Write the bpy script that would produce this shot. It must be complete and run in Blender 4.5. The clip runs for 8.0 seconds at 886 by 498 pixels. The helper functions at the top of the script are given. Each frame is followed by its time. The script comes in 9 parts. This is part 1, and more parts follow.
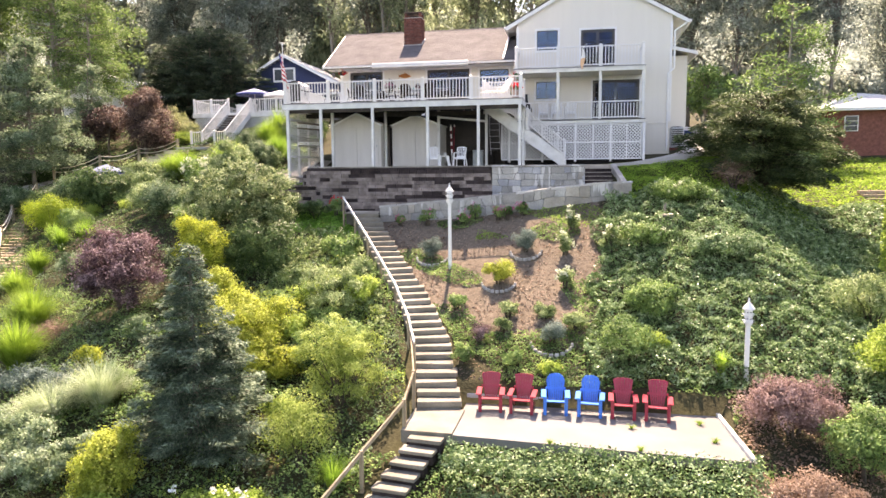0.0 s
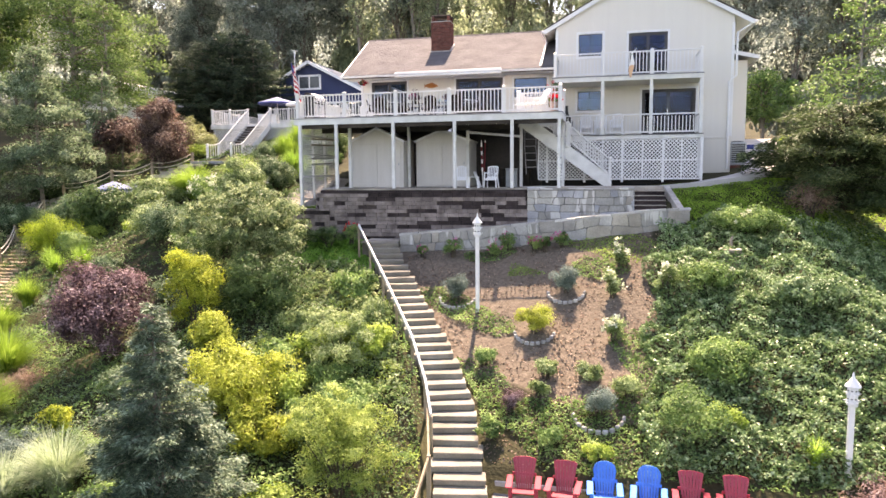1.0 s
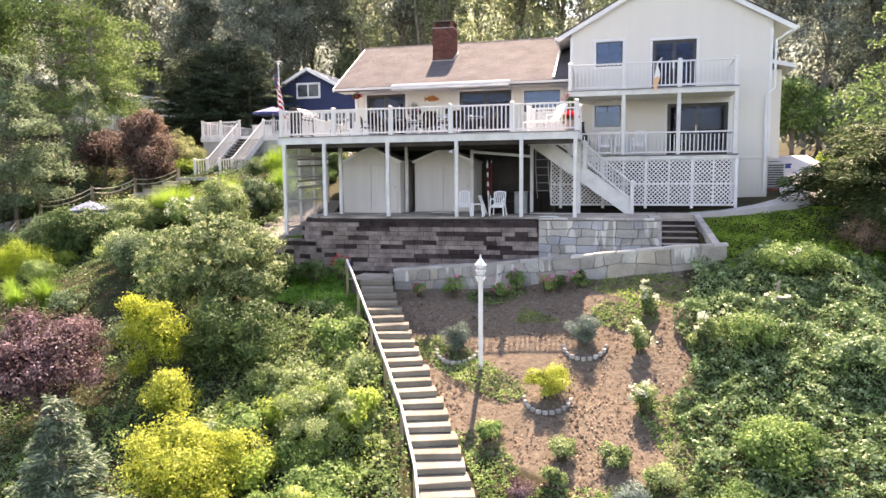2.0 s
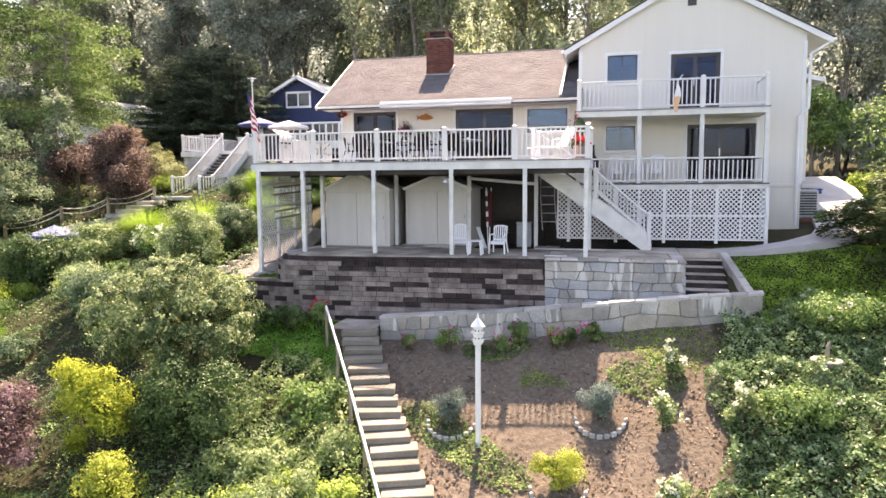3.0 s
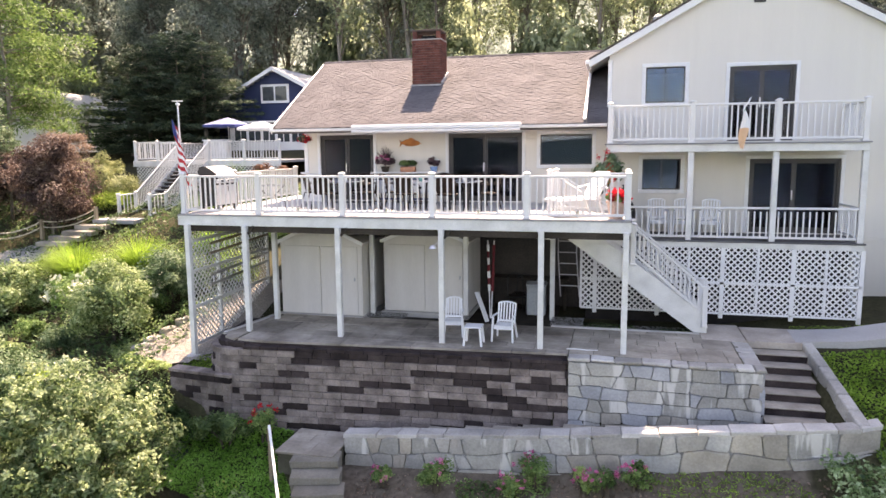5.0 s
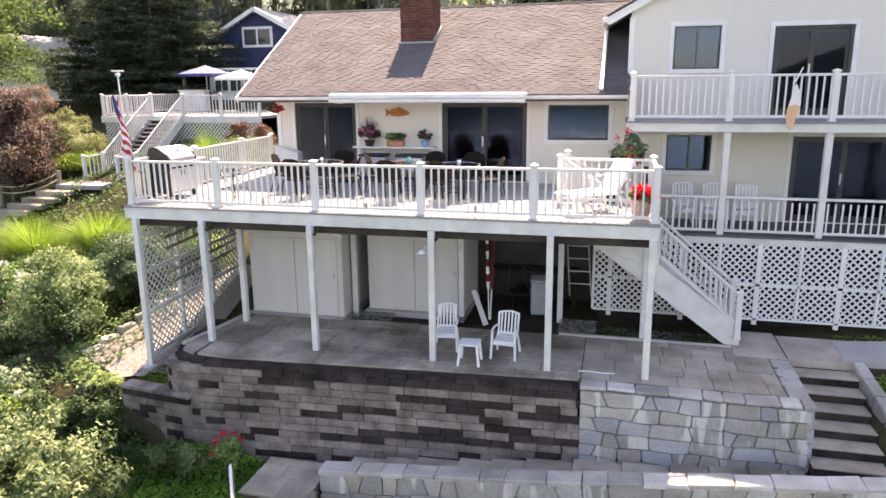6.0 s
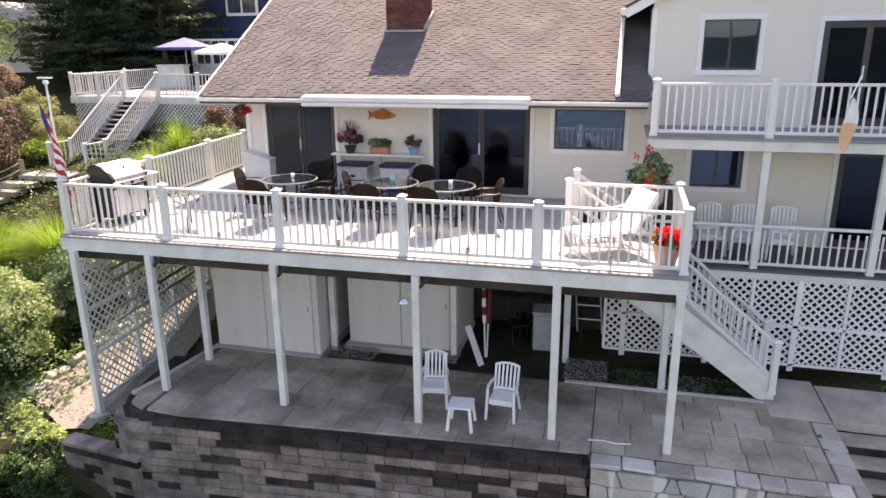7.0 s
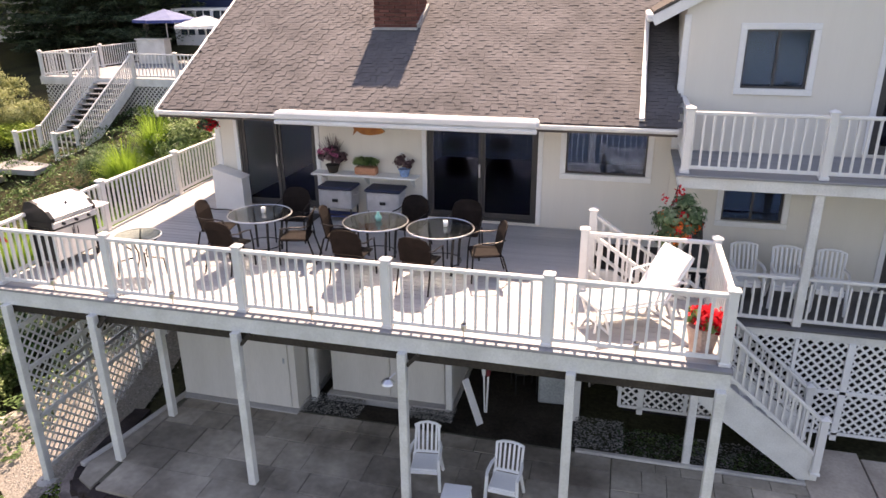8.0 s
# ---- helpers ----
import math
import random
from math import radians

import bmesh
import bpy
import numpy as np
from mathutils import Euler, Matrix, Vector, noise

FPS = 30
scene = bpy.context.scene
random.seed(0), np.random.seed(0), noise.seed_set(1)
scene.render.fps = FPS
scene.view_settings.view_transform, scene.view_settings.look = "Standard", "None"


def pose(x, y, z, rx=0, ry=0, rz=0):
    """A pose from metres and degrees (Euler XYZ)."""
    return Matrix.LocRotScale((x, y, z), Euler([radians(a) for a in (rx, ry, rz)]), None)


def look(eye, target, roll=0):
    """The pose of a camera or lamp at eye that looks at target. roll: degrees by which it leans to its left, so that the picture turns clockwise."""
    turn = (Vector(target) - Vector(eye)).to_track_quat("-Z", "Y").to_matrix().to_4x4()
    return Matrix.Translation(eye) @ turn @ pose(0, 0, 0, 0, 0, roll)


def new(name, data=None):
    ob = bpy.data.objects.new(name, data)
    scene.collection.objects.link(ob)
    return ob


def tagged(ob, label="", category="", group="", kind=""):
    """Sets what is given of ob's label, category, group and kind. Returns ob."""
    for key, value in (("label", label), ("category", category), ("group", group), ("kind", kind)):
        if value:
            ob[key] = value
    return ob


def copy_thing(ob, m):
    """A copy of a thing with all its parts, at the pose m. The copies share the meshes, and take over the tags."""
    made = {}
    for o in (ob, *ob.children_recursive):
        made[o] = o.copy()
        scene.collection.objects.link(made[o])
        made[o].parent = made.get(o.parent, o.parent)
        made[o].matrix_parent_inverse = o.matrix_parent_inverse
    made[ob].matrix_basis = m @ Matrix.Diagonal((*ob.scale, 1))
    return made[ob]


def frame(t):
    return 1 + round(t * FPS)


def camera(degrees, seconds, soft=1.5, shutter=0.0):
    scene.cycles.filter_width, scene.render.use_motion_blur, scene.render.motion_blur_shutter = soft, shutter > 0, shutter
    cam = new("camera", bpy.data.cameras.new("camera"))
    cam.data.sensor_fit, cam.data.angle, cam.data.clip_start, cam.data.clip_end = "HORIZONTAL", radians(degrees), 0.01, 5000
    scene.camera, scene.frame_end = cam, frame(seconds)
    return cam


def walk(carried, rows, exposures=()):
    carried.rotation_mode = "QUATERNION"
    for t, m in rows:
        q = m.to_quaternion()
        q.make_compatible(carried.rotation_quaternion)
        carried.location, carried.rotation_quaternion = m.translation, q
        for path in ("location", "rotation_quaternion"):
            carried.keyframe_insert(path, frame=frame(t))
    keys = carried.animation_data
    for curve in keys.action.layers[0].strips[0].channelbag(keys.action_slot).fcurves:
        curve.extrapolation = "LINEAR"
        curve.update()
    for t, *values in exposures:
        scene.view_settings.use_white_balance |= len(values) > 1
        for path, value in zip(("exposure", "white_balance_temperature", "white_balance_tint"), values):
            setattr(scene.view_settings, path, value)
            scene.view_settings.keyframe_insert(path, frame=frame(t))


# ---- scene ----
cam = camera(65.0, 8.0, soft=1.55)
PATH = [
    (0, (1.091, 0.32, -0.071), (0.72, 2.273, -0.294), -0.5),
    (0.5, (0.928, 2.115, 0.285), (0.514, 4.059, 0.067), -0.4),
    (1, (0.704, 3.814, 0.7), (0.234, 5.746, 0.485), -0.5),
    (1.5, (0.493, 5.44, 1.072), (-0.004, 7.366, 0.863), -0.5),
    (3, (-0.229, 9.781, 2.477), (-0.726, 11.707, 2.271), -0.5),
    (3.5, (-0.527, 11.164, 2.928), (-1.022, 13.091, 2.725), -0.5),
    (4, (-0.827, 12.577, 3.447), (-1.321, 14.505, 3.245), -0.5),
    (4.5, (-1.097, 13.953, 3.953), (-1.591, 15.879, 3.738), -0.5),
    (6, (-1.84, 17.873, 5.376), (-2.323, 19.758, 4.914), -0.6),
    (6.5, (-2.023, 19.053, 5.821), (-2.504, 20.923, 5.301), -0.6),
    (7, (-2.182, 20.222, 6.27), (-2.663, 22.076, 5.692), -0.6),
    (7.5, (-2.347, 21.373, 6.693), (-2.829, 23.208, 6.06), -0.5),
    (8, (-2.59, 22.39, 7.21), (-3.067, 24.202, 6.511), -0.5),
]
walk(cam, [(t, look(eye, target, roll)) for t, eye, target, roll in PATH], exposures=[(0.0, 1.97, 9000, 27), (3.0, 1.98, 9000, 27), (4.5, 1.96, 9000, 27), (6.5, 1.72, 9000, 27), (8.0, 1.36, 9000, 27)])

# ---- world, sun, exposure ----
SUN_FROM = Vector((-0.07, 0.725, 1.0)).normalized()
world = bpy.data.worlds.new("sky")
scene.world = world
world.use_nodes = True
wn = world.node_tree
sky = wn.nodes.new("ShaderNodeTexSky")
sky.sky_type = "NISHITA"
sky.sun_disc = False
sky.sun_elevation = math.asin(SUN_FROM.z)
sky.sun_rotation = math.atan2(SUN_FROM.x, SUN_FROM.y)
sky.air_density, sky.dust_density, sky.ozone_density = 1.0, 0.8, 1.6
wn.links.new(sky.outputs[0], wn.nodes["Background"].inputs[0])
wn.nodes["Background"].inputs[1].default_value = 0.15
sun = new("sun", bpy.data.lights.new("sun", "SUN"))
sun.data.energy, sun.data.angle, sun.data.color = 5.0, radians(0.6), (1.0, 0.955, 0.88)
sun.matrix_world = look(SUN_FROM * 60, (0, 0, 0))


# ---- materials ----
def mat(name, c1, c2, rough=0.7, scale=1.5, fine=25.0, bump=0.15, metal=0.0, vary=0.0, island=0.0, spec=0.4, speck=0.25, stretch=(1, 1, 1), dist=0.01):
    """Two-tone noise at two scales, bump, and a change of tone from piece to piece."""
    m = bpy.data.materials.new(name)
    m.use_nodes = True
    n, k = m.node_tree.nodes, m.node_tree.links
    b = n["Principled BSDF"]
    b.inputs["Roughness"].default_value, b.inputs["Metallic"].default_value = rough, metal
    b.inputs["Specular IOR Level"].default_value = spec
    geo = n.new("ShaderNodeNewGeometry")
    mp = n.new("ShaderNodeMapping")
    mp.inputs["Scale"].default_value = stretch
    k.new(geo.outputs["Position"], mp.inputs["Vector"])
    big, small = n.new("ShaderNodeTexNoise"), n.new("ShaderNodeTexNoise")
    for tex, s, d in ((big, scale, 5), (small, fine, 3)):
        tex.inputs["Scale"].default_value, tex.inputs["Detail"].default_value = s, d
        k.new(mp.outputs[0], tex.inputs["Vector"])
    ramp = n.new("ShaderNodeValToRGB")
    ramp.color_ramp.elements[0].color, ramp.color_ramp.elements[1].color = (*c1, 1), (*c2, 1)
    ramp.color_ramp.elements[0].position, ramp.color_ramp.elements[1].position = 0.32, 0.68
    k.new(big.outputs["Fac"], ramp.inputs[0])
    tone = n.new("ShaderNodeMapRange")
    tone.inputs["From Min"].default_value, tone.inputs["From Max"].default_value = 0.25, 0.75
    tone.inputs["To Min"].default_value, tone.inputs["To Max"].default_value = 1 - speck, 1 + speck
    k.new(small.outputs["Fac"], tone.inputs["Value"])
    last = tone.outputs[0]
    for amount, socket in ((vary, "object"), (island, "island")):
        if amount:
            source = n.new("ShaderNodeObjectInfo").outputs["Random"] if socket == "object" else geo.outputs["Random Per Island"]
            r = n.new("ShaderNodeMapRange")
            r.inputs["To Min"].default_value, r.inputs["To Max"].default_value = 1 - amount, 1 + amount
            k.new(source, r.inputs["Value"])
            mul = n.new("ShaderNodeMath")
            mul.operation = "MULTIPLY"
            k.new(last, mul.inputs[0])
            k.new(r.outputs[0], mul.inputs[1])
            last = mul.outputs[0]
    mix = n.new("ShaderNodeVectorMath")
    mix.operation = "SCALE"
    k.new(ramp.outputs[0], mix.inputs[0])
    k.new(last, mix.inputs["Scale"])
    k.new(mix.outputs[0], b.inputs["Base Color"])
    if bump:
        bm_node = n.new("ShaderNodeBump")
        bm_node.inputs["Strength"].default_value, bm_node.inputs["Distance"].default_value = bump, dist
        k.new(small.outputs["Fac"], bm_node.inputs["Height"])
        k.new(bm_node.outputs[0], b.inputs["Normal"])
    return m


def leaf_mat(name, c1, c2, c3, glow=0.35, patch=1.2, rough=0.5):
    """Leaves: three tones from leaf to leaf and patch to patch, light passing through them."""
    c1, c2, c3 = ((min(c[0] * k * 0.98, 0.8), min(c[1] * k, 0.8), min(c[2] * k * 1.15, 0.8)) for c, k in ((c1, 1.12), (c2, 1.22), (c3, 1.18)))
    m = bpy.data.materials.new(name)
    m.use_nodes = True
    n, k = m.node_tree.nodes, m.node_tree.links
    b = n["Principled BSDF"]
    b.inputs["Roughness"].default_value, b.inputs["Specular IOR Level"].default_value = rough + 0.1, 0.2
    geo = n.new("ShaderNodeNewGeometry")
    tex = n.new("ShaderNodeTexNoise")
    tex.inputs["Scale"].default_value, tex.inputs["Detail"].default_value = patch, 3
    k.new(geo.outputs["Position"], tex.inputs["Vector"])
    add = n.new("ShaderNodeMath")
    add.operation = "MULTIPLY_ADD"
    add.inputs[1].default_value = 0.36
    k.new(geo.outputs["Random Per Island"], add.inputs[0])
    half = n.new("ShaderNodeMath")
    half.operation = "MULTIPLY_ADD"
    half.inputs[1].default_value, half.inputs[2].default_value = 1.5, -0.44
    k.new(tex.outputs["Fac"], half.inputs[0])
    k.new(half.outputs[0], add.inputs[2])
    ramp = n.new("ShaderNodeValToRGB")
    ramp.color_ramp.elements[0].color, ramp.color_ramp.elements[1].color = (*c1, 1), (*c3, 1)
    ramp.color_ramp.elements[0].position, ramp.color_ramp.elements[1].position = 0.12, 0.88
    mid = ramp.color_ramp.elements.new(0.5)
    mid.color = (*c2, 1)
    k.new(add.outputs[0], ramp.inputs[0])
    k.new(ramp.outputs[0], b.inputs["Base Color"])
    tr = n.new("ShaderNodeBsdfTranslucent")
    k.new(ramp.outputs[0], tr.inputs[0])
    mix = n.new("ShaderNodeMixShader")
    mix.inputs[0].default_value = glow
    k.new(b.outputs[0], mix.inputs[1])
    k.new(tr.outputs[0], mix.inputs[2])
    k.new(mix.outputs[0], n["Material Output"].inputs[0])
    return m


def glass_mat(name, tint, rough=0.0):
    m = bpy.data.materials.new(name)
    m.use_nodes = True
    b = m.node_tree.nodes["Principled BSDF"]
    b.inputs["Base Color"].default_value = (*tint, 1)
    b.inputs["Transmission Weight"].default_value, b.inputs["Roughness"].default_value = 1.0, rough
    b.inputs["IOR"].default_value = 1.5
    return m


SIDING = mat("siding", (0.680, 0.646, 0.588), (0.702, 0.668, 0.608), 0.75, 0.8, 14, 0.08, speck=0.015, stretch=(6, 6, 0.25))
WHITE = mat("white_paint", (0.70, 0.70, 0.70), (0.77, 0.77, 0.76), 0.5, 2.0, 30, 0.06, speck=0.04)
WORN_WHITE = mat("worn_white_paint", (0.57, 0.57, 0.55), (0.72, 0.72, 0.70), 0.6, 2.5, 40, 0.15, speck=0.08)
VINYL = mat("white_vinyl", (0.655, 0.648, 0.635), (0.722, 0.714, 0.700), 0.4, 2, 30, 0.03, speck=0.02)
RESIN = mat("white_resin", (0.74, 0.75, 0.76), (0.80, 0.80, 0.80), 0.42, 3, 30, 0.04, speck=0.03)
SHED = mat("shed_panel", (0.58, 0.555, 0.52), (0.63, 0.605, 0.57), 0.7, 1.2, 20, 0.08, speck=0.04, stretch=(3, 3, 0.4))
DECKING = mat("deck_board", (0.345, 0.334, 0.326), (0.425, 0.412, 0.40), 0.65, 1.2, 35, 0.15, vary=0.05, speck=0.07, stretch=(0.4, 4, 4))
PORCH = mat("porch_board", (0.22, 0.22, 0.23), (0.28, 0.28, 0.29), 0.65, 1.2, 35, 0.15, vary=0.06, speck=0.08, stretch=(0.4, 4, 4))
# Darker copy of the porch boards: the covered floor's shade as colour.
SHADED_PORCH = mat("shaded_porch_board", (0.075, 0.075, 0.08), (0.115, 0.113, 0.118), 0.65, 1.2, 35, 0.15, vary=0.06, speck=0.08, stretch=(0.4, 4, 4))
SHINGLE = mat("roof_shingle", (0.088, 0.083, 0.086), (0.136, 0.127, 0.131), 0.9, 1.2, 60, 0.4, vary=0.07, island=0.07, spec=0.15, speck=0.18)
FELT = mat("roof_underlay", (0.085, 0.075, 0.070), (0.115, 0.100, 0.092), 0.95, 2, 40, 0.3, spec=0.1)
GREY_ROOF = mat("grey_roof", (0.42, 0.42, 0.43), (0.52, 0.52, 0.52), 0.85, 1.0, 30, 0.3, island=0.08)
BRICK = mat("brick", (0.120, 0.048, 0.040), (0.215, 0.085, 0.066), 0.9, 5, 60, 0.4, vary=0.22, island=0.22, spec=0.15)
MORTAR = mat("mortar", (0.15, 0.12, 0.11), (0.22, 0.18, 0.165), 0.95, 5, 60, 0.4, spec=0.1)
CONCRETE = mat("concrete", (0.36, 0.345, 0.33), (0.48, 0.465, 0.445), 0.9, 0.7, 30, 0.25, spec=0.2, speck=0.1)
STEP_STONE = mat("step_stone", (0.17, 0.157, 0.13), (0.26, 0.24, 0.20), 0.9, 1.6, 25, 0.4, vary=0.12, spec=0.2, speck=0.14)
FLAG = mat("flagstone", (0.220, 0.194, 0.158), (0.430, 0.385, 0.325), 0.85, 1.3, 14, 0.5, vary=0.16, spec=0.3, speck=0.12)
JOINT = mat("joint_sand", (0.085, 0.082, 0.062), (0.150, 0.140, 0.112), 0.95, 3, 50, 0.4, spec=0.1)
STONE = mat("wall_stone", (0.28, 0.28, 0.275), (0.42, 0.41, 0.39), 0.85, 1.8, 22, 0.5, vary=0.22, spec=0.25, speck=0.16, dist=0.02)
STONE_MORTAR = mat("stone_mortar", (0.20, 0.196, 0.188), (0.29, 0.282, 0.27), 0.95, 2.5, 35, 0.4, spec=0.15)
PATIO = mat("worn_patio_stone", (0.145, 0.122, 0.100), (0.420, 0.374, 0.318), 0.85, 0.9, 9, 0.5, vary=0.20, spec=0.3, speck=0.16)
LANDING = mat("stained_landing_concrete", (0.320, 0.275, 0.232), (0.520, 0.460, 0.400), 0.9, 1.1, 22, 0.3, spec=0.2, speck=0.12)
CAPSTONE = mat("cap_stone", (0.37, 0.355, 0.33), (0.53, 0.51, 0.475), 0.85, 1.6, 25, 0.4, vary=0.12, spec=0.25, speck=0.12)
BLOCK = mat("wall_block", (0.135, 0.110, 0.101), (0.290, 0.243, 0.222), 0.95, 3.0, 26, 0.9, vary=0.22, spec=0.15, speck=0.2, dist=0.02)
BLOCK_DARK = mat("dark_wall_block", (0.024, 0.018, 0.018), (0.070, 0.054, 0.052), 0.92, 2, 30, 0.6, vary=0.25, spec=0.15, speck=0.2, dist=0.02)
# Near-black colour stands in for shade in rooms, hollows and openings.
UNLIT_BLACK = mat("unlit_black", (0.012, 0.010, 0.010), (0.020, 0.018, 0.018), 0.9, 1, 10, 0)
DARK_FRAME = mat("bronze_frame", (0.045, 0.042, 0.042), (0.065, 0.06, 0.06), 0.45, 2, 30, 0.05)
OLD_WOOD = mat("weathered_wood", (0.24, 0.19, 0.13), (0.38, 0.31, 0.22), 0.85, 2, 30, 0.4, vary=0.15, spec=0.2, stretch=(3, 3, 0.7))
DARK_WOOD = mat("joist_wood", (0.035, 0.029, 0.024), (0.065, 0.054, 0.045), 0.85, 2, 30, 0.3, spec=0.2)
STEM = mat("shrub_stem", (0.055, 0.045, 0.035), (0.10, 0.085, 0.065), 0.95, 3, 25, 0.5, spec=0.1)
BARK = mat("bark", (0.15, 0.13, 0.11), (0.29, 0.26, 0.22), 0.95, 2, 18, 0.8, spec=0.1, stretch=(3, 3, 0.6), dist=0.04)
WICKER = mat("brown_wicker", (0.009, 0.006, 0.005), (0.016, 0.011, 0.010), 0.8, 8, 120, 0.6, spec=0.12, speck=0.3)
BLACK_METAL = mat("black_metal", (0.02, 0.02, 0.021), (0.03, 0.03, 0.031), 0.4, 3, 30, 0.05, metal=0.3)
SATIN = mat("satin_steel", (0.66, 0.66, 0.67), (0.74, 0.74, 0.75), 0.42, 3, 60, 0.05, metal=0.55, speck=0.05)
STEEL = mat("brushed_steel", (0.60, 0.60, 0.61), (0.70, 0.70, 0.71), 0.3, 3, 60, 0.05, metal=1.0, speck=0.05)
GREY_METAL = mat("grey_enamel", (0.30, 0.33, 0.34), (0.36, 0.39, 0.40), 0.5, 3, 30, 0.05)
RED_PAINT = mat("red_chair_paint", (0.29, 0.026, 0.046), (0.36, 0.038, 0.060), 0.32, 3, 40, 0.08, speck=0.06)
BLUE_PAINT = mat("blue_chair_paint", (0.010, 0.15, 0.56), (0.016, 0.20, 0.66), 0.36, 3, 40, 0.08, speck=0.06)
NAVY = mat("navy_siding", (0.020, 0.032, 0.085), (0.03, 0.045, 0.11), 0.7, 0.7, 20, 0.1, speck=0.06)
TERRA = mat("terracotta", (0.40, 0.17, 0.10), (0.50, 0.24, 0.15), 0.85, 5, 40, 0.2)
BLUE_POT = mat("blue_glaze", (0.18, 0.30, 0.52), (0.24, 0.38, 0.60), 0.25, 4, 30, 0.03)
ORANGE_WOOD = mat("painted_fish_wood", (0.36, 0.11, 0.025), (0.50, 0.18, 0.04), 0.6, 6, 40, 0.2)
CLOTH_WHITE = mat("white_cloth", (0.72, 0.72, 0.70), (0.80, 0.80, 0.78), 0.85, 3, 90, 0.2, speck=0.04)
CLOTH_RED = mat("red_cloth", (0.50, 0.03, 0.04), (0.58, 0.05, 0.06), 0.85, 3, 90, 0.2, speck=0.05)
CLOTH_BLUE = mat("blue_cloth", (0.03, 0.05, 0.17), (0.05, 0.07, 0.22), 0.85, 3, 90, 0.2, speck=0.05)
CLOTH_ORANGE = mat("orange_cloth", (0.70, 0.42, 0.25), (0.76, 0.52, 0.36), 0.85, 3, 90, 0.2, speck=0.04)
ROPE = mat("rope", (0.50, 0.45, 0.36), (0.62, 0.57, 0.47), 0.9, 20, 120, 0.5)
GRAVEL = mat("gravel", (0.190, 0.170, 0.148), (0.330, 0.300, 0.265), 0.95, 20, 60, 0.9, speck=0.35, dist=0.03)
PEBBLE = mat("pebble", (0.13, 0.13, 0.125), (0.30, 0.295, 0.28), 0.8, 8, 50, 0.2, island=0.35)
PALE_PEBBLE = mat("pale_pebble", (0.200, 0.185, 0.165), (0.390, 0.362, 0.325), 0.85, 8, 50, 0.2, island=0.35)
LAMP_GLASS = mat("opal_glass", (0.78, 0.78, 0.75), (0.83, 0.83, 0.80), 0.25, 3, 20, 0)
GLASS = glass_mat("window_glass", (0.80, 0.88, 0.96))
GLASS.node_tree.nodes["Principled BSDF"].inputs["IOR"].default_value = 1.58
GLASS.node_tree.nodes["Principled BSDF"].inputs["Specular Tint"].default_value = (0.46, 0.64, 1.0, 1)
DOOR_GLASS = glass_mat("door_glass", (0.80, 0.84, 0.88))
DOOR_GLASS.node_tree.nodes["Principled BSDF"].inputs["IOR"].default_value = 1.33
DOOR_GLASS.node_tree.nodes["Principled BSDF"].inputs["Specular Tint"].default_value = (0.42, 0.54, 0.88, 1)
PALE_TERRA = mat("limed_terracotta", (0.44, 0.29, 0.24), (0.60, 0.46, 0.40), 0.85, 5, 40, 0.2)
TERRACE = mat("terrace_concrete", (0.155, 0.153, 0.15), (0.20, 0.196, 0.19), 0.9, 0.9, 40, 0.25, spec=0.2, speck=0.1)
TABLE_GLASS = glass_mat("table_glass", (0.62, 0.68, 0.67), 0.06)
NAVY_GLASS = mat("dusk_blue_pane", (0.03, 0.04, 0.05), (0.05, 0.06, 0.07), 0.1, 1, 5, 0)

# Palest ivy tone stands in for sky glints on glossy leaves.
IVY = leaf_mat("ivy_leaf", (0.026, 0.058, 0.020), (0.125, 0.205, 0.070), (0.430, 0.520, 0.280), 0.28, 4.5, 0.26)
GREEN = leaf_mat("green_leaf", (0.036, 0.078, 0.022), (0.125, 0.215, 0.058), (0.330, 0.440, 0.140), 0.38, 1.6, 0.45)
LIME = leaf_mat("lime_leaf", (0.085, 0.150, 0.024), (0.250, 0.350, 0.060), (0.520, 0.600, 0.150), 0.45, 1.8, 0.5)
PALE = leaf_mat("pale_green_leaf", (0.050, 0.088, 0.028), (0.190, 0.262, 0.090), (0.520, 0.570, 0.280), 0.38, 2.2, 0.45)
GOLD = leaf_mat("golden_leaf", (0.100, 0.126, 0.016), (0.310, 0.362, 0.050), (0.580, 0.600, 0.145), 0.45, 2.6, 0.5)
GOLD_GREEN = leaf_mat("gold_green_leaf", (0.075, 0.115, 0.014), (0.290, 0.340, 0.036), (0.560, 0.570, 0.090), 0.45, 2.2, 0.5)
BLUE_SPRUCE = leaf_mat("blue_spruce_needle", (0.026, 0.046, 0.034), (0.092, 0.135, 0.098), (0.260, 0.330, 0.250), 0.25, 2.4, 0.5)
DARK_CONIFER = leaf_mat("dark_conifer_needle", (0.020, 0.034, 0.020), (0.056, 0.086, 0.046), (0.170, 0.220, 0.110), 0.25, 0.9, 0.5)
JUNIPER = leaf_mat("juniper_spray", (0.024, 0.042, 0.018), (0.072, 0.108, 0.040), (0.215, 0.270, 0.105), 0.26, 1.0, 0.5)
# Palest maple and plum tones stand in for sunlit crown tops.
MAPLE = leaf_mat("purple_maple_leaf", (0.034, 0.019, 0.020), (0.112, 0.066, 0.064), (0.420, 0.300, 0.285), 0.36, 1.8, 0.45)
PLUM = leaf_mat("copper_plum_leaf", (0.032, 0.021, 0.017), (0.095, 0.060, 0.044), (0.300, 0.215, 0.150), 0.36, 1.2, 0.5)
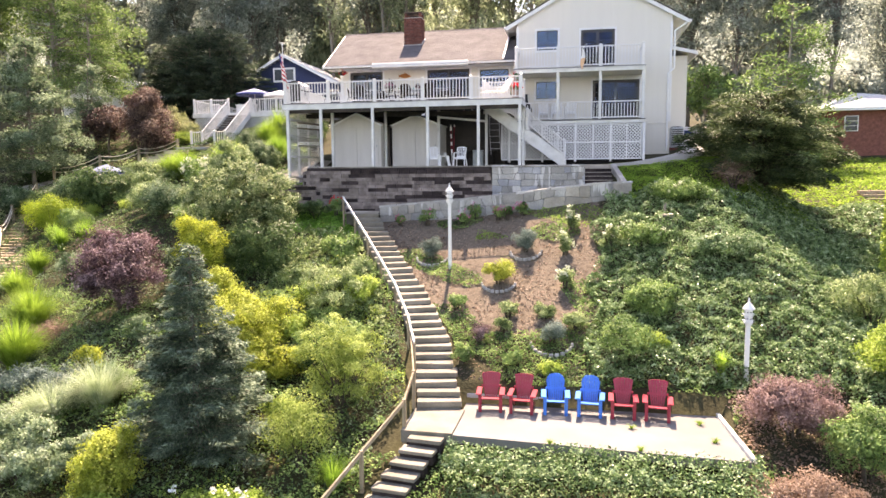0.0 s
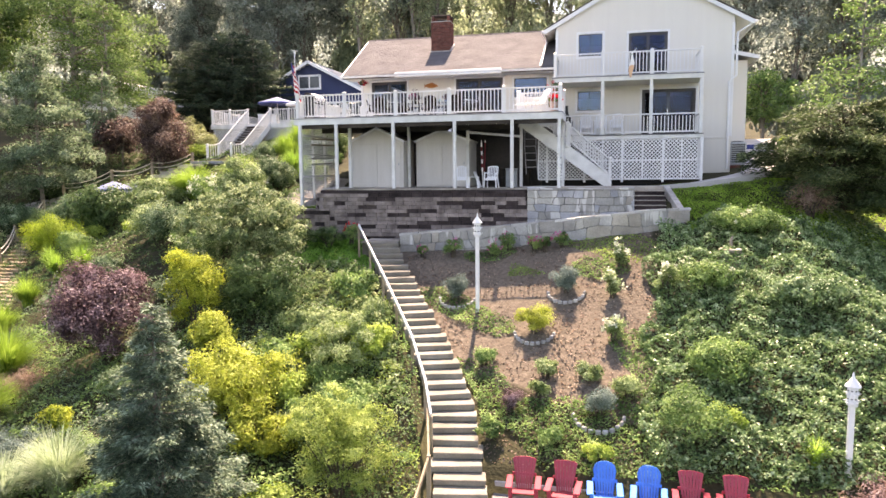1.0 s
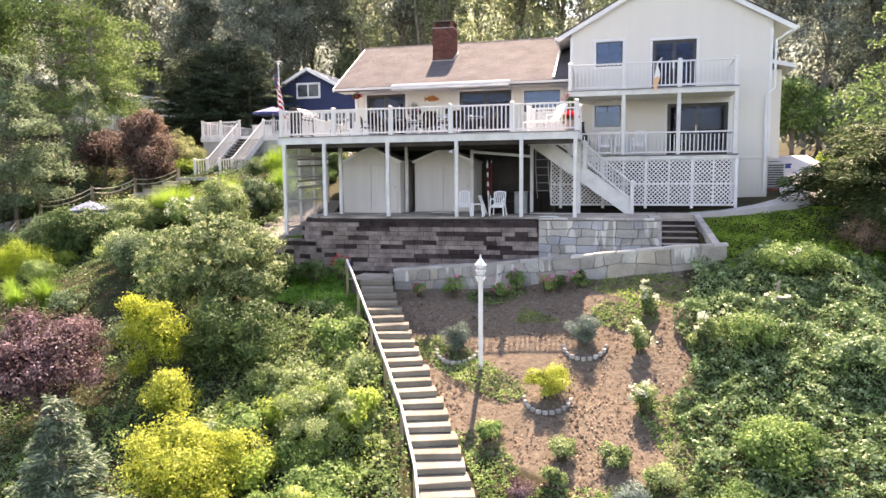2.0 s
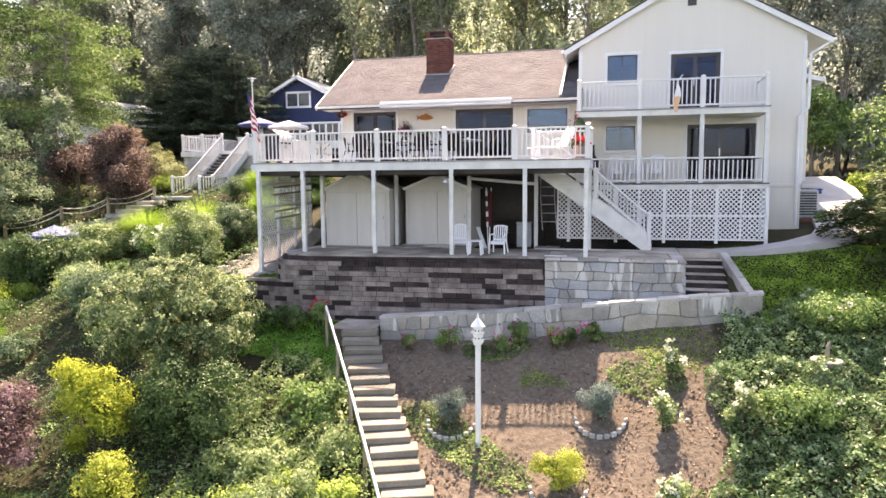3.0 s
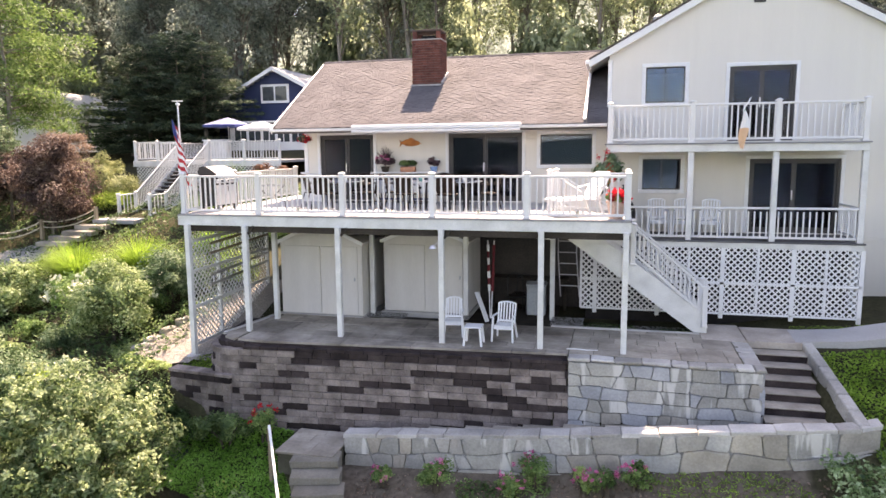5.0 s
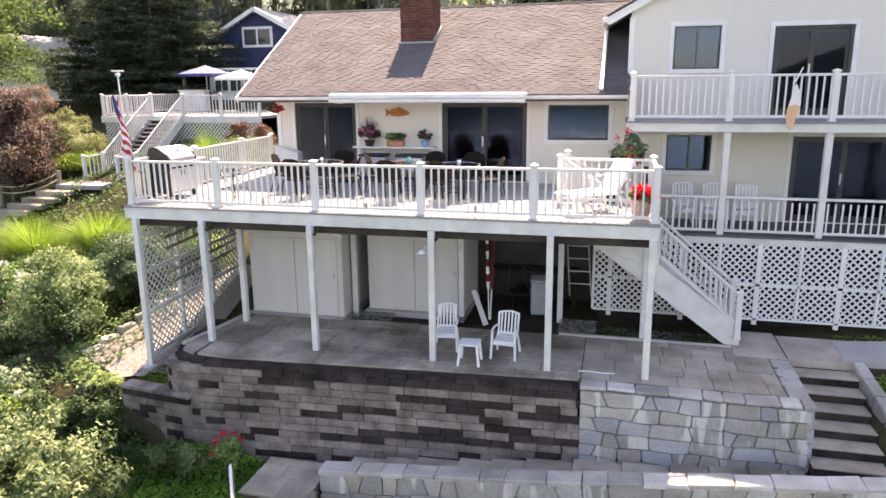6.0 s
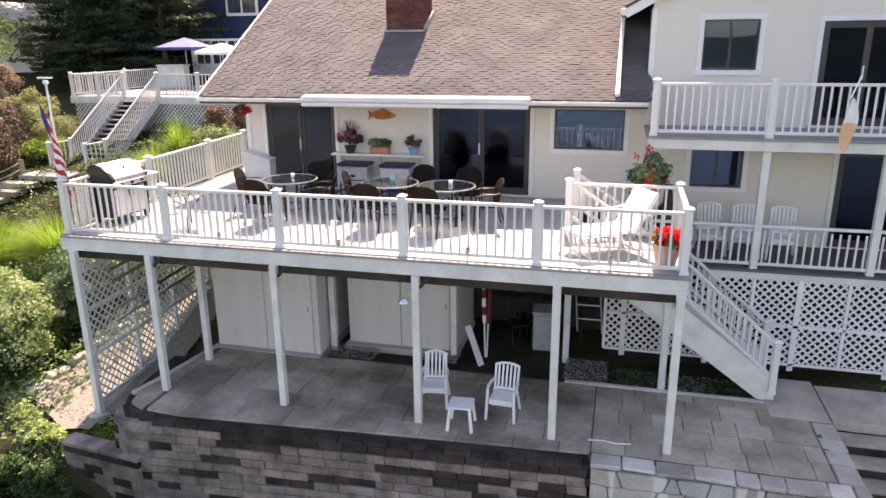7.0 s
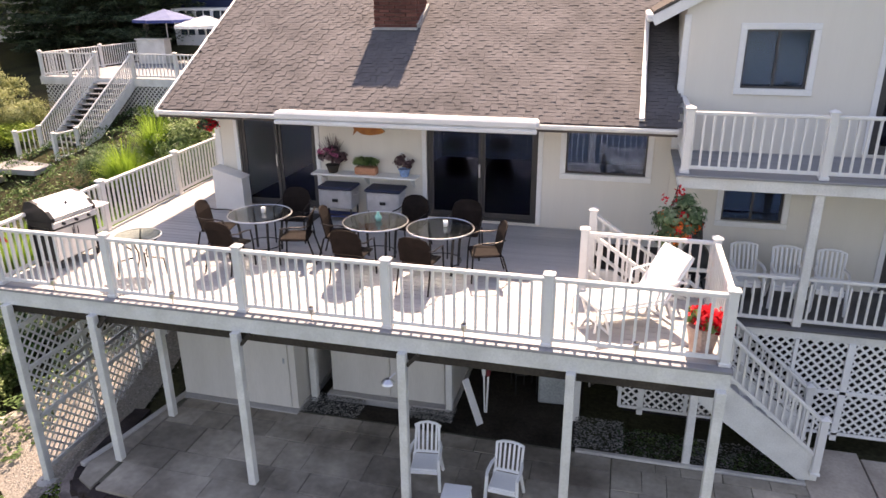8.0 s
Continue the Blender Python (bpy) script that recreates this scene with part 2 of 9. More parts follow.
# Woodland leaves are coloured paler and greyer to stand in for haze.
WOOD_LEAF = leaf_mat("hazed_woodland_leaf", (0.105, 0.130, 0.098), (0.260, 0.300, 0.220), (0.500, 0.540, 0.410), 0.66, 0.5, 0.5)
LIGHT_WOOD_LEAF = leaf_mat("hazed_light_woodland_leaf", (0.120, 0.150, 0.080), (0.275, 0.320, 0.170), (0.520, 0.560, 0.330), 0.62, 0.5, 0.5)
GRASS = leaf_mat("grass_blade", (0.077, 0.153, 0.019), (0.182, 0.314, 0.041), (0.350, 0.507, 0.089), 0.47, 1.5, 0.5)
LIME_GRASS = leaf_mat("lime_grass_blade", (0.085, 0.160, 0.018), (0.180, 0.290, 0.034), (0.320, 0.440, 0.078), 0.52, 2, 0.5)
SHADE_LEAF = leaf_mat("shade_tree_leaf", (0.030, 0.058, 0.017), (0.108, 0.178, 0.048), (0.290, 0.385, 0.120), 0.40, 0.7)
DARK_SHRUB = leaf_mat("dark_shrub_leaf", (0.027, 0.054, 0.022), (0.088, 0.146, 0.060), (0.330, 0.400, 0.220), 0.32, 2.0)
DARK_GREEN = leaf_mat("deep_green_leaf", (0.022, 0.046, 0.016), (0.066, 0.118, 0.036), (0.190, 0.270, 0.090), 0.3, 2.0, 0.4)
MOSS = leaf_mat("bright_creeper_leaf", (0.070, 0.180, 0.026), (0.150, 0.350, 0.050), (0.280, 0.520, 0.110), 0.45, 1.2)
SILVER = leaf_mat("silver_variegated_leaf", (0.060, 0.100, 0.044), (0.185, 0.255, 0.125), (0.470, 0.530, 0.340), 0.36, 2.2)
DUSTY = leaf_mat("dusty_red_leaf", (0.100, 0.058, 0.046), (0.225, 0.145, 0.118), (0.400, 0.290, 0.245), 0.36, 2)
PALE_GRASS = leaf_mat("pale_grass_blade", (0.170, 0.230, 0.095), (0.330, 0.400, 0.210), (0.540, 0.580, 0.400), 0.47, 2)
CREAM_PETAL = leaf_mat("cream_petal", (0.36, 0.40, 0.22), (0.50, 0.52, 0.34), (0.64, 0.63, 0.48), 0.35, 3)
WHITE_PETAL = leaf_mat("white_petal", (0.62, 0.65, 0.52), (0.75, 0.76, 0.66), (0.82, 0.82, 0.76), 0.3, 3)
RED_PETAL = leaf_mat("red_petal", (0.400, 0.010, 0.015), (0.600, 0.018, 0.025), (0.720, 0.050, 0.060), 0.3, 3)
PINK_PETAL = leaf_mat("pink_petal", (0.40, 0.06, 0.14), (0.58, 0.14, 0.24), (0.70, 0.32, 0.40), 0.3, 3)
ORANGE_PETAL = leaf_mat("orange_petal", (0.50, 0.07, 0.02), (0.64, 0.14, 0.03), (0.72, 0.28, 0.06), 0.3, 3)
DRY = leaf_mat("dry_twig_leaf", (0.135, 0.088, 0.061), (0.257, 0.176, 0.115), (0.405, 0.297, 0.203), 0.37, 2)


# ---- mesh tools ----
class Shape:
    """Collects corners and faces of one mesh."""

    def __init__(self):
        self.v, self.f = [], []

    def add(self, verts, faces):
        n = len(self.v)
        self.v += [tuple(p) for p in verts]
        self.f += [tuple(i + n for i in face) for face in faces]
        return self

    def box(self, x0, x1, y0, y1, z0, z1, m=None):
        p = [Vector((x, y, z)) for x in (x0, x1) for y in (y0, y1) for z in (z0, z1)]
        if m:
            p = [m @ q for q in p]
        return self.add(p, [(0, 1, 3, 2), (4, 6, 7, 5), (0, 4, 5, 1), (2, 3, 7, 6), (0, 2, 6, 4), (1, 5, 7, 3)])

    def block(self, x0, x1, y0, y1, z0, z1, c=0.01, m=None, wobble=0.0):
        """A box with chamfered edges; wobble: metres by which the corners stray."""
        lo, hi = (x0, y0, z0), (x1, y1, z1)
        index, verts = {}, []
        for sx in (0, 1):
            for sy in (0, 1):
                for sz in (0, 1):
                    s = (sx, sy, sz)
                    off = Vector((random.uniform(-1, 1), random.uniform(-1, 1), random.uniform(-1, 1))) * wobble
                    for a in range(3):
                        q = Vector([(hi if s[i] else lo)[i] + (0 if i == a else (-c if s[i] else c)) for i in range(3)]) + off
                        index[s, a] = len(verts)
                        verts.append(m @ q if m else q)
        faces = []
        for a in range(3):
            b, d = (a + 1) % 3, (a + 2) % 3
            for sa in (0, 1):
                ring = []
                for sb, sd in ((0, 0), (1, 0), (1, 1), (0, 1)):
                    s = [0, 0, 0]
                    s[a], s[b], s[d] = sa, sb, sd
                    ring.append(index[tuple(s), a])
                faces.append(tuple(ring if sa else ring[::-1]))
            for sb in (0, 1):
                for sd in (0, 1):
                    p, q = [0, 0, 0], [0, 0, 0]
                    p[b] = q[b] = sb
                    p[d] = q[d] = sd
                    q[a] = 1
                    p, q = tuple(p), tuple(q)
                    faces.append((index[p, b], index[q, b], index[q, d], index[p, d]) if sb == sd else (index[p, b], index[p, d], index[q, d], index[q, b]))
        for sx in (0, 1):
            for sy in (0, 1):
                for sz in (0, 1):
                    s = (sx, sy, sz)
                    t = [index[s, a] for a in range(3)]
                    faces.append(tuple(t if (sx + sy + sz) % 2 else t[::-1]))
        return self.add(verts, faces)

    def tube(self, pts, radii, sides=8, caps=True):
        pts = [Vector(p) for p in pts]
        if not isinstance(radii, (list, tuple)):
            radii = [radii] * len(pts)
        verts, faces = [], []
        side = None
        for i, p in enumerate(pts):
            way = (pts[min(i + 1, len(pts) - 1)] - pts[max(i - 1, 0)]).normalized()
            if side is None:
                side = way.orthogonal().normalized()
            side = (side - way * side.dot(way)).normalized()
            up = way.cross(side)
            for j in range(sides):
                a = 2 * math.pi * j / sides
                verts.append(p + (side * math.cos(a) + up * math.sin(a)) * radii[i])
        for i in range(len(pts) - 1):
            for j in range(sides):
                a, b = i * sides + j, i * sides + (j + 1) % sides
                faces.append((a, b, b + sides, a + sides))
        if caps:
            faces.append(tuple(range(sides))[::-1])
            faces.append(tuple(range((len(pts) - 1) * sides, len(pts) * sides)))
        return self.add(verts, faces)

    def lathe(self, profile, sides=16, at=(0, 0, 0)):
        """Turns (radius, height) pairs round the upright axis through at."""
        verts, faces = [], []
        for r, z in profile:
            for j in range(sides):
                a = 2 * math.pi * j / sides
                verts.append((at[0] + r * math.cos(a), at[1] + r * math.sin(a), at[2] + z))
        for i in range(len(profile) - 1):
            for j in range(sides):
                a, b = i * sides + j, i * sides + (j + 1) % sides
                faces.append((a, b, b + sides, a + sides))
        faces.append(tuple(range(sides))[::-1])
        faces.append(tuple(range((len(profile) - 1) * sides, len(profile) * sides)))
        return self.add(verts, faces)

    def prism(self, outline, way):
        """A flat outline drawn out along way."""
        n, way = len(outline), Vector(way)
        a = [Vector(p) for p in outline]
        return self.add(a + [p + way for p in a], [tuple(range(n))[::-1], tuple(range(n, 2 * n))] + [(i, (i + 1) % n, (i + 1) % n + n, i + n) for i in range(n)])

    def beam(self, p, q, w, h, c=0.0):
        """A straight bar of width w and height h from p to q."""
        p, q = Vector(p), Vector(q)
        way = q - p
        m = Matrix.Translation(p) @ way.to_track_quat("X", "Z").to_matrix().to_4x4()
        if c:
            return self.block(0, way.length, -w / 2, w / 2, -h / 2, h / 2, c, m)
        return self.box(0, way.length, -w / 2, w / 2, -h / 2, h / 2, m)

    def mesh(self, name, material, smooth=False, inverse=None):
        data = bpy.data.meshes.new(name)
        v = self.v if inverse is None else [tuple(inverse @ Vector(p)) for p in self.v]
        data.from_pydata(v, [], self.f)
        data.materials.append(material)
        if smooth:
            data.polygons.foreach_set("use_smooth", [True] * len(data.polygons))
        return data


def thing(name, at=(0, 0, 0), turn=0.0, label="", category="", group="", kind=""):
    ob = new(name)
    ob.empty_display_size = 0.2
    ob.matrix_basis = pose(*at, 0, 0, turn)
    return tagged(ob, label, category, group, kind)


def root_of(ob):
    while ob.parent:
        ob = ob.parent
    return ob


def part(name, shape, material, parent, label="", smooth=False, local=False, kind=""):
    """Links a shape as one mesh under a thing or a part. Shapes are in the world's metres unless local."""
    inverse = None if local else root_of(parent).matrix_basis.inverted()
    ob = new(name, shape.mesh(name, material, smooth, inverse))
    ob.parent = parent
    return tagged(ob, label, kind=kind)


def piece(name, data, parent, m):
    """One more object on a shared mesh, at the pose m within its thing."""
    ob = new(name, data)
    ob.parent = parent
    ob.matrix_basis = m
    return ob


def solo(name, shape, material, label="", category="", group="", kind="", smooth=False, at=None):
    """A thing that is one mesh."""
    at = Vector(at) if at else Vector((0, 0, 0))
    ob = new(name, shape.mesh(name, material, smooth, Matrix.Translation(at).inverted()))
    ob.location = at
    return tagged(ob, label, category, group, kind)


# ---- leaves ----
rng = np.random.default_rng(7)


def unit(a):
    return a / np.maximum(np.linalg.norm(a, axis=1, keepdims=True), 1e-6)


def leaf_data(name, at, normal, length, width, material, along=None):
    """One mesh of many small folded leaves at the places, facing their normals."""
    n = len(at)
    normal = unit(normal)
    t = unit(np.cross(normal, rng.normal(size=(n, 3)))) if along is None else unit(along)
    b = unit(np.cross(normal, t))
    length = np.broadcast_to(np.asarray(length, float), (n,))[:, None]
    width = np.broadcast_to(np.asarray(width, float), (n,))[:, None]
    v = np.empty((n, 4, 3))
    v[:, 0], v[:, 2] = at - t * length * 0.5 - normal * length * 0.10, at + t * length * 0.5 - normal * length * 0.16
    v[:, 1], v[:, 3] = at + b * width * 0.5 - t * length * 0.06, at - b * width * 0.5 - t * length * 0.06
    data = bpy.data.meshes.new(name)
    data.vertices.add(4 * n)
    data.vertices.foreach_set("co", v.reshape(-1))
    data.loops.add(4 * n)
    data.loops.foreach_set("vertex_index", np.arange(4 * n, dtype=np.int32))
    data.polygons.add(n)
    data.polygons.foreach_set("loop_start", np.arange(0, 4 * n, 4, dtype=np.int32))
    data.polygons.foreach_set("loop_total", np.full(n, 4, dtype=np.int32))
    data.update(calc_edges=True)
    data.materials.append(material)
    return data


def crown_points(n, size, clumps, clump_size, low=0.0, seed_shape=1.0):
    """Places and outward ways of leaves on many clumps inside an ellipsoid of half-sizes size, standing on z 0 to 2 * size z."""
    c = unit(rng.normal(size=(clumps, 3))) * (rng.random((clumps, 1)) ** 0.45)
    c[:, 2] = np.where(c[:, 2] < -0.75 + low, rng.uniform(-0.5, 0.6, clumps), c[:, 2])
    r = clump_size * rng.uniform(0.6, 1.25, clumps)
    which = rng.integers(0, clumps, n)
    d = unit(rng.normal(size=(n, 3)) + np.array([0, 0, 0.25]))
    size = np.array(size)
    room = np.maximum(size - clump_size * 0.6, size * 0.35)
    p = c[which] * room + d * (r[which] * np.where(rng.random(n) < 0.12, rng.uniform(1.0, 1.35, n), rng.uniform(0.5, 1.0, n)))[:, None] * np.array([1, 1, 0.8])
    p[:, 2] += size[2]
    return p, d * 0.8 + unit(c)[which] * 0.5 + np.array([0, 0, 0.35])


def shrub(name, at, size, n, leaf, material, label, category="shrub", clumps=26, clump=None, group="", stems=5, flowers=None, turn=0.0):
    """A shrub: stems and a crown of leaves on many clumps. leaf: (length, width)."""
    if leaf[0] < 0.18:
        n, leaf = int(n * 1.6), (leaf[0] * 0.72, leaf[1] * 0.76)
    root = thing(name, at, turn, label, category, group)
    s = Shape()
    for i in range(stems):
        a = 2 * math.pi * (i + rng.random()) / stems
        q = (size[0] * 0.5 * math.cos(a), size[1] * 0.5 * math.sin(a), size[2] * rng.uniform(0.9, 1.5))
        s.tube([(0.06 * math.cos(a), 0.06 * math.sin(a), -0.1), (q[0] * 0.4, q[1] * 0.4, q[2] * 0.5), q], [0.03 + size[2] * 0.012, 0.02, 0.006], 5)
    part("stem", s, STEM, root, local=True, kind="stuff")
    p, d = crown_points(n, size, clumps, clump or min(size) * 0.42)
    p[:, 2] = np.maximum(p[:, 2], 0.02)
    piece("foliage", leaf_data("foliage", p, d + rng.normal(size=(n, 3)) * 0.65, leaf[0] * rng.uniform(0.6, 1.35, n), leaf[1] * rng.uniform(0.7, 1.2, n), material), root, Matrix())
    if flowers:
        count, fsize, fmat, fname = flowers
        fp, fd = crown_points(count * 9, size, clumps, clump or min(size) * 0.42)
        order = np.argsort(-(fp[:, 2] - fp[:, 1] * 0.4 + np.abs(fp[:, 0]) * 0.2))[: count * 4]
        seeds = (fp + unit(fd) * fsize * 0.45)[order][::4]
        k = 14
        q = np.repeat(seeds, k, 0) + rng.normal(size=(len(seeds) * k, 3)) * fsize * 0.3
        tagged(piece(fname, leaf_data(fname, q, rng.normal(size=q.shape) + [0, -0.4, 0.8], fsize * 0.6, fsize * 0.5, fmat), root, Matrix()), "", kind="stuff")
    return root


def conifer(name, at, height, radius, n, material, label, tip=0.10, category="tree", droop=0.25, group="", dense=1.0, needle=1.0):
    """A cone-shaped conifer: trunk, boughs in whorls and needle sprays along them."""
    root = thing(name, at, 0, label, category, group)
    part("trunk", Shape().tube([(0, 0, -0.3), (0, 0, height * 0.5), (0, 0, height * 0.97)], [height * 0.022, height * 0.013, 0.01], 7), BARK, root, local=True)
    boughs = int(70 * dense)
    h = height * (0.04 + 0.95 * (np.sort(rng.random(boughs)) ** 1.0))
    a = np.arange(boughs) * 2.399 + rng.normal(size=boughs) * 0.3
    reach = radius * np.clip((1 - h / height), 0, 1) ** 0.85 * rng.uniform(0.60, 1.18, boughs) + tip
    s = Shape()
    for i in range(boughs):
        out = Vector((math.cos(a[i]), math.sin(a[i]), 0))
        s.tube([(0, 0, h[i]), out * reach[i] * 0.6 + Vector((0, 0, h[i] - droop * reach[i] * 0.35)), out * reach[i] * 0.97 + Vector((0, 0, h[i] - droop * reach[i] * 0.3))], [0.018, 0.011, 0.003], 4, False)
    part("bough", s, BARK, root, local=True, kind="stuff")
    w = reach ** 1.3
    i = rng.choice(boughs, n, p=w / w.sum())
    u = rng.random(n) ** 0.6
    spread = reach[i] * 0.22 * (1.15 - u) + 0.05
    across = rng.normal(size=n) * spread
    p = np.stack([np.cos(a[i]) * u * reach[i] - np.sin(a[i]) * across, np.sin(a[i]) * u * reach[i] + np.cos(a[i]) * across, h[i] - droop * reach[i] * u * (1.1 - u * 0.75) + rng.normal(size=n) * 0.035 * height / 4], 1)
    along = np.stack([np.cos(a[i]) - np.sin(a[i]) * np.sign(across) * 0.8, np.sin(a[i]) + np.cos(a[i]) * np.sign(across) * 0.8, rng.normal(size=n) * 0.35], 1)
    piece("needles", leaf_data("needles", p, rng.normal(size=(n, 3)) * 0.6 + [0, 0, 1], (height * 0.030 * rng.uniform(0.7, 1.3, n) + 0.03) * needle, (height * 0.007 + 0.012) * needle, material, along), root, Matrix())
    return root


def grass_clump(name, at, radius, height, n, material, label, group="", width=0.012):
    """Arching blades from one tuft."""
    root = thing(name, at, 0, label, "grass", group)
    a, r = rng.random(n) * 6.283, rng.random(n) ** 0.5
    lean = radius * (0.25 + 0.75 * r)
    hh = height * rng.uniform(0.65, 1.08, n) * (1.05 - 0.35 * r)
    out = np.stack([np.cos(a), np.sin(a), np.zeros(n)], 1)
    base = out * (radius * 0.22 * rng.random(n))[:, None]
    side = np.stack([-np.sin(a), np.cos(a), np.zeros(n)], 1) * width
    k = 5
    v = np.empty((n, 2 * k, 3))
    for j in range(k):
        u = j / (k - 1)
        c = base + out * (lean * u ** 1.7)[:, None] + np.array([0, 0, 1]) * (hh * (u * 1.5 - 0.55 * u * u * (0.7 + r * 0.6)))[:, None]
        v[:, 2 * j], v[:, 2 * j + 1] = c - side * (1 - u * 0.92), c + side * (1 - u * 0.92)
    faces = [(b + 2 * j, b + 2 * j + 1, b + 2 * j + 3, b + 2 * j + 2) for b in range(0, n * 2 * k, 2 * k) for j in range(k - 1)]
    s = Shape()
    s.v, s.f = [tuple(p) for p in v.reshape(-1, 3)], faces
    part("blades", s, material, root, local=True, kind="stuff")
    return root


def tree(name, at, height, spread, n, leaf, material, label, bare=0.35, clumps=34, group="", trunk=0.018, lean=0.0):
    """A broadleaf tree: tapered trunk, limbs, and a crown with gaps."""
    root = thing(name, at, rng.uniform(0, 360), label, "tree", group)
    s = Shape()
    top = height * 0.86
    bend = [(0, 0, -0.4), (lean * 0.2, rng.normal() * 0.1, height * 0.25), (lean * 0.6, rng.normal() * 0.25, height * 0.55), (lean, rng.normal() * 0.3, top)]
    s.tube(bend, [height * trunk * 1.25, height * trunk, height * trunk * 0.7, 0.03], 8)
    size = np.array([spread, spread, height * (1 - bare) / 2])
    c = unit(rng.normal(size=(clumps, 3))) * (rng.random((clumps, 1)) ** 0.5)
    c[:, 2] *= 1.0
    centre = c * size * np.array([1 - 0.25 * 1, 1 - 0.25 * 1, 0.85]) * (1 - 0.25 * np.clip(c[:, 2:3], 0, 1))
    centre[:, 2] += height * bare + size[2]
    for i in range(0, clumps, 2):
        z0 = min(top * 0.95, max(height * bare * 0.75, centre[i, 2] - rng.uniform(0.15, 0.4) * height * 0.5))
        p = Vector((lean * z0 / top, 0, z0))
        q = Vector(centre[i])
        s.tube([p, p.lerp(q, 0.5) + Vector((0, 0, 0.04 * height)), q], [height * trunk * 0.4, height * trunk * 0.25, 0.012], 5, False)
    part("trunk", s, BARK, root, local=True, smooth=True)
    r = spread * 0.34 * rng.uniform(0.55, 1.25, clumps)
    which = rng.integers(0, clumps, n)
    d = unit(rng.normal(size=(n, 3)) + [0, 0, 0.3])
    p = centre[which] + d * (r[which] * rng.uniform(0.35, 1.05, n))[:, None] * np.array([1, 1, 0.7])
    piece("crown", leaf_data("crown", p, d + rng.normal(size=(n, 3)) * 0.6 + [0, 0, 0.4], leaf[0] * rng.uniform(0.6, 1.3, n), leaf[1] * rng.uniform(0.7, 1.2, n), material), root, Matrix())
    return root


# ---- ground ----
def profile(*pairs):
    return np.array(pairs[0::2], float), np.array(pairs[1::2], float)


FAR = (58, 5.0, 90, 8.5, 200, 16, 900, 30)
STATIONS = [
    (-60, profile(-400, -16, -5, -14, 20, -9, 28, -6, 36, -2.5, 46, 1.5, 60, 5, *FAR[2:])),
    (-26, profile(-400, -16, -4, -14.5, 0, -13, 17, -7.6, 25, -5.4, 31, -3.4, 36, -1.6, 42, 1.3, 45, 2.4, 47, 2.9, *FAR)),
    (-17, profile(-400, -16, -4, -14.5, 0, -12.8, 17, -7.0, 24, -4.6, 30, -1.7, 34, -0.6, 41, 1.7, 47, 2.8, *FAR)),
    (-11.7, profile(-400, -16, -4, -14.5, 0, -12.6, 18.2, -5.95, 28.4, -2.2, 29.05, -1.80, 29.3, -0.72, 32, -0.3, 36, 0.9, 42, 2.6, *FAR)),
    (-10.66, profile(-400, -16, -4, -14.5, 0, -12.6, 18.2, -5.95, 28.4, -2.2, 29.05, -1.85, 29.3, -0.70, 32, -0.3, 36, 0.7, 42, 2.6, *FAR)),
    (-10.45, profile(-400, -16, -4, -14.5, 0, -12.6, 18.2, -5.95, 27.5, -2.35, 28.9, -1.75, 29.25, -1.6, 29.6, -0.05, 37, 0.0, 44, 2.4, *FAR)),
    (-7.0, profile(-400, -16, -4, -14.5, 0, -12.6, 18.2, -5.95, 27.5, -2.35, 29.3, -2.0, 29.75, -0.05, 37, 0.0, 44, 2.4, *FAR)),
    (-3.4, profile(-400, -16, -4, -14.5, 0, -12.6, 18.2, -5.95, 26, -2.95, 28.3, -2.05, 29.3, -1.6, 29.85, -0.05, 37, 0.0, 44, 2.4, *FAR)),
    (1.2, profile(-400, -16, -4, -14.5, 0, -12.6, 18.2, -5.95, 24, -3.65, 28.3, -1.45, 29.3, -1.2, 29.85, -0.05, 37, 0.1, 44, 2.4, *FAR)),
    (3.0, profile(-400, -16, -4, -14.5, 0, -12.6, 18.2, -5.95, 24, -3.5, 28.4, -1.15, 30, -0.5, 31.6, 0.06, 33, 0.16, 35, 0.6, 40, 1.0, 50, 2.0, 90, 7, 200, 16, 900, 30)),
    (7.0, profile(-400, -16, -4, -14.5, 0, -12.6, 18.2, -6.1, 24, -3.2, 28.4, -1.5, 30.3, -0.6, 31.6, 0.30, 33, 0.54, 35, 0.72, 37, 1.2, 40, 1.9, 50, 2.8, 90, 7, 200, 16, 900, 30)),
    (11.0, profile(-400, -16, -4, -14.5, 0, -12.8, 18, -6.5, 25, -4.6, 29, -3.4, 33, -2.0, 38, -1.0, 45, -0.2, 52, 1.0, 90, 6, 200, 16, 900, 30)),
    (60, profile(-400, -16, -4, -14.5, 0, -13, 18, -7.4, 25, -5.2, 33, -2.4, 38, -0.9, 45, -0.1, 52, 1.0, 90, 6, 200, 16, 900, 30)),
]


def ground_z(x, y):
    """The ground's height."""
    x, y = np.asarray(x, float), np.asarray(y, float)
    xs = np.array([s[0] for s in STATIONS])
    rows = np.stack([np.interp(y, *s[1]) for s in STATIONS])
    xc = np.clip(x, xs[0], xs[-1])
    i = np.clip(np.searchsorted(xs, xc) - 1, 0, len(xs) - 2)
    w = (xc - xs[i]) / (xs[i + 1] - xs[i])
    z = np.take_along_axis(rows, i[None], 0)[0] * (1 - w) + np.take_along_axis(rows, i[None] + 1, 0)[0] * w if rows.ndim > 1 else rows[i] * (1 - w) + rows[i + 1] * w
    pad = (x > -2.95) & (x < 4.95) & (y > 15.35) & (y < 18.4)
    z = np.where(pad, np.minimum(z, -6.42), z)
    gap = (x > -8.4) & (x < 1.4) & (y > 28.55) & (y < 29.6)
    z = np.where(gap, np.minimum(z, -2.2 + (x + 7) * 0.07), z)
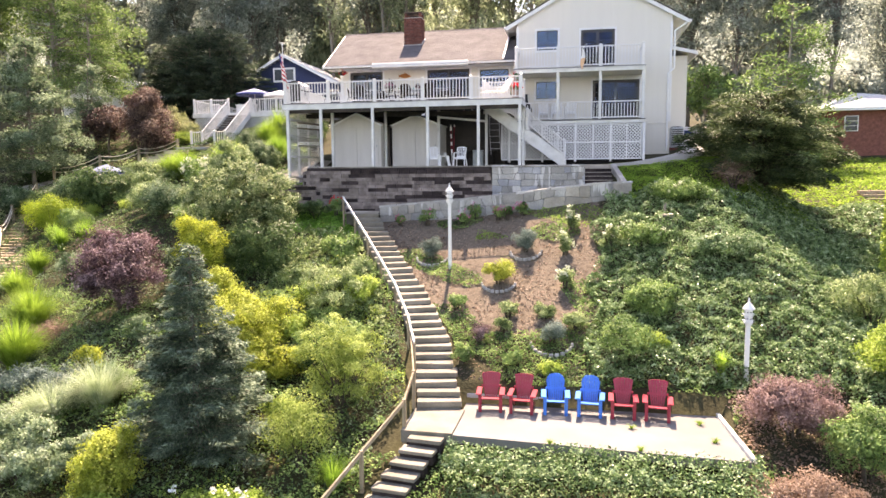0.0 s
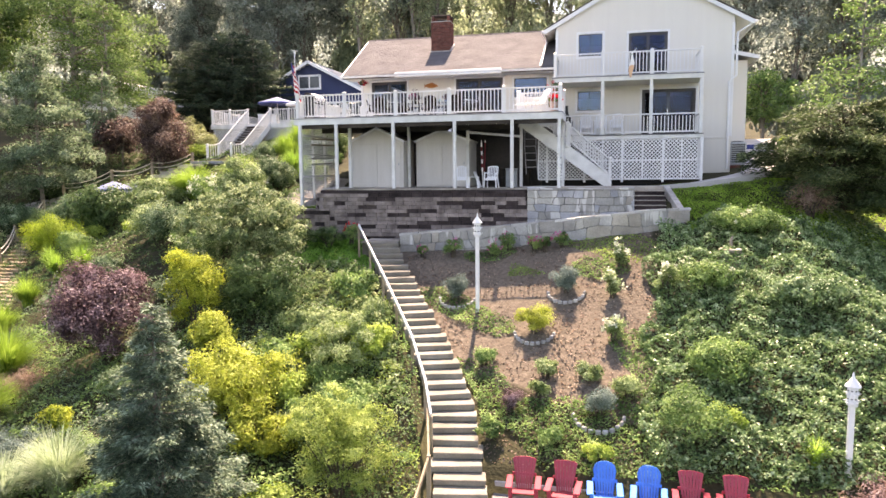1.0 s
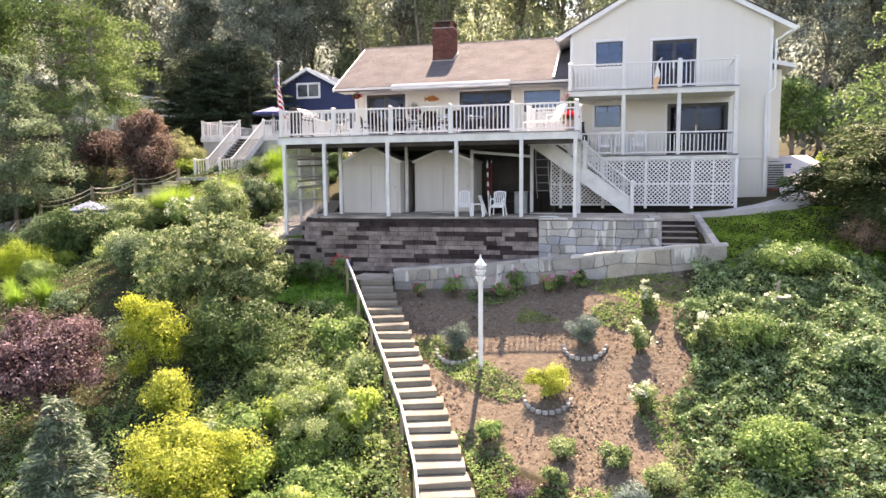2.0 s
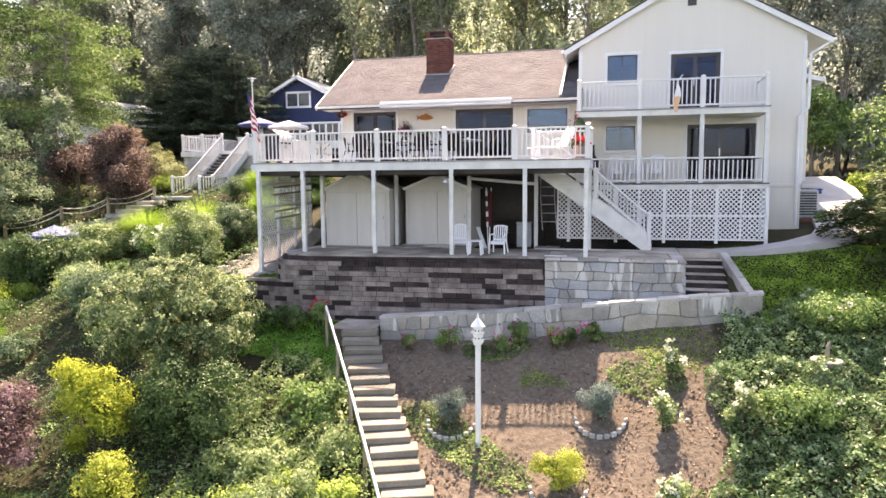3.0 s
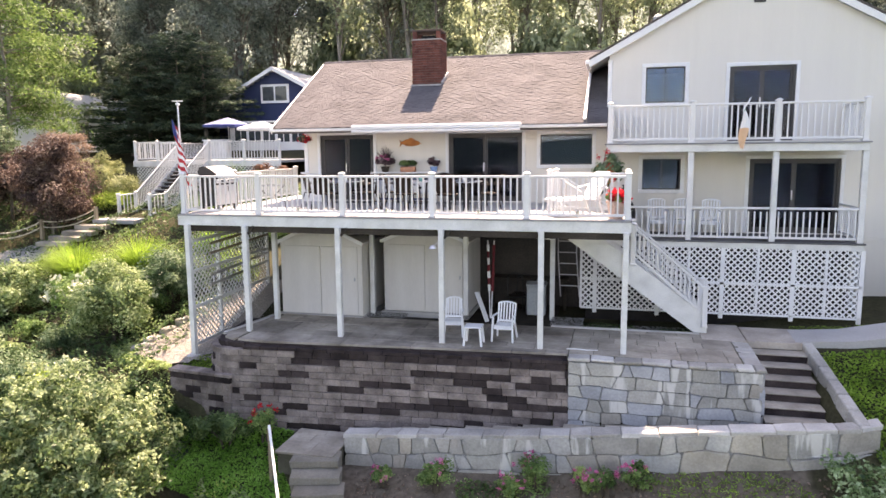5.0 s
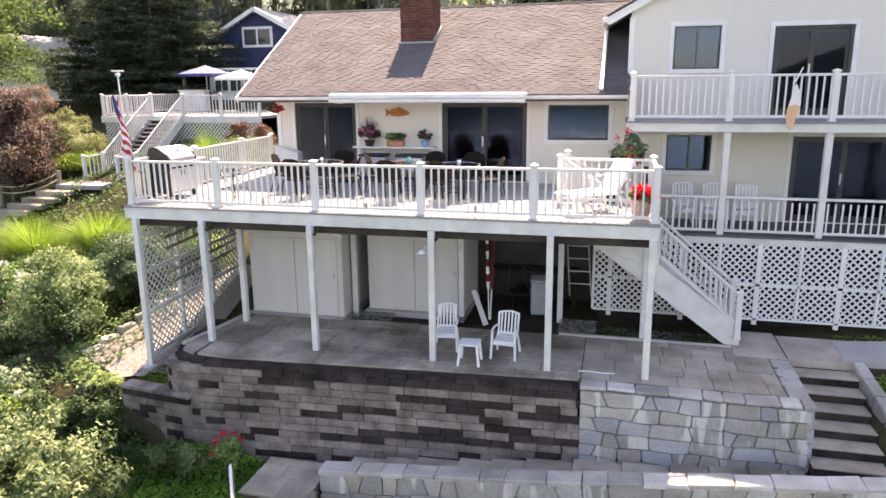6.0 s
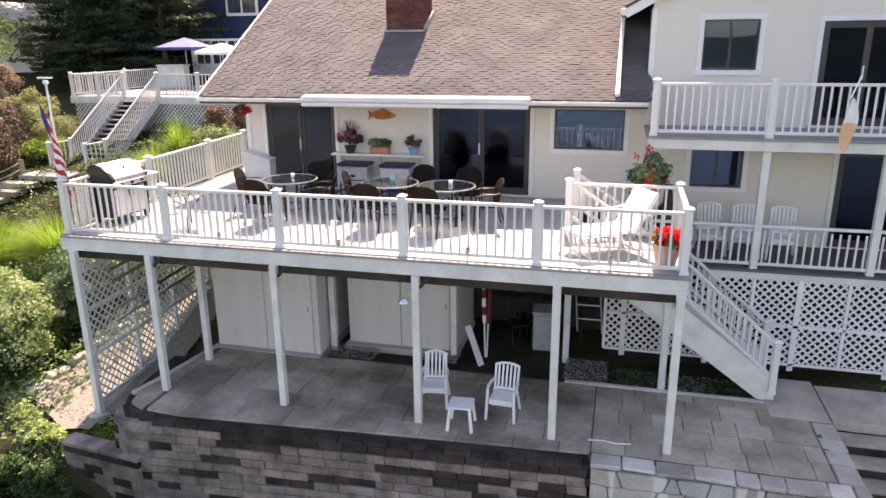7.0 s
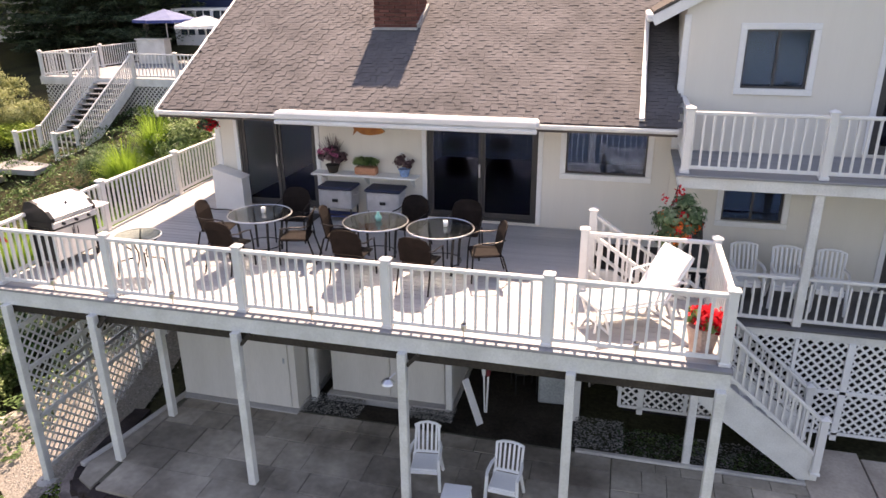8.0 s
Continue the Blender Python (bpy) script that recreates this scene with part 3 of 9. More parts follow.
    steps = (x > 1.3) & (x < 2.75) & (y > 28.6) & (y < 31.9)
    return np.where(steps, np.minimum(z, -1.6 + (y - 28.6) * 0.38), z)


def gz(x, y):
    return float(ground_z(np.array([x]), np.array([y]))[0])


def spaced(inner0, inner1, step, far):
    core = np.arange(inner0, inner1 + 1e-6, step)
    grow = np.cumsum(0.6 * 1.16 ** np.arange(60))
    up, down = inner1 + grow, inner0 - grow
    return np.concatenate([down[down > -far][::-1], core, up[up < far]])


def build_ground():
    xs, ys = spaced(-20, 12, 0.25, 800), spaced(10, 40, 0.25, 850)
    gx, gy = np.meshgrid(xs, ys, indexing="ij")
    z = ground_z(gx.reshape(-1), gy.reshape(-1)).reshape(gx.shape)
    bump = np.array([noise.noise((a * 0.9, b * 0.9, 0)) * 0.05 + noise.noise((a * 3, b * 3, 4)) * 0.02 for a, b in zip(gx.reshape(-1), gy.reshape(-1))]).reshape(gx.shape)
    flat = (gx > -10.6) & (gx < 6) & (gy > 29.2) & (gy < 46)
    z = z + np.where(flat, 0, bump)
    n, m = gx.shape
    v = np.stack([gx, gy, z], -1).reshape(-1, 3)
    idx = np.arange(n * m).reshape(n, m)
    f = np.stack([idx[:-1, :-1], idx[1:, :-1], idx[1:, 1:], idx[:-1, 1:]], -1).reshape(-1, 4)
    data = bpy.data.meshes.new("ground")
    data.from_pydata(v.tolist(), [], f.tolist())
    data.polygons.foreach_set("use_smooth", [True] * len(data.polygons))
    soil = data.attributes.new("soil", "FLOAT", "POINT")
    left = np.interp(gy, [17.5, 20.4, 23.1, 28.3], [-2.3, -3.14, -4.7, -7.7])
    edge = np.minimum(np.minimum(gx - left, 1.9 + (gy - 24) * 0.05 - gx), np.minimum(gy - 21.3 + (gx + 2) * 0.35, 29 - gy))
    # Under the deck the ground takes the darker tone in place of shade.
    under = np.minimum(np.minimum(gx + 11.6, 4.4 - gx), np.minimum(gy - 29.3, 35.5 - gy))
    strip = (gx > -2.9) & (gx < 0.6) & (gy > 32.0) & (gy < 33.4)
    edge = np.minimum(edge, np.where(strip, edge, -under))
    soil.data.foreach_set("value", np.clip(edge * 0.8 + 0.5, 0, 1).reshape(-1))
    ob = tagged(new("ground", data), "sloping hillside ground of soil, leaf litter and grass", "ground", kind="structure")
    m = mat("hillside", (0.036, 0.033, 0.020), (0.060, 0.058, 0.029), 0.95, 0.8, 14, 0.6, spec=0.1, speck=0.3, dist=0.04)
    nn, k = m.node_tree.nodes, m.node_tree.links
    bsdf = nn["Principled BSDF"]
    green = bsdf.inputs["Base Color"].links[0].from_socket
    att = nn.new("ShaderNodeAttribute")
    att.attribute_name = "soil"
    t1, t2 = nn.new("ShaderNodeTexNoise"), nn.new("ShaderNodeTexNoise")
    for tex, s in ((t1, 1.6), (t2, 8)):
        tex.inputs["Scale"].default_value, tex.inputs["Detail"].default_value = s, 6
        k.new(nn["Geometry"].outputs["Position"], tex.inputs["Vector"])
    add = nn.new("ShaderNodeMath")
    add.operation = "MULTIPLY_ADD"
    add.inputs[1].default_value, add.inputs[2].default_value = 0.7, -0.35
    k.new(t1.outputs["Fac"], add.inputs[0])
    summed = nn.new("ShaderNodeMath")
    k.new(add.outputs[0], summed.inputs[0])
    k.new(att.outputs["Fac"], summed.inputs[1])
    cut = nn.new("ShaderNodeMapRange")
    cut.inputs["From Min"].default_value, cut.inputs["From Max"].default_value = 0.38, 0.56
    k.new(summed.outputs[0], cut.inputs["Value"])
    earth = nn.new("ShaderNodeValToRGB")
    earth.color_ramp.elements[0].color, earth.color_ramp.elements[1].color = (0.064, 0.050, 0.037, 1), (0.180, 0.148, 0.115, 1)
    earth.color_ramp.elements[0].position, earth.color_ramp.elements[1].position = 0.2, 0.74
    k.new(t2.outputs["Fac"], earth.inputs[0])
    mix = nn.new("ShaderNodeMix")
    mix.data_type = "RGBA"
    k.new(cut.outputs[0], mix.inputs["Factor"])
    k.new(green, mix.inputs["A"])
    k.new(earth.outputs[0], mix.inputs["B"])
    k.new(mix.outputs["Result"], bsdf.inputs["Base Color"])
    data.materials.append(m)


build_ground()
# Lake sheet out of view, added so the windows reflect blue.
lake = tagged(new("water", Shape().add([(-900, -900, -13.3), (900, -900, -13.3), (900, 1.0, -13.3), (-900, 1.0, -13.3)], [(0, 1, 2, 3)]).mesh("water", mat("reflected_lake_water", (0.012, 0.03, 0.045), (0.02, 0.045, 0.06), 0.12, 0.05, 1.2, 0.25, spec=0.5))), "unseen lake added for the windows to reflect", "water", kind="structure")

# Hill ring out of view, added to darken what the windows reflect.
hill = Shape()
for i in range(60):
    a = math.pi + math.pi * (i - 3) / 53
    r = 620
    h = 30 + 22 * math.sin(i * 0.37) + 10 * math.sin(i * 1.1 + 1)
    x, y = r * math.cos(a), r * math.sin(a)
    hill.v += [(x, y, -15), (x * 1.25, y * 1.25, h)]
    if i:
        hill.f.append((2 * i - 2, 2 * i, 2 * i + 1, 2 * i - 1))
tagged(new("backdrop", hill.mesh("backdrop", mat("reflected_far_hills", (0.035, 0.055, 0.05), (0.05, 0.075, 0.062), 0.95, 0.02, 0.2, 0))), "unseen wooded hills added to darken the window reflections", "backdrop", kind="structure")

# Backdrop sheet: haze and sunlight are put into its pale, emissive colour.
haze = Shape()
for i in range(40):
    x = -330 + i * 17
    y = 215 - 0.0006 * x * x
    haze.v += [(x, y, 5), (x, y + 30, 62 + 9 * math.sin(i * 0.9) + 6 * math.sin(i * 2.3))]
    if i:
        haze.f.append((2 * i - 2, 2 * i - 1, 2 * i + 1, 2 * i))
haze_mat = mat("glowing_haze_woods", (0.10, 0.12, 0.09), (0.38, 0.41, 0.34), 0.95, 0.3, 1.4, 0, speck=0.6)
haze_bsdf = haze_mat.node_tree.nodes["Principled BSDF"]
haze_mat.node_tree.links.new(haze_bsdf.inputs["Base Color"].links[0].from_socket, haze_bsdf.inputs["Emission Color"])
# Emission makes the sheet glow in place of sunlit haze.
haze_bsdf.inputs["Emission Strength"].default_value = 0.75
tagged(new("backdrop", haze.mesh("backdrop", haze_mat)), "glowing sheet standing in for hazy sunlit far woods", "backdrop", kind="structure")

# ---- house ----
DECK, WALL, WING = 2.97, 35.02, 34.95


def pierced(shape, x0, x1, y0, y1, z0, z1, holes):
    """A wall along x with rectangular holes (x0, x1, z0, z1) through it."""
    xs = sorted({x0, x1, *[h[0] for h in holes], *[h[1] for h in holes]})
    zs = sorted({z0, z1, *[h[2] for h in holes], *[h[3] for h in holes]})
    nx, nz = len(xs), len(zs)
    solid = [[not any(h[0] <= xs[i] and xs[i + 1] <= h[1] and h[2] <= zs[j] and zs[j + 1] <= h[3] for h in holes) for j in range(nz - 1)] for i in range(nx - 1)]
    full = lambda i, j: 0 <= i < nx - 1 and 0 <= j < nz - 1 and solid[i][j]
    base = len(shape.v)
    shape.v += [(x, y, z) for y in (y0, y1) for x in xs for z in zs]
    at = lambda i, j, k: base + k * nx * nz + i * nz + j
    for i in range(nx - 1):
        for j in range(nz - 1):
            if full(i, j):
                shape.f.append((at(i, j, 0), at(i + 1, j, 0), at(i + 1, j + 1, 0), at(i, j + 1, 0)))
                shape.f.append((at(i, j, 1), at(i, j + 1, 1), at(i + 1, j + 1, 1), at(i + 1, j, 1)))
                for (a, b), (di, dj) in ((((i, j), (i, j + 1)), (-1, 0)), (((i + 1, j), (i + 1, j + 1)), (1, 0)), (((i, j), (i + 1, j)), (0, -1)), (((i, j + 1), (i + 1, j + 1)), (0, 1))):
                    if not full(i + di, j + dj):
                        shape.f.append((at(*a, 0), at(*b, 0), at(*b, 1), at(*a, 1)))
    return shape


house = thing("house", (-3, 36, 0), 0, "pale greige two-storey house with a brown shingle roof", "house")


def window(x0, x1, z0, z1, y, label, split=True):
    """White trim, dark sash, panes, in a hole of the wall whose face is at y."""
    t = 0.10
    trim = Shape().block(x0 - t, x1 + t, y - 0.03, y + 0.02, z1, z1 + t, 0.006).block(x0 - t, x1 + t, y - 0.045, y + 0.02, z0 - t, z0, 0.006)
    trim.block(x0 - t, x0, y - 0.03, y + 0.02, z0, z1, 0.006).block(x1, x1 + t, y - 0.03, y + 0.02, z0, z1, 0.006)
    w = part("window", trim, WHITE, house, label)
    s = 0.035
    sash = Shape().box(x0, x1, y + 0.03, y + 0.09, z0, z0 + s).box(x0, x1, y + 0.03, y + 0.09, z1 - s, z1)
    sash.box(x0, x0 + s, y + 0.03, y + 0.09, z0 + s, z1 - s).box(x1 - s, x1, y + 0.03, y + 0.09, z0 + s, z1 - s)
    xm = (x0 + x1) / 2
    if split:
        sash.box(xm - 0.02, xm + 0.02, y + 0.03, y + 0.09, z0 + s, z1 - s)
    part("window_frame", sash, DARK_FRAME, w, "dark bronze sash")
    for a, b in ((x0 + s, xm - 0.02), (xm + 0.02, x1 - s)) if split else ((x0 + s, x1 - s),):
        p = part("pane", Shape().box(a, b, y + 0.055, y + 0.063, z0 + s, z1 - s), GLASS, w)
        p.visible_shadow = False


def slider(x0, x1, z0, z1, y, label, panels=2):
    """A sliding glass door with white casing, dark frame, panels and a handle."""
    t = 0.09
    d = part("sliding_door", Shape().block(x0 - t, x1 + t, y - 0.03, y + 0.02, z1, z1 + t, 0.006).block(x0 - t, x0, y - 0.03, y + 0.02, z0, z1, 0.006).block(x1, x1 + t, y - 0.03, y + 0.02, z0, z1, 0.006), WHITE, house, label)
    s = 0.06
    f = Shape().box(x0, x1, y + 0.02, y + 0.12, z1 - s, z1).box(x0, x1, y + 0.02, y + 0.12, z0, z0 + 0.04).box(x0, x0 + s, y + 0.02, y + 0.12, z0 + 0.04, z1 - s).box(x1 - s, x1, y + 0.02, y + 0.12, z0 + 0.04, z1 - s)
    part("door_frame", f, DARK_FRAME, d, "dark bronze frame")
    step = (x1 - x0 - 2 * s) / panels
    for i in range(panels):
        a, b = x0 + s + i * step, x0 + s + (i + 1) * step
        yy = y + 0.04 + 0.035 * (i % 2)
        r = Shape().box(a, a + 0.06, yy, yy + 0.03, z0 + 0.04, z1 - s).box(b - 0.06, b, yy, yy + 0.03, z0 + 0.04, z1 - s)
        r.box(a + 0.06, b - 0.06, yy, yy + 0.03, z0 + 0.04, z0 + 0.14).box(a + 0.06, b - 0.06, yy, yy + 0.03, z1 - s - 0.06, z1 - s)
        part("door_panel", r, DARK_FRAME, d)
        p = part("pane", Shape().box(a + 0.06, b - 0.06, yy + 0.011, yy + 0.019, z0 + 0.14, z1 - s - 0.06), DOOR_GLASS, d)
        p.visible_shadow = False
    part("door_handle", Shape().block(x0 + s + step - 0.05, x0 + s + step - 0.02, y - 0.01, y + 0.035, z0 + 0.85, z0 + 1.1, 0.006), STEEL, d)


D1, D2, W3 = (-10.22, -8.52, DECK + 0.03, 4.93), (-6.22, -4.09, DECK + 0.03, 4.93), (-3.58, -2.16, 4.03, 4.86)
U1, U2 = (-0.80, 0.19, 5.645, 6.57), (1.28, 2.85, 4.625, 6.52)
L1, L2 = (-0.82, 0.16, 3.355, 4.17), (1.865, 4.02, 2.245, 4.16)
part("wall", pierced(Shape(), -10.72, -1.75, WALL, WALL + 0.2, DECK - 0.25, 5.35, [D1, D2, W3]), SIDING, house)
part("wall", Shape().prism([(-10.72, WALL + 0.2, 0.0), (-10.72, 43.6, 0.0), (-10.72, 43.6, 5.35), (-10.72, 38.9, 7.35), (-10.72, WALL + 0.2, 5.35)], (0.2, 0, 0)), SIDING, house)
part("wall", Shape().box(-10.72, -1.75, 43.4, 43.6, 0.0, 5.35), SIDING, house)
# Foundation colour is darkened to stand in for shade under the deck.
part("foundation_wall", Shape().box(-10.72, -1.75, WALL + 0.01, WALL + 0.2, -0.3, DECK - 0.25), mat("shade_dark_foundation", (0.050, 0.043, 0.038), (0.085, 0.074, 0.066), 0.9, 1, 25, 0.3), house)
# Room surfaces are coloured near-black in place of unlit depth.
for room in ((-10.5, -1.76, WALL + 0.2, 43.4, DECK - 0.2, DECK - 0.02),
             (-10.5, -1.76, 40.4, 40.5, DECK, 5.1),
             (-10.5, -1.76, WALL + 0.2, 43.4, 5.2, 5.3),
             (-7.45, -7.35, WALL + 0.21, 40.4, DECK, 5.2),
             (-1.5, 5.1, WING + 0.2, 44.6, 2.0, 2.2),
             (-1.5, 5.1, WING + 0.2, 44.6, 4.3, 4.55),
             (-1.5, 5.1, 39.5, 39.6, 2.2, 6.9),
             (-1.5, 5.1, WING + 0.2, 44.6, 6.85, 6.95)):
    part("interior_wall", Shape().box(*room), UNLIT_BLACK, house)
wing_wall = pierced(Shape(), -1.75, 5.44, WING, WING + 0.2, 0.0, 6.72, [U1, U2, L1, L2])
wing_wall.prism([(-1.75, WING, 6.72), (5.44, WING, 6.72), (5.44, WING, 7.02), (1.96, WING, 8.98), (-1.75, WING, 6.96)], (0, 0.2, 0))
part("wall", wing_wall, SIDING, house)
for wall_box in ((-1.75, -1.55, WING + 0.2, 44.8), (5.24, 5.44, WING + 0.2, 44.8), (-1.55, 5.24, 44.6, 44.8)):
    part("wall", Shape().box(*wall_box, 0.0, 6.85), SIDING, house)
part("skirt_board", Shape().block(4.14, 5.48, WING - 0.03, WING - 0.002, 2.06, 2.16, 0.006).block(5.43, 5.48, WING - 0.03, WING + 9, 2.06, 2.16, 0.006), SIDING, house)
part("corner_board", Shape().block(5.36, 5.47, WING - 0.025, WING + 0.1, 2.16, 6.75, 0.008), WHITE, house)
part("corner_board", Shape().block(-1.78, -1.67, WING - 0.025, WING + 0.08, 4.6, 6.8, 0.008), WHITE, house)
part("corner_board", Shape().block(-10.75, -10.63, WALL - 0.02, WALL + 0.1, DECK, 5.1, 0.008), WHITE, house)
# right-hand annexe
part("wall", Shape().box(5.44, 7.15, 41.8, 47.0, 0.3, 6.2), SIDING, house, "set-back side extension")
part("roof", Shape().prism([(5.2, 41.4, 6.80), (7.6, 41.4, 6.22), (7.6, 41.4, 6.37), (5.2, 41.4, 6.97)], (0, 6.2, 0)), GREY_ROOF, house)
part("fascia", Shape().block(7.58, 7.63, 41.35, 47.5, 6.15, 6.37, 0.008).beam((5.4, 41.38, 6.80), (7.6, 41.38, 6.27), 0.04, 0.17), WHITE, house)
window(*U1, WING, "dark-framed slider window with white trim")
window(*L1, WING, "dark-framed slider window with white trim")
window(*W3, WALL, "wide dark-framed picture window with white trim", split=False)
slider(*D1, WALL, "dark glass sliding door")
slider(*D2, WALL, "dark glass sliding door")
slider(*U2, WING, "dark glass sliding door to the balcony")
slider(*L2, WING, "dark glass sliding door to the porch")
vent = part("gable_vent", Shape().block(1.77, 2.05, WING - 0.03, WING - 0.002, 8.08, 8.51, 0.006), DARK_FRAME, house, "dark louvred gable vent")
for i in range(7):
    part("slat", Shape().box(1.80, 2.02, WING - 0.045, WING - 0.03, 8.11 + i * 0.055, 8.14 + i * 0.055), DARK_FRAME, vent)
stack = part("vent_pipe", Shape().tube([(-0.47, 36.4, 7.4), (-0.47, 36.4, 8.05)], 0.07, 10), GREY_METAL, house, "grey metal roof vent")
part("cap", Shape().lathe([(0.14, 8.02), (0.15, 8.10), (0.06, 8.18)], 12, (-0.47, 36.4, 0)), GREY_METAL, stack)

# roofs
EAVE_Y, EAVE_Z, RIDGE_Y, RIDGE_Z, SL = 33.98, 5.13, 38.83, 7.55, 0.5
part("roof", Shape().prism([(-11.25, EAVE_Y, EAVE_Z - 0.02), (-1.76, EAVE_Y, EAVE_Z - 0.02), (-1.76, RIDGE_Y, RIDGE_Z - 0.02), (-11.64, RIDGE_Y, RIDGE_Z - 0.02)], (0, 0, -0.14)), FELT, house)
part("roof", Shape().prism([(-11.64, RIDGE_Y, RIDGE_Z - 0.02), (-1.76, RIDGE_Y, RIDGE_Z - 0.02), (-1.76, 43.9, 5.1), (-11.3, 43.9, 5.1)], (0, 0, -0.14)), SHINGLE, house)
part("soffit", Shape().box(-11.2, -1.76, EAVE_Y + 0.02, WALL, 5.0, 5.03), WHITE, house)
part("gutter", Shape().prism([(-11.3, 33.90, 5.10), (-11.3, 33.98, 5.10), (-11.3, 33.98, 5.02), (-11.3, 33.93, 5.02), (-11.3, 33.90, 5.06)], (9.55, 0, 0)), WHITE, house, "white aluminium gutter")
part("rake_board", Shape().beam((-11.28, EAVE_Y - 0.02, EAVE_Z - 0.09), (-11.67, RIDGE_Y, RIDGE_Z - 0.09), 0.05, 0.17, 0.006), WHITE, house)
part("downspout", Shape().beam((-2.33, 34.02, 5.22), (-2.33, 37.0, 6.72), 0.085, 0.065, 0.012), WHITE, house, "white downspout lying on the shingles")
part("ridge_cap", Shape().tube([(-11.66, RIDGE_Y, RIDGE_Z - 0.02), (-1.8, RIDGE_Y, RIDGE_Z - 0.02)], 0.07, 6), SHINGLE, house)
AX, AZ, ROOF_Y = 1.96, 9.13, 34.82
for sx, ex, ez in ((-1, -2.28, 6.80), (1, 6.20, 6.77)):
    a, b = Vector((AX, ROOF_Y, AZ)), Vector((ex, ROOF_Y, ez))
    edge = Vector((0, -0.05, 0))
    part("roof", Shape().prism([a + edge, b + edge, b + edge + Vector((0, 0, 0.055)), a + edge + Vector((0, 0, 0.055))], (0, 10.8, 0)), FELT, house, "dark shingled slope")
    part("soffit", Shape().prism([a + Vector((0, 0.02, -0.06)), b + Vector((0, 0.02, -0.06)), b, a], (0, 10.7, 0)), WHITE, house)
    part("rake_board", Shape().beam(a + Vector((0, -0.02, -0.10)), b + Vector((0, -0.02, -0.10)), 0.045, 0.165, 0.006), WHITE, house)
    part("gutter", Shape().beam(b + Vector((sx * 0.04, -0.02, -0.05)), b + Vector((sx * 0.04, 10.6, -0.05)), 0.11, 0.12, 0.02), WHITE, house)
part("downspout", Shape().tube([(6.15, WING - 0.1, 6.68), (5.56, WING - 0.08, 6.3), (5.56, WING - 0.08, 4.6), (5.30, WING - 0.08, 4.35), (5.30, WING - 0.08, 0.8)], 0.045, 8), WHITE, house)

# chimney
CH = (-7.77, -6.85, 36.65, 37.40, 6.2, 7.84)
chimney = part("chimney", Shape().box(CH[0] + 0.012, CH[1] - 0.012, CH[2] + 0.012, CH[3] - 0.012, CH[4], CH[5]), MORTAR, house, "weathered red brick chimney with an open cap")
part("chimney_cap", Shape().block(CH[0] - 0.015, CH[1] + 0.015, CH[2] - 0.015, CH[3] + 0.015, CH[5], CH[5] + 0.03, 0.008), CONCRETE, chimney, "thin pale mortar bed")
for px in (CH[0] + 0.02, CH[1] - 0.15):
    for py in (CH[2] + 0.02, CH[3] - 0.15):
        part("cap_pier", Shape().block(px, px + 0.13, py, py + 0.13, CH[5] + 0.03, CH[5] + 0.25, 0.008), BRICK, chimney)
part("cap_slab", Shape().block(CH[0] + 0.0, CH[1] - 0.0, CH[2] - 0.0, CH[3] + 0.0, CH[5] + 0.25, CH[5] + 0.31, 0.012), mat("sooty_slab", (0.06, 0.045, 0.04), (0.12, 0.09, 0.08), 0.9, 4, 40, 0.4), chimney, "dark sooty cap slab")
part("flue", Shape().box(-7.52, -7.1, 36.85, 37.2, CH[5] + 0.03, CH[5] + 0.14), UNLIT_BLACK, chimney)
FOOT = EAVE_Z + (CH[2] - EAVE_Y) * SL
part("flashing", Shape().beam((CH[0] - 0.02, CH[2] - 0.05, FOOT + 0.0), (CH[1] + 0.02, CH[2] - 0.05, FOOT + 0.0), 0.12, 0.05).beam((CH[1] + 0.03, CH[2], FOOT + 0.05), (CH[1] + 0.03, CH[3], FOOT + 0.05 + (CH[3] - CH[2]) * SL), 0.06, 0.10), mat("lead_flashing", (0.30, 0.29, 0.28), (0.40, 0.39, 0.38), 0.6, 3, 30, 0.1), chimney, "grey metal flashing")
brick_data = Shape().block(-0.110, 0.110, -0.02, 0.02, -0.032, 0.032, 0.005).mesh("brick", BRICK)
home = house.matrix_basis.inverted()
half_brick = Matrix.Diagonal((0.48, 1, 1, 1))
for row in range(19):
    z = 6.43 + row * 0.0755
    for i in range(3 if row % 2 else 4):
        piece("brick", brick_data, chimney, home @ pose(CH[0] + 0.115 + i * 0.23 + (0.115 if row % 2 else 0), CH[2] + 0.008, z))
    if row % 2:
        for x in (CH[0] + 0.0575, CH[1] - 0.0575):
            piece("brick", brick_data, chimney, home @ pose(x, CH[2] + 0.008, z) @ half_brick)
    for j in range(3):
        y = CH[2] + 0.125 + j * 0.25 + (0.06 if row % 2 and j < 2 else 0)
        if z > EAVE_Z + (y - EAVE_Y) * SL:
            for x in (CH[0] + 0.008, CH[1] - 0.008):
                piece("brick", brick_data, chimney, home @ pose(x, y, z, 0, 0, 90))

# awning cassette
awning = thing("retractable_awning", (-6.35, 34.2, 5.0), 0, "rolled white retractable awning under the eave", "awning")
part("cassette", Shape().block(-8.75, -3.96, 33.80, 34.10, 5.03, 5.18, 0.04), VINYL, awning)
part("fabric_roll", Shape().tube([(-8.68, 33.98, 5.01), (-4.02, 33.98, 5.01)], 0.07, 12), CLOTH_WHITE, awning)
part("front_bar", Shape().block(-8.73, -3.98, 33.78, 33.85, 4.955, 5.03, 0.015), VINYL, awning)
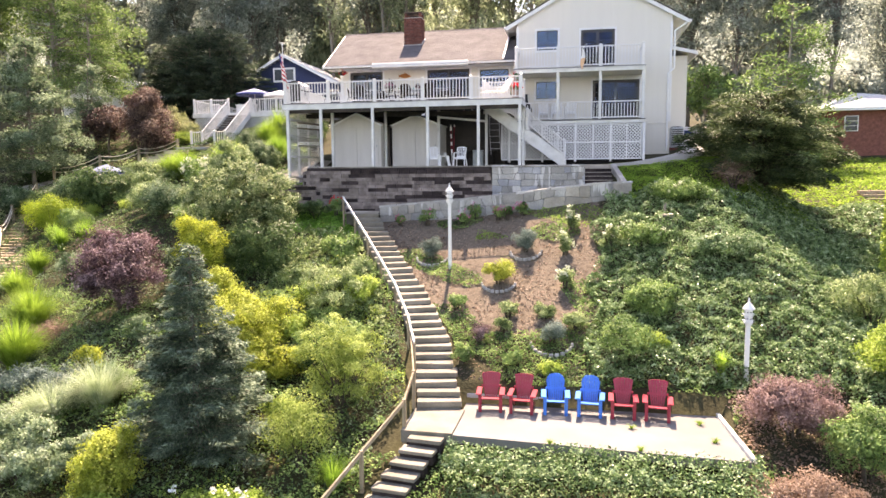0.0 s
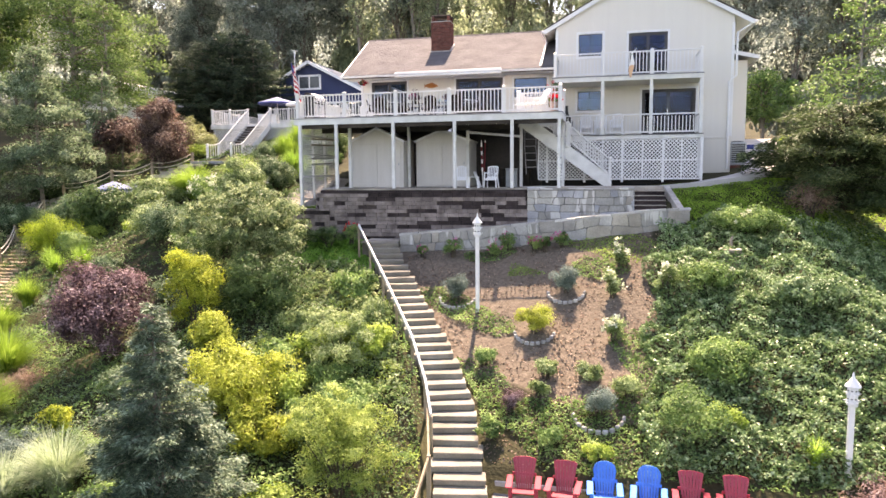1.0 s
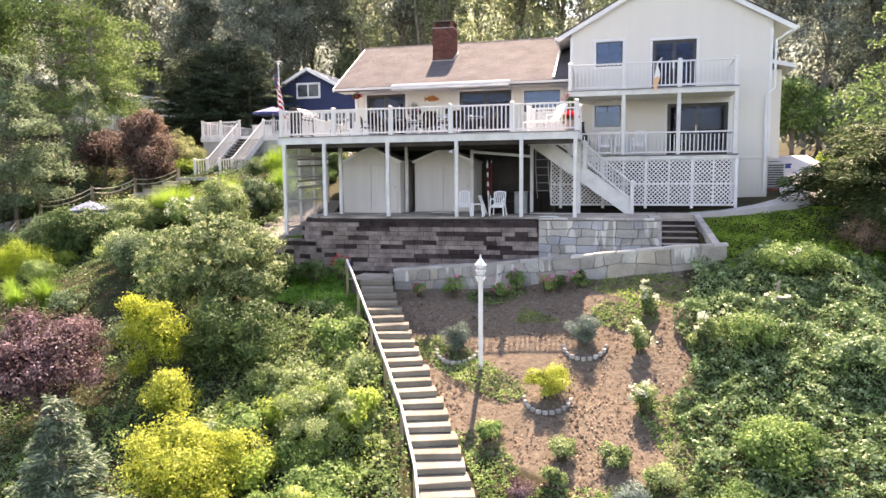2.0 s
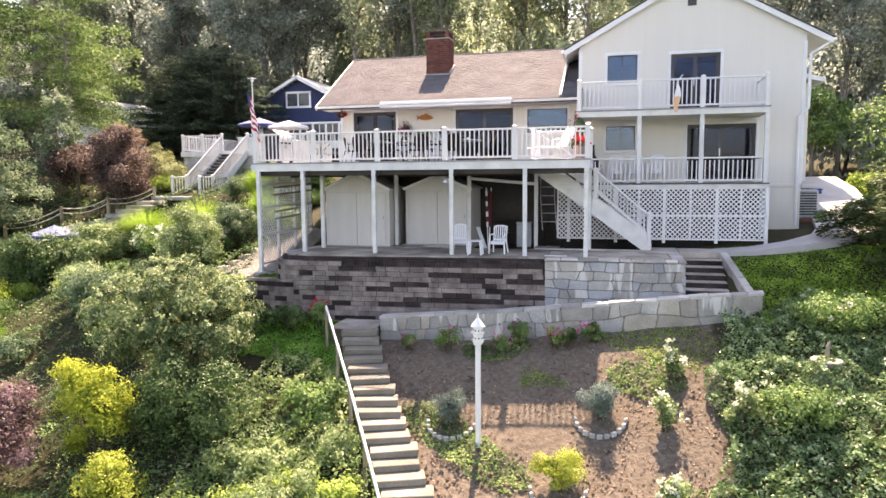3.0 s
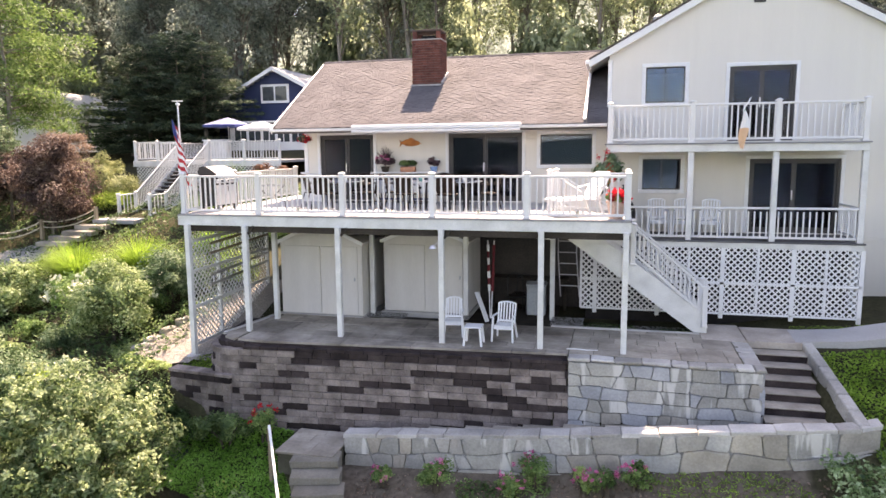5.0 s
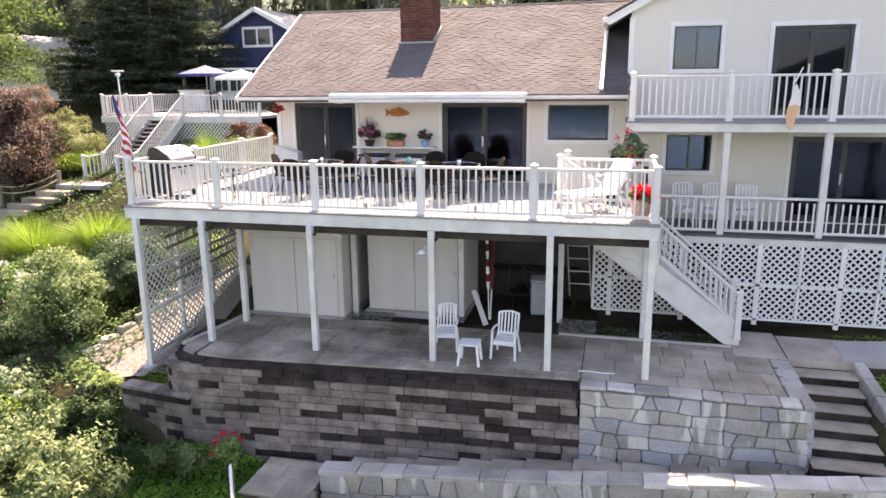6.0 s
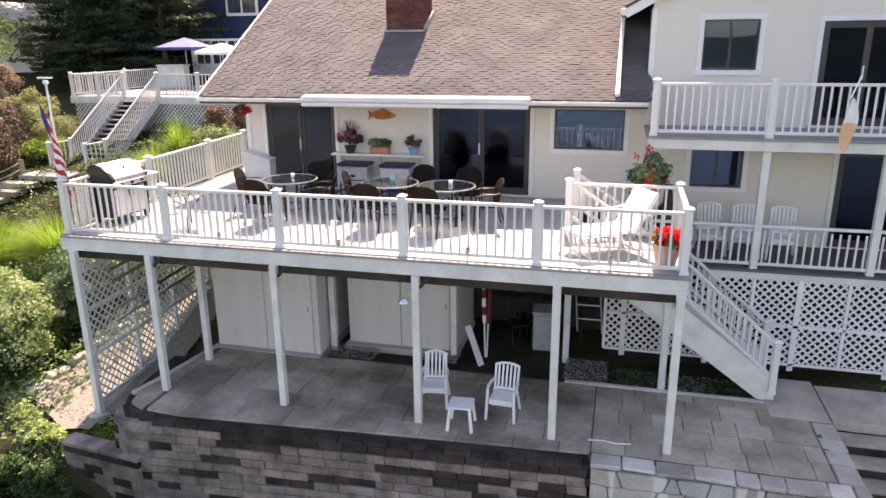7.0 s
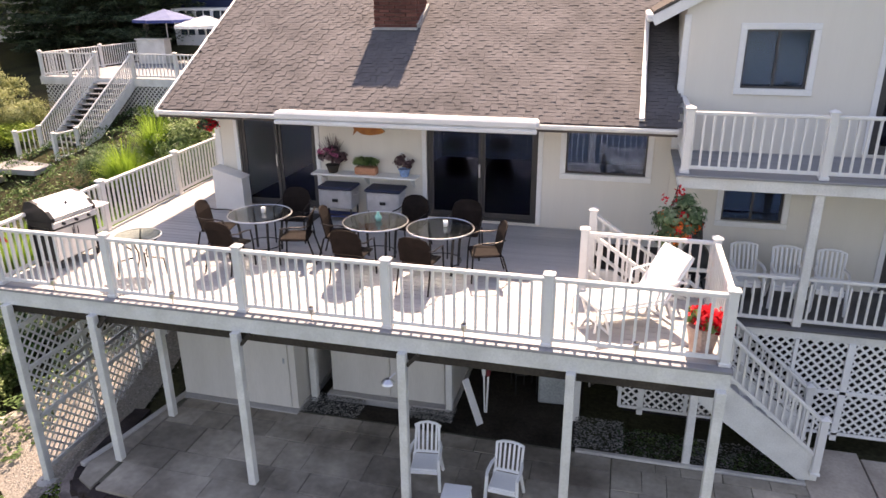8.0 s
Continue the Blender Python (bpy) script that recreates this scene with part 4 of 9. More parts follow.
for x in (-8.6, -6.4, -4.1):
    part("bracket", Shape().block(x - 0.05, x + 0.05, 34.05, 35.02, 4.93, 5.0, 0.01), WHITE, awning)

# ---- deck ----
deck = thing("raised_deck", (-6.5, 30.3, 0), 0, "long raised deck with greige boards and white painted posts", "deck")
part("fascia", Shape().block(-11.88, -1.13, 30.16, 30.20, 2.70, 2.93, 0.006), WORN_WHITE, deck)
part("fascia", Shape().block(-1.17, -1.13, 30.2, 32.24, 2.70, 2.93, 0.006), WORN_WHITE, deck)
part("fascia", Shape().beam((-11.86, 30.2, 2.815), (-12.28, 37.4, 2.815), 0.04, 0.23, 0.006), WORN_WHITE, deck)
part("fascia", Shape().block(-3.06, -1.13, 32.22, 32.26, 2.70, 2.93, 0.006).block(-3.06, -3.02, 32.26, WALL, 2.70, 2.93, 0.006), WORN_WHITE, deck)
# Beam and joist wood is coloured darker for the shade up there.
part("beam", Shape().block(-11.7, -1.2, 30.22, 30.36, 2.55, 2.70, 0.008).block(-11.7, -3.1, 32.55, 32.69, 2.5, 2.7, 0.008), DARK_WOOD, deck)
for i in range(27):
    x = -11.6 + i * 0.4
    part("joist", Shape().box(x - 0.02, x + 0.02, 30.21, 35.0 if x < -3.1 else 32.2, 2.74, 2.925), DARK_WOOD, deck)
nb = 0
y = 30.14
while y < 34.95:
    right = -1.12 if y < 32.15 else -3.03
    left = -11.86 - (y - 30.2) * 0.055
    cut = -6.9 + 1.7 * (nb % 3 - 1)
    for a, b in ((left, cut - 0.002), (cut + 0.002, right)):
        part("board", Shape().block(a, b, y, y + 0.136, 2.93, DECK, 0.004), DECKING if nb else PORCH, deck)
    y += 0.142
    nb += 1
while y < 37.4:
    part("board", Shape().block(-11.86 - (y - 30.2) * 0.055, -10.74, y, y + 0.136, 2.93, DECK, 0.004), DECKING, deck)
    y += 0.142
for x, z0 in ((-11.6, -0.62), (-10.04, 0.13), (-7.66, 0.13), (-5.2, 0.13), (-2.99, 0.13), (-1.23, 0.13)):
    part("post", Shape().block(x - 0.06, x + 0.06, 30.06, 30.18, z0, 2.72, 0.008), WORN_WHITE, deck)
for x, yy in ((-9.97, 31.42), (-7.75, 32.6), (-5.22, 32.75), (-3.02, 33.12), (-1.23, 32.2)):
    part("post", Shape().block(x - 0.06, x + 0.06, yy - 0.06, yy + 0.06, 0.05, 2.74, 0.008), WORN_WHITE, deck)
for x in (-10.04, -7.66, -5.2):
    part("brace", Shape().beam((x + 0.06, 30.14, 2.52), (x + 0.22, 30.14, 2.70), 0.05, 0.05), DARK_WOOD, deck)
part("footing", Shape().lathe([(0.2, -0.1), (0.2, 0.05), (0.17, 0.08)], 14, (-11.6, 30.12, -0.62)), CONCRETE, deck)

CAPPED = Shape().block(-0.055, 0.055, -0.055, 0.055, 0, 0.96, 0.006).block(-0.075, 0.075, -0.075, 0.075, 0.96, 0.985, 0.006)
CAPPED.add([(-0.07, -0.07, 0.985), (0.07, -0.07, 0.985), (0.07, 0.07, 0.985), (-0.07, 0.07, 0.985), (0, 0, 1.02)], [(0, 1, 4), (1, 2, 4), (2, 3, 4), (3, 0, 4)])
CAPPED.block(-0.07, 0.07, -0.07, 0.07, 0.0, 0.05, 0.008)
capped_data = CAPPED.mesh("post", VINYL)


def baluster_data(h, w=0.032, material=None):
    return Shape().box(-w / 2, w / 2, -w / 2, w / 2, 0, h).mesh("baluster", material or VINYL)


BAL = baluster_data(0.80)
SHORT_BAL = baluster_data(0.62)


def railing(name, pts, label, group="", category="railing", posts=True, step=0.125, high=0.93, ends=(True, True), low=0.09, data=None, scale=1.0):
    """Posts at the points, with a top rail, a bottom rail and balusters between them."""
    pts = [Vector(p) for p in pts]
    root = thing(name, pts[0], 0, label, category, group)
    inv = root.matrix_basis.inverted()
    if posts:
        for i, p in enumerate(pts):
            if (i == 0 and not ends[0]) or (i == len(pts) - 1 and not ends[1]):
                continue
            piece("post", capped_data, root, inv @ Matrix.Translation(p) @ Matrix.Scale(scale, 4))
    for p, q in zip(pts, pts[1:]):
        up = Vector((0, 0, 1))
        part("top_rail", Shape().beam(p + up * (high * scale - 0.025), q + up * (high * scale - 0.025), 0.075 * scale, 0.05 * scale, 0.008), VINYL, root)
        part("bottom_rail", Shape().beam(p + up * low, q + up * low, 0.04 * scale, 0.055 * scale, 0.005), VINYL, root)
        flat = (q - p).length
        n = max(1, int((flat - 0.12) / (step * scale)))
        for i in range(n):
            c = p.lerp(q, (i + 0.5 + 0.0) / n)
            piece("baluster", data or BAL, root, inv @ Matrix.Translation(c + up * (low)) @ Matrix.Scale(scale, 4))
    return root


F = [-11.78, -9.74, -7.60, -5.45, -3.33, -1.21]
railing("deck_railing", [(x, 30.31, DECK) for x in F], "white vinyl railing along the front of the raised deck", "deck railings")
railing("deck_railing", [(-1.21, 30.31, DECK), (-1.21, 32.14, DECK)], "white vinyl railing on the deck's short side", "deck railings", ends=(False, True))
railing("deck_railing", [(-1.21, 32.14, DECK), (-3.02, 32.14, DECK)], "white vinyl railing beside the stair opening", "deck railings", ends=(False, True))
railing("deck_railing", [(-11.78, 30.31, DECK), (-11.93, 32.9, DECK), (-12.08, 35.4, DECK), (-12.2, 37.3, DECK)], "white vinyl railing along the hedge side of the deck", "deck railings", ends=(False, True))

# deck stairs
stairs = thing("deck_stairs", (0.55, 32.6, 0.1), 0, "white wooden stairs down from the deck to the patio", "stairs")
for yy in (32.2, 33.08):
    part("stringer", Shape().prism([(-3.0, yy, 2.95), (-2.60, yy, 2.95), (0.66, yy, 0.54), (0.66, yy, 0.12), (0.42, yy, 0.12), (-3.0, yy, 2.60)], (0, 0.045, 0)), WORN_WHITE, stairs)
for i in range(15):
    u = (i + 0.5) / 15
    part("tread", Shape().block(-2.95 + u * 3.5 - 0.02, -2.95 + u * 3.5 + 0.25, 32.245, 33.08, 2.80 - u * 2.66, 2.84 - u * 2.66, 0.006), DECKING, stairs)
railing("stair_railing", [(-2.95, 32.17, 2.97), (-1.05, 32.17, 1.72), (0.6, 32.17, 0.30)], "white sloping railing of the deck stairs", "stair railings", ends=(False, True), low=0.3, data=SHORT_BAL)
railing("stair_railing", [(-2.95, 33.12, 2.97), (-1.05, 33.12, 1.72), (0.6, 33.12, 0.30)], "white sloping railing of the deck stairs", "stair railings", low=0.3, data=SHORT_BAL)

# ---- porch and balcony of the wing ----
porch = thing("porch", (1.2, 33.4, 0), 0, "two-level porch with white posts and a balcony", "porch")
part("fascia", Shape().block(-1.72, 4.14, 33.17, 33.21, 2.04, 2.18, 0.006).block(4.1, 4.14, 33.21, WING, 2.04, 2.18, 0.006), WORN_WHITE, porch)
part("fascia", Shape().block(-1.74, 4.10, 33.17, 33.21, 4.36, 4.54, 0.006).block(4.06, 4.10, 33.21, WING, 4.36, 4.54, 0.006).block(-1.74, -1.70, 33.21, WING, 4.36, 4.54, 0.006), WORN_WHITE, porch)
part("porch_ceiling", Shape().box(-1.70, 4.06, 33.21, WING, 4.36, 4.40), SIDING, porch)
for i in range(13):
    y = 33.13 + i * 0.14
    # Lower floor takes the shade-darkened boards, the open balcony the lighter ones.
    part("board", Shape().block(-1.76, 4.16, y, y + 0.136, 2.18, 2.215, 0.004), SHADED_PORCH, porch)
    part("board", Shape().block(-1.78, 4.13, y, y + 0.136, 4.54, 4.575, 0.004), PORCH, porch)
for x in (-1.66, 0.26, 2.16, 4.05):
    part("post", Shape().block(x - 0.065, x + 0.065, 33.22, 33.35, 2.215, 4.36, 0.008), WORN_WHITE, porch)
railing("porch_railing", [(-1.6, 33.28, 2.215), (0.2, 33.28, 2.215)], "white vinyl porch railing", "porch railings", posts=False, high=0.82, data=SHORT_BAL)
railing("porch_railing", [(0.32, 33.28, 2.215), (2.1, 33.28, 2.215)], "white vinyl porch railing", "porch railings", posts=False, high=0.82, data=SHORT_BAL)
railing("porch_railing", [(2.22, 33.28, 2.215), (4.0, 33.28, 2.215)], "white vinyl porch railing", "porch railings", posts=False, high=0.82, data=SHORT_BAL)
railing("porch_railing", [(4.05, 33.3, 2.215), (4.05, 34.9, 2.215)], "white vinyl porch railing", "porch railings", posts=False, high=0.82, data=SHORT_BAL)
railing("balcony_railing", [(-1.66, 33.28, 4.575), (0.26, 33.28, 4.575), (2.16, 33.28, 4.575), (4.02, 33.28, 4.575)], "white vinyl railing of the upper balcony", "balcony railings")
railing("balcony_railing", [(4.02, 33.28, 4.575), (4.02, 34.93, 4.575)], "white vinyl railing of the upper balcony", "balcony railings", ends=(False, False))
railing("balcony_railing", [(-1.66, 33.28, 4.575), (-1.66, 34.93, 4.575)], "white vinyl railing of the upper balcony", "balcony railings", ends=(False, False))


def lattice(parent, origin, along, width, height, step=0.105, material=None, slat=0.036):
    """Two layers of crossed slats within a rectangle that stands on origin and runs along a level way."""
    o, u, w = Vector(origin), Vector(along).normalized(), Vector((0, 0, 1))
    nrm = u.cross(w)
    s = Shape()
    for layer, sign in ((0.0, 1), (0.008, -1)):
        t = -height + step * 0.3
        while t < width:
            a0, a1 = max(t, 0.0), min(t + height, width)
            if a1 - a0 > 0.03:
                b0, b1 = a0 - t, a1 - t
                if sign < 0:
                    b0, b1 = height - b0, height - b1
                s.beam(o + u * a0 + w * b0 + nrm * layer, o + u * a1 + w * b1 + nrm * layer, 0.008, slat) if abs(u.x) > 0.5 else s.beam(o + u * a0 + w * b0 + nrm * layer, o + u * a1 + w * b1 + nrm * layer, 0.008, slat)
            t += step * 1.414
    return part("lattice", s, material or WHITE, parent, kind="stuff")


skirt = thing("lattice_skirt", (1.0, 33.2, 0.4), 0, "white diagonal lattice closing the space under the porch", "lattice")
bays = [-2.3, -1.95, -1.22, -0.42, 0.30, 1.08, 1.88, 2.66, 3.37, 4.12]
for a, b in zip(bays, bays[1:]):
    lattice(skirt, (a, 33.2, 0.45), (1, 0, 0), b - a, 1.6)
for i, x in enumerate(bays):
    part("batten", Shape().block(x - (0.05 if i % 2 else 0.03), x + (0.05 if i % 2 else 0.03), 33.15, 33.185, 0.30 if i % 2 else 0.42, 2.05, 0.005), WHITE, skirt)
part("rail", Shape().block(-2.3, 4.14, 33.15, 33.182, 1.15, 1.21, 0.004), WHITE, skirt)
part("rail", Shape().block(-2.3, 4.14, 33.15, 33.182, 0.40, 0.45, 0.004), WHITE, skirt)
part("rail", Shape().block(-2.3, -1.7, 33.15, 33.182, 2.03, 2.09, 0.004), WHITE, skirt)
side = thing("lattice_skirt", (4.1, 34, 0.5), 0, "white lattice on the porch's short side", "lattice")
lattice(side, (4.12, 33.2, 0.5), (0, 1, 0), 1.55, 1.55)
# Black sheet added behind the lattice as the crawlspace's shade.
part("shade_backing", Shape().box(-2.2, 4.0, 33.7, 33.75, 0, 2.0), UNLIT_BLACK, side)

screen = thing("lattice_screen", (-11.6, 32.3, -0.5), 0, "worn white lattice privacy screen under the deck", "lattice")
for a, b in ((30.2, 31.5), (31.5, 32.9), (32.9, 34.4)):
    lattice(screen, (-11.6 - (a - 30.2) * 0.05, a, -0.35), (-0.05, 1, 0), b - a, 3.0, 0.125, WORN_WHITE, 0.034)
    part("batten", Shape().block(-11.66 - (b - 30.2) * 0.05, -11.57 - (b - 30.2) * 0.05, b - 0.04, b + 0.04, -0.5, 2.7, 0.005), WORN_WHITE, screen)
for z in (-0.3, 0.65, 1.55, 2.3):
    part("rail", Shape().beam((-11.56, 30.2, z), (-11.77, 34.4, z), 0.04, 0.07), WORN_WHITE, screen)

# ---- sheds under the deck ----
def shed(x0, x1, y0, z0, eave, apex, label):
    root = thing("garden_shed", ((x0 + x1) / 2, y0, z0), 0, label, "shed", "sheds under the deck")
    part("body", Shape().box(x0, x1, y0, y0 + 1.7, z0, eave - 0.02).prism([(x0, y0, eave - 0.02), (x1, y0, eave - 0.02), ((x0 + x1) / 2, y0, apex - 0.05)], (0, 1.7, 0)), SHED, root)
    xm = (x0 + x1) / 2
    for a, b in ((x0 + 0.12, xm - 0.01), (xm + 0.01, x1 - 0.12)):
        part("door", Shape().block(a, b, y0 - 0.03, y0 - 0.002, z0 + 0.06, eave - 0.12, 0.008), SHED, root)
    for sx, ex in ((-1, x0 - 0.07), (1, x1 + 0.07)):
        part("roof", Shape().beam((xm, y0 + 0.8, apex), (ex, y0 + 0.8, eave - 0.03), 1.8, 0.05), SHED, root)
        part("rake_trim", Shape().beam((xm, y0 - 0.10, apex - 0.01), (ex, y0 - 0.10, eave - 0.04), 0.03, 0.09, 0.005), WHITE, root)
    part("base", Shape().block(x0 - 0.06, x1 + 0.04, y0 - 0.16, y0 + 1.7, z0 - 0.1, z0 + 0.035, 0.01), CONCRETE, root)
    part("latch", Shape().block(x1 - 0.22, x1 - 0.18, y0 - 0.05, y0 - 0.03, z0 + 0.95, z0 + 1.05, 0.008), GREY_METAL, root)
    return root


shed(-10.17, -7.86, 32.12, 0.12, 2.10, 2.64, "greige resin storage shed with double doors")
shed(-7.50, -5.2, 32.84, 0.14, 2.10, 2.56, "greige resin storage shed with double doors beside it")

# ---- patio and walls ----
def stained(name, c1, c2):
    """Fieldstone with pale lime runs down its face."""
    m = mat(name, c1, c2, 0.85, 1.8, 22, 0.5, vary=0.2, spec=0.25, speck=0.16, dist=0.02)
    n, k = m.node_tree.nodes, m.node_tree.links
    b = n["Principled BSDF"]
    base = b.inputs["Base Color"].links[0].from_socket
    mp, tex, cut, mix = n.new("ShaderNodeMapping"), n.new("ShaderNodeTexNoise"), n.new("ShaderNodeMapRange"), n.new("ShaderNodeMix")
    mp.inputs["Scale"].default_value = (3.6, 3.6, 0.55)
    tex.inputs["Scale"].default_value, tex.inputs["Detail"].default_value = 1.0, 4
    cut.inputs["From Min"].default_value, cut.inputs["From Max"].default_value = 0.55, 0.61
    cut.inputs["To Max"].default_value = 0.75
    mix.data_type = "RGBA"
    mix.inputs["B"].default_value = (0.62, 0.61, 0.58, 1)
    k.new(n["Geometry"].outputs["Position"], mp.inputs["Vector"])
    k.new(mp.outputs[0], tex.inputs["Vector"])
    k.new(tex.outputs["Fac"], cut.inputs["Value"])
    k.new(cut.outputs[0], mix.inputs["Factor"])
    k.new(base, mix.inputs["A"])
    k.new(mix.outputs["Result"], b.inputs["Base Color"])
    return m


STAINED = stained("lime_stained_stone", (0.27, 0.265, 0.245), (0.39, 0.38, 0.35))
BLUE_STONE = mat("blue_grey_stone", (0.275, 0.285, 0.30), (0.385, 0.395, 0.41), 0.85, 1.8, 22, 0.5, vary=0.15, spec=0.25, speck=0.14, dist=0.02)
WARM_STONE = mat("warm_grey_stone", (0.285, 0.272, 0.25), (0.42, 0.40, 0.365), 0.85, 1.8, 22, 0.5, vary=0.15, spec=0.25, speck=0.14, dist=0.02)
TAN_STONE = mat("tan_stone", (0.28, 0.255, 0.22), (0.40, 0.365, 0.315), 0.85, 1.8, 22, 0.5, vary=0.15, spec=0.25, speck=0.14, dist=0.02)


def fieldstones(name, parent, x0, x1, z0, z1, y, materials, size, depth=0.10, place=None, gap=0.007, proud=0.03, waver=0.28):
    """Irregular fitted stones in wavering courses on an upright face; place maps (along, out, up) to the world."""
    rows = max(1, round((z1 - z0) / size[1]))
    tall = (z1 - z0) / rows

    def seam(r, x):
        if r in (0, rows):
            return z0 + tall * r
        return z0 + tall * (r + waver * 1.5 * noise.noise((x / size[0] * 0.55, r * 7.3, x0)) + waver * 0.5 * noise.noise((x / size[0] * 1.7, r * 3.1, 5.0)))

    for r in range(rows):
        x, lean = x0, 0.0
        while x < x1 - 0.02:
            w = size[0] * random.choice((0.45, 0.7, 0.9, 1.1, 1.4, 1.8))
            w = x1 - x if x1 - x - w < size[0] * 0.4 else w
            nxt = 0.0 if x + w > x1 - 0.02 else random.uniform(-0.16, 0.16) * size[0]
            xa, xb = x, x + w
            mids = [0.28, 0.5, 0.74] if w > size[0] * 0.8 else [0.5]
            low = [(xa - lean, seam(r, xa))] + [(xa + w * k, seam(r, xa + w * k)) for k in mids] + [(xb - nxt, seam(r, xb))]
            top = [(xb + nxt, seam(r + 1, xb))] + [(xa + w * k, seam(r + 1, xa + w * k)) for k in reversed(mids)] + [(xa + lean, seam(r + 1, xa))]
            loop = low + top
            poly = []
            for i, c in enumerate(loop):
                before, after = loop[i - 1], loop[(i + 1) % len(loop)]
                if i in (0, len(low) - 1, len(low), len(loop) - 1):
                    poly += [(c[0] + (q[0] - c[0]) * 0.16, c[1] + (q[1] - c[1]) * 0.16) for q in (before, after)]
                else:
                    poly.append(c)
            cx, cz = sum(c[0] for c in poly) / len(poly), sum(c[1] for c in poly) / len(poly)
            out, tilt = random.uniform(0, proud), random.uniform(-0.03, 0.03)
            kx, kz = 1 - 2 * gap / w, 1 - 2 * gap / size[1]
            rings = []
            for more, o in ((0.0, depth), (0.0, -out + 0.014), (0.05, -out)):
                rings += [(cx + (c[0] - cx) * (kx - more), y + o + (c[0] - cx) * tilt, cz + (c[1] - cz) * (kz - more)) for c in poly]
            n = len(poly)
            faces = [tuple(range(2 * n, 3 * n))] + [(k * n + i, k * n + (i + 1) % n, (k + 1) * n + (i + 1) % n, (k + 1) * n + i) for k in range(2) for i in range(n)]
            part(name, Shape().add([place(*c) for c in rings] if place else rings, faces), random.choice(materials), parent)
            x, lean = x + w, nxt


# block retaining wall along a bent line
LINE = [Vector((-11.12, 31.3)), Vector((-11.06, 30.75)), Vector((-10.99, 30.1)), Vector((-10.88, 29.62)), Vector((-10.68, 29.26)), Vector((-10.36, 29.07)), Vector((-9.98, 29.03)), Vector((-9.4, 29.08)), Vector((-5.56, 29.34)), Vector((-2.29, 29.50))]
SEG = [(b - a).length for a, b in zip(LINE, LINE[1:])]


def on_line(s):
    for (a, b), d in zip(zip(LINE, LINE[1:]), SEG):
        if s <= d or b is LINE[-1]:
            return a.lerp(b, min(max(s / d, 0), 1)), (b - a).normalized()
        s -= d


block_wall = thing("block_wall", (-6.3, 29.3, -1.9), 0, "grey-brown segmental block retaining wall with dark stained courses", "wall", kind="structure")
core = Shape()
for a, b in zip(LINE, LINE[1:]):
    w = (b - a).normalized()
    nrm = Vector((-w.y, w.x))
    core.prism([(*(a + nrm * 0.30), -2.3), (*(b + nrm * 0.30), -2.3), (*(b + nrm * 0.5), -2.3), (*(a + nrm * 0.5), -2.3)], (0, 0, 2.38))
part("core", core, BLOCK_DARK, block_wall)
inv = block_wall.matrix_basis.inverted()
TOTAL, BEND = sum(SEG), sum(SEG[:6])
COURSE = 0.150
block_data = [Shape().block(-w / 2, w / 2, 0, 0.22, 0, COURSE - 0.005, 0.006, None, 0.005).mesh("block", m) for m in (BLOCK, BLOCK_DARK) for w in (0.424, 0.30)]
below, here = [], []
TOP = 13
for row in range(TOP + 1):
    z = -1.98 + row * COURSE - (0.0 if row == TOP else 0)
    s = -0.21 * (row % 2)
    run = 0
    below, here = here, []
    while s < TOTAL - 0.1:
        w = random.choice((0.43, 0.43, 0.43, 0.306)) if s > BEND else 0.306
        w = min(w, TOTAL - s)
        p, way = on_line(max(0.0, s + w / 2))
        nrm = Vector((-way.y, way.x))
        back = row * 0.010 + ((0.17 if s < BEND - 0.3 else 0.09 if s < BEND else -0.02) if row == TOP else 0)
        if run == 0 and random.random() < (0.21 if row < TOP - 1 else 1.0 if row == TOP else 0.4 if s > BEND else 0.0):
            run = 4 if row > TOP - 2 else random.choice((1, 1, 1, 2)) if s < 4 else random.choice((1, 2, 3)) if s < 6 else random.choice((3, 4, 5))
        if row < TOP - 1 and any(a < s + w * 0.6 and s + w * 0.4 < b for a, b in below) and random.random() < 0.6:
            run = 0
        dark = run > 0
        if dark:
            here.append((s, s + w))
        run = max(0, run - 1)
        k = (2 if dark else 0) + (1 if w < 0.4 else 0)
        q = p + nrm * (back + random.uniform(-0.010, 0.010) + (0.018 if dark else 0))
        m = pose(q.x, q.y, z, 0, 0, math.degrees(math.atan2(way.y, way.x)) + random.uniform(-1, 1))
        if w < 0.29:
            m = m @ Matrix.Diagonal((w / 0.306, 1, 1, 1))
        if row == TOP:
            m = m @ Matrix.Diagonal((1, 1.35, 0.5 if s > BEND else 0.9, 1))
        piece("block", block_data[k], block_wall, inv @ m)
        s += w
low_wall = thing("low_block_wall", (-11.2, 29.1, -1.6), 0, "low grey block wall beside the gravel path", "wall", kind="structure")
inv = low_wall.matrix_basis.inverted()
LOW_A, LOW_B = Vector((-11.68, 29.20)), Vector((-9.98, 29.02))
way = (LOW_B - LOW_A).normalized()
low_turn = math.degrees(math.atan2(way.y, way.x))
part("core", Shape().prism([(LOW_A.x + 0.02, LOW_A.y + 0.06, -2.4), (LOW_B.x, LOW_B.y + 0.06, -2.4), (LOW_B.x, LOW_B.y + 0.28, -2.4), (LOW_A.x + 0.02, LOW_A.y + 0.28, -2.4)], (0, 0, 1.7)), BLOCK_DARK, low_wall)
for row in range(11):
    s0 = -0.215 * (row % 2)
    while s0 < 1.7:
        a0, a1 = max(0.0, s0), min(s0 + 0.43, 1.71)
        if a1 - a0 > 0.08:
            q = LOW_A + way * ((a0 + a1) / 2)
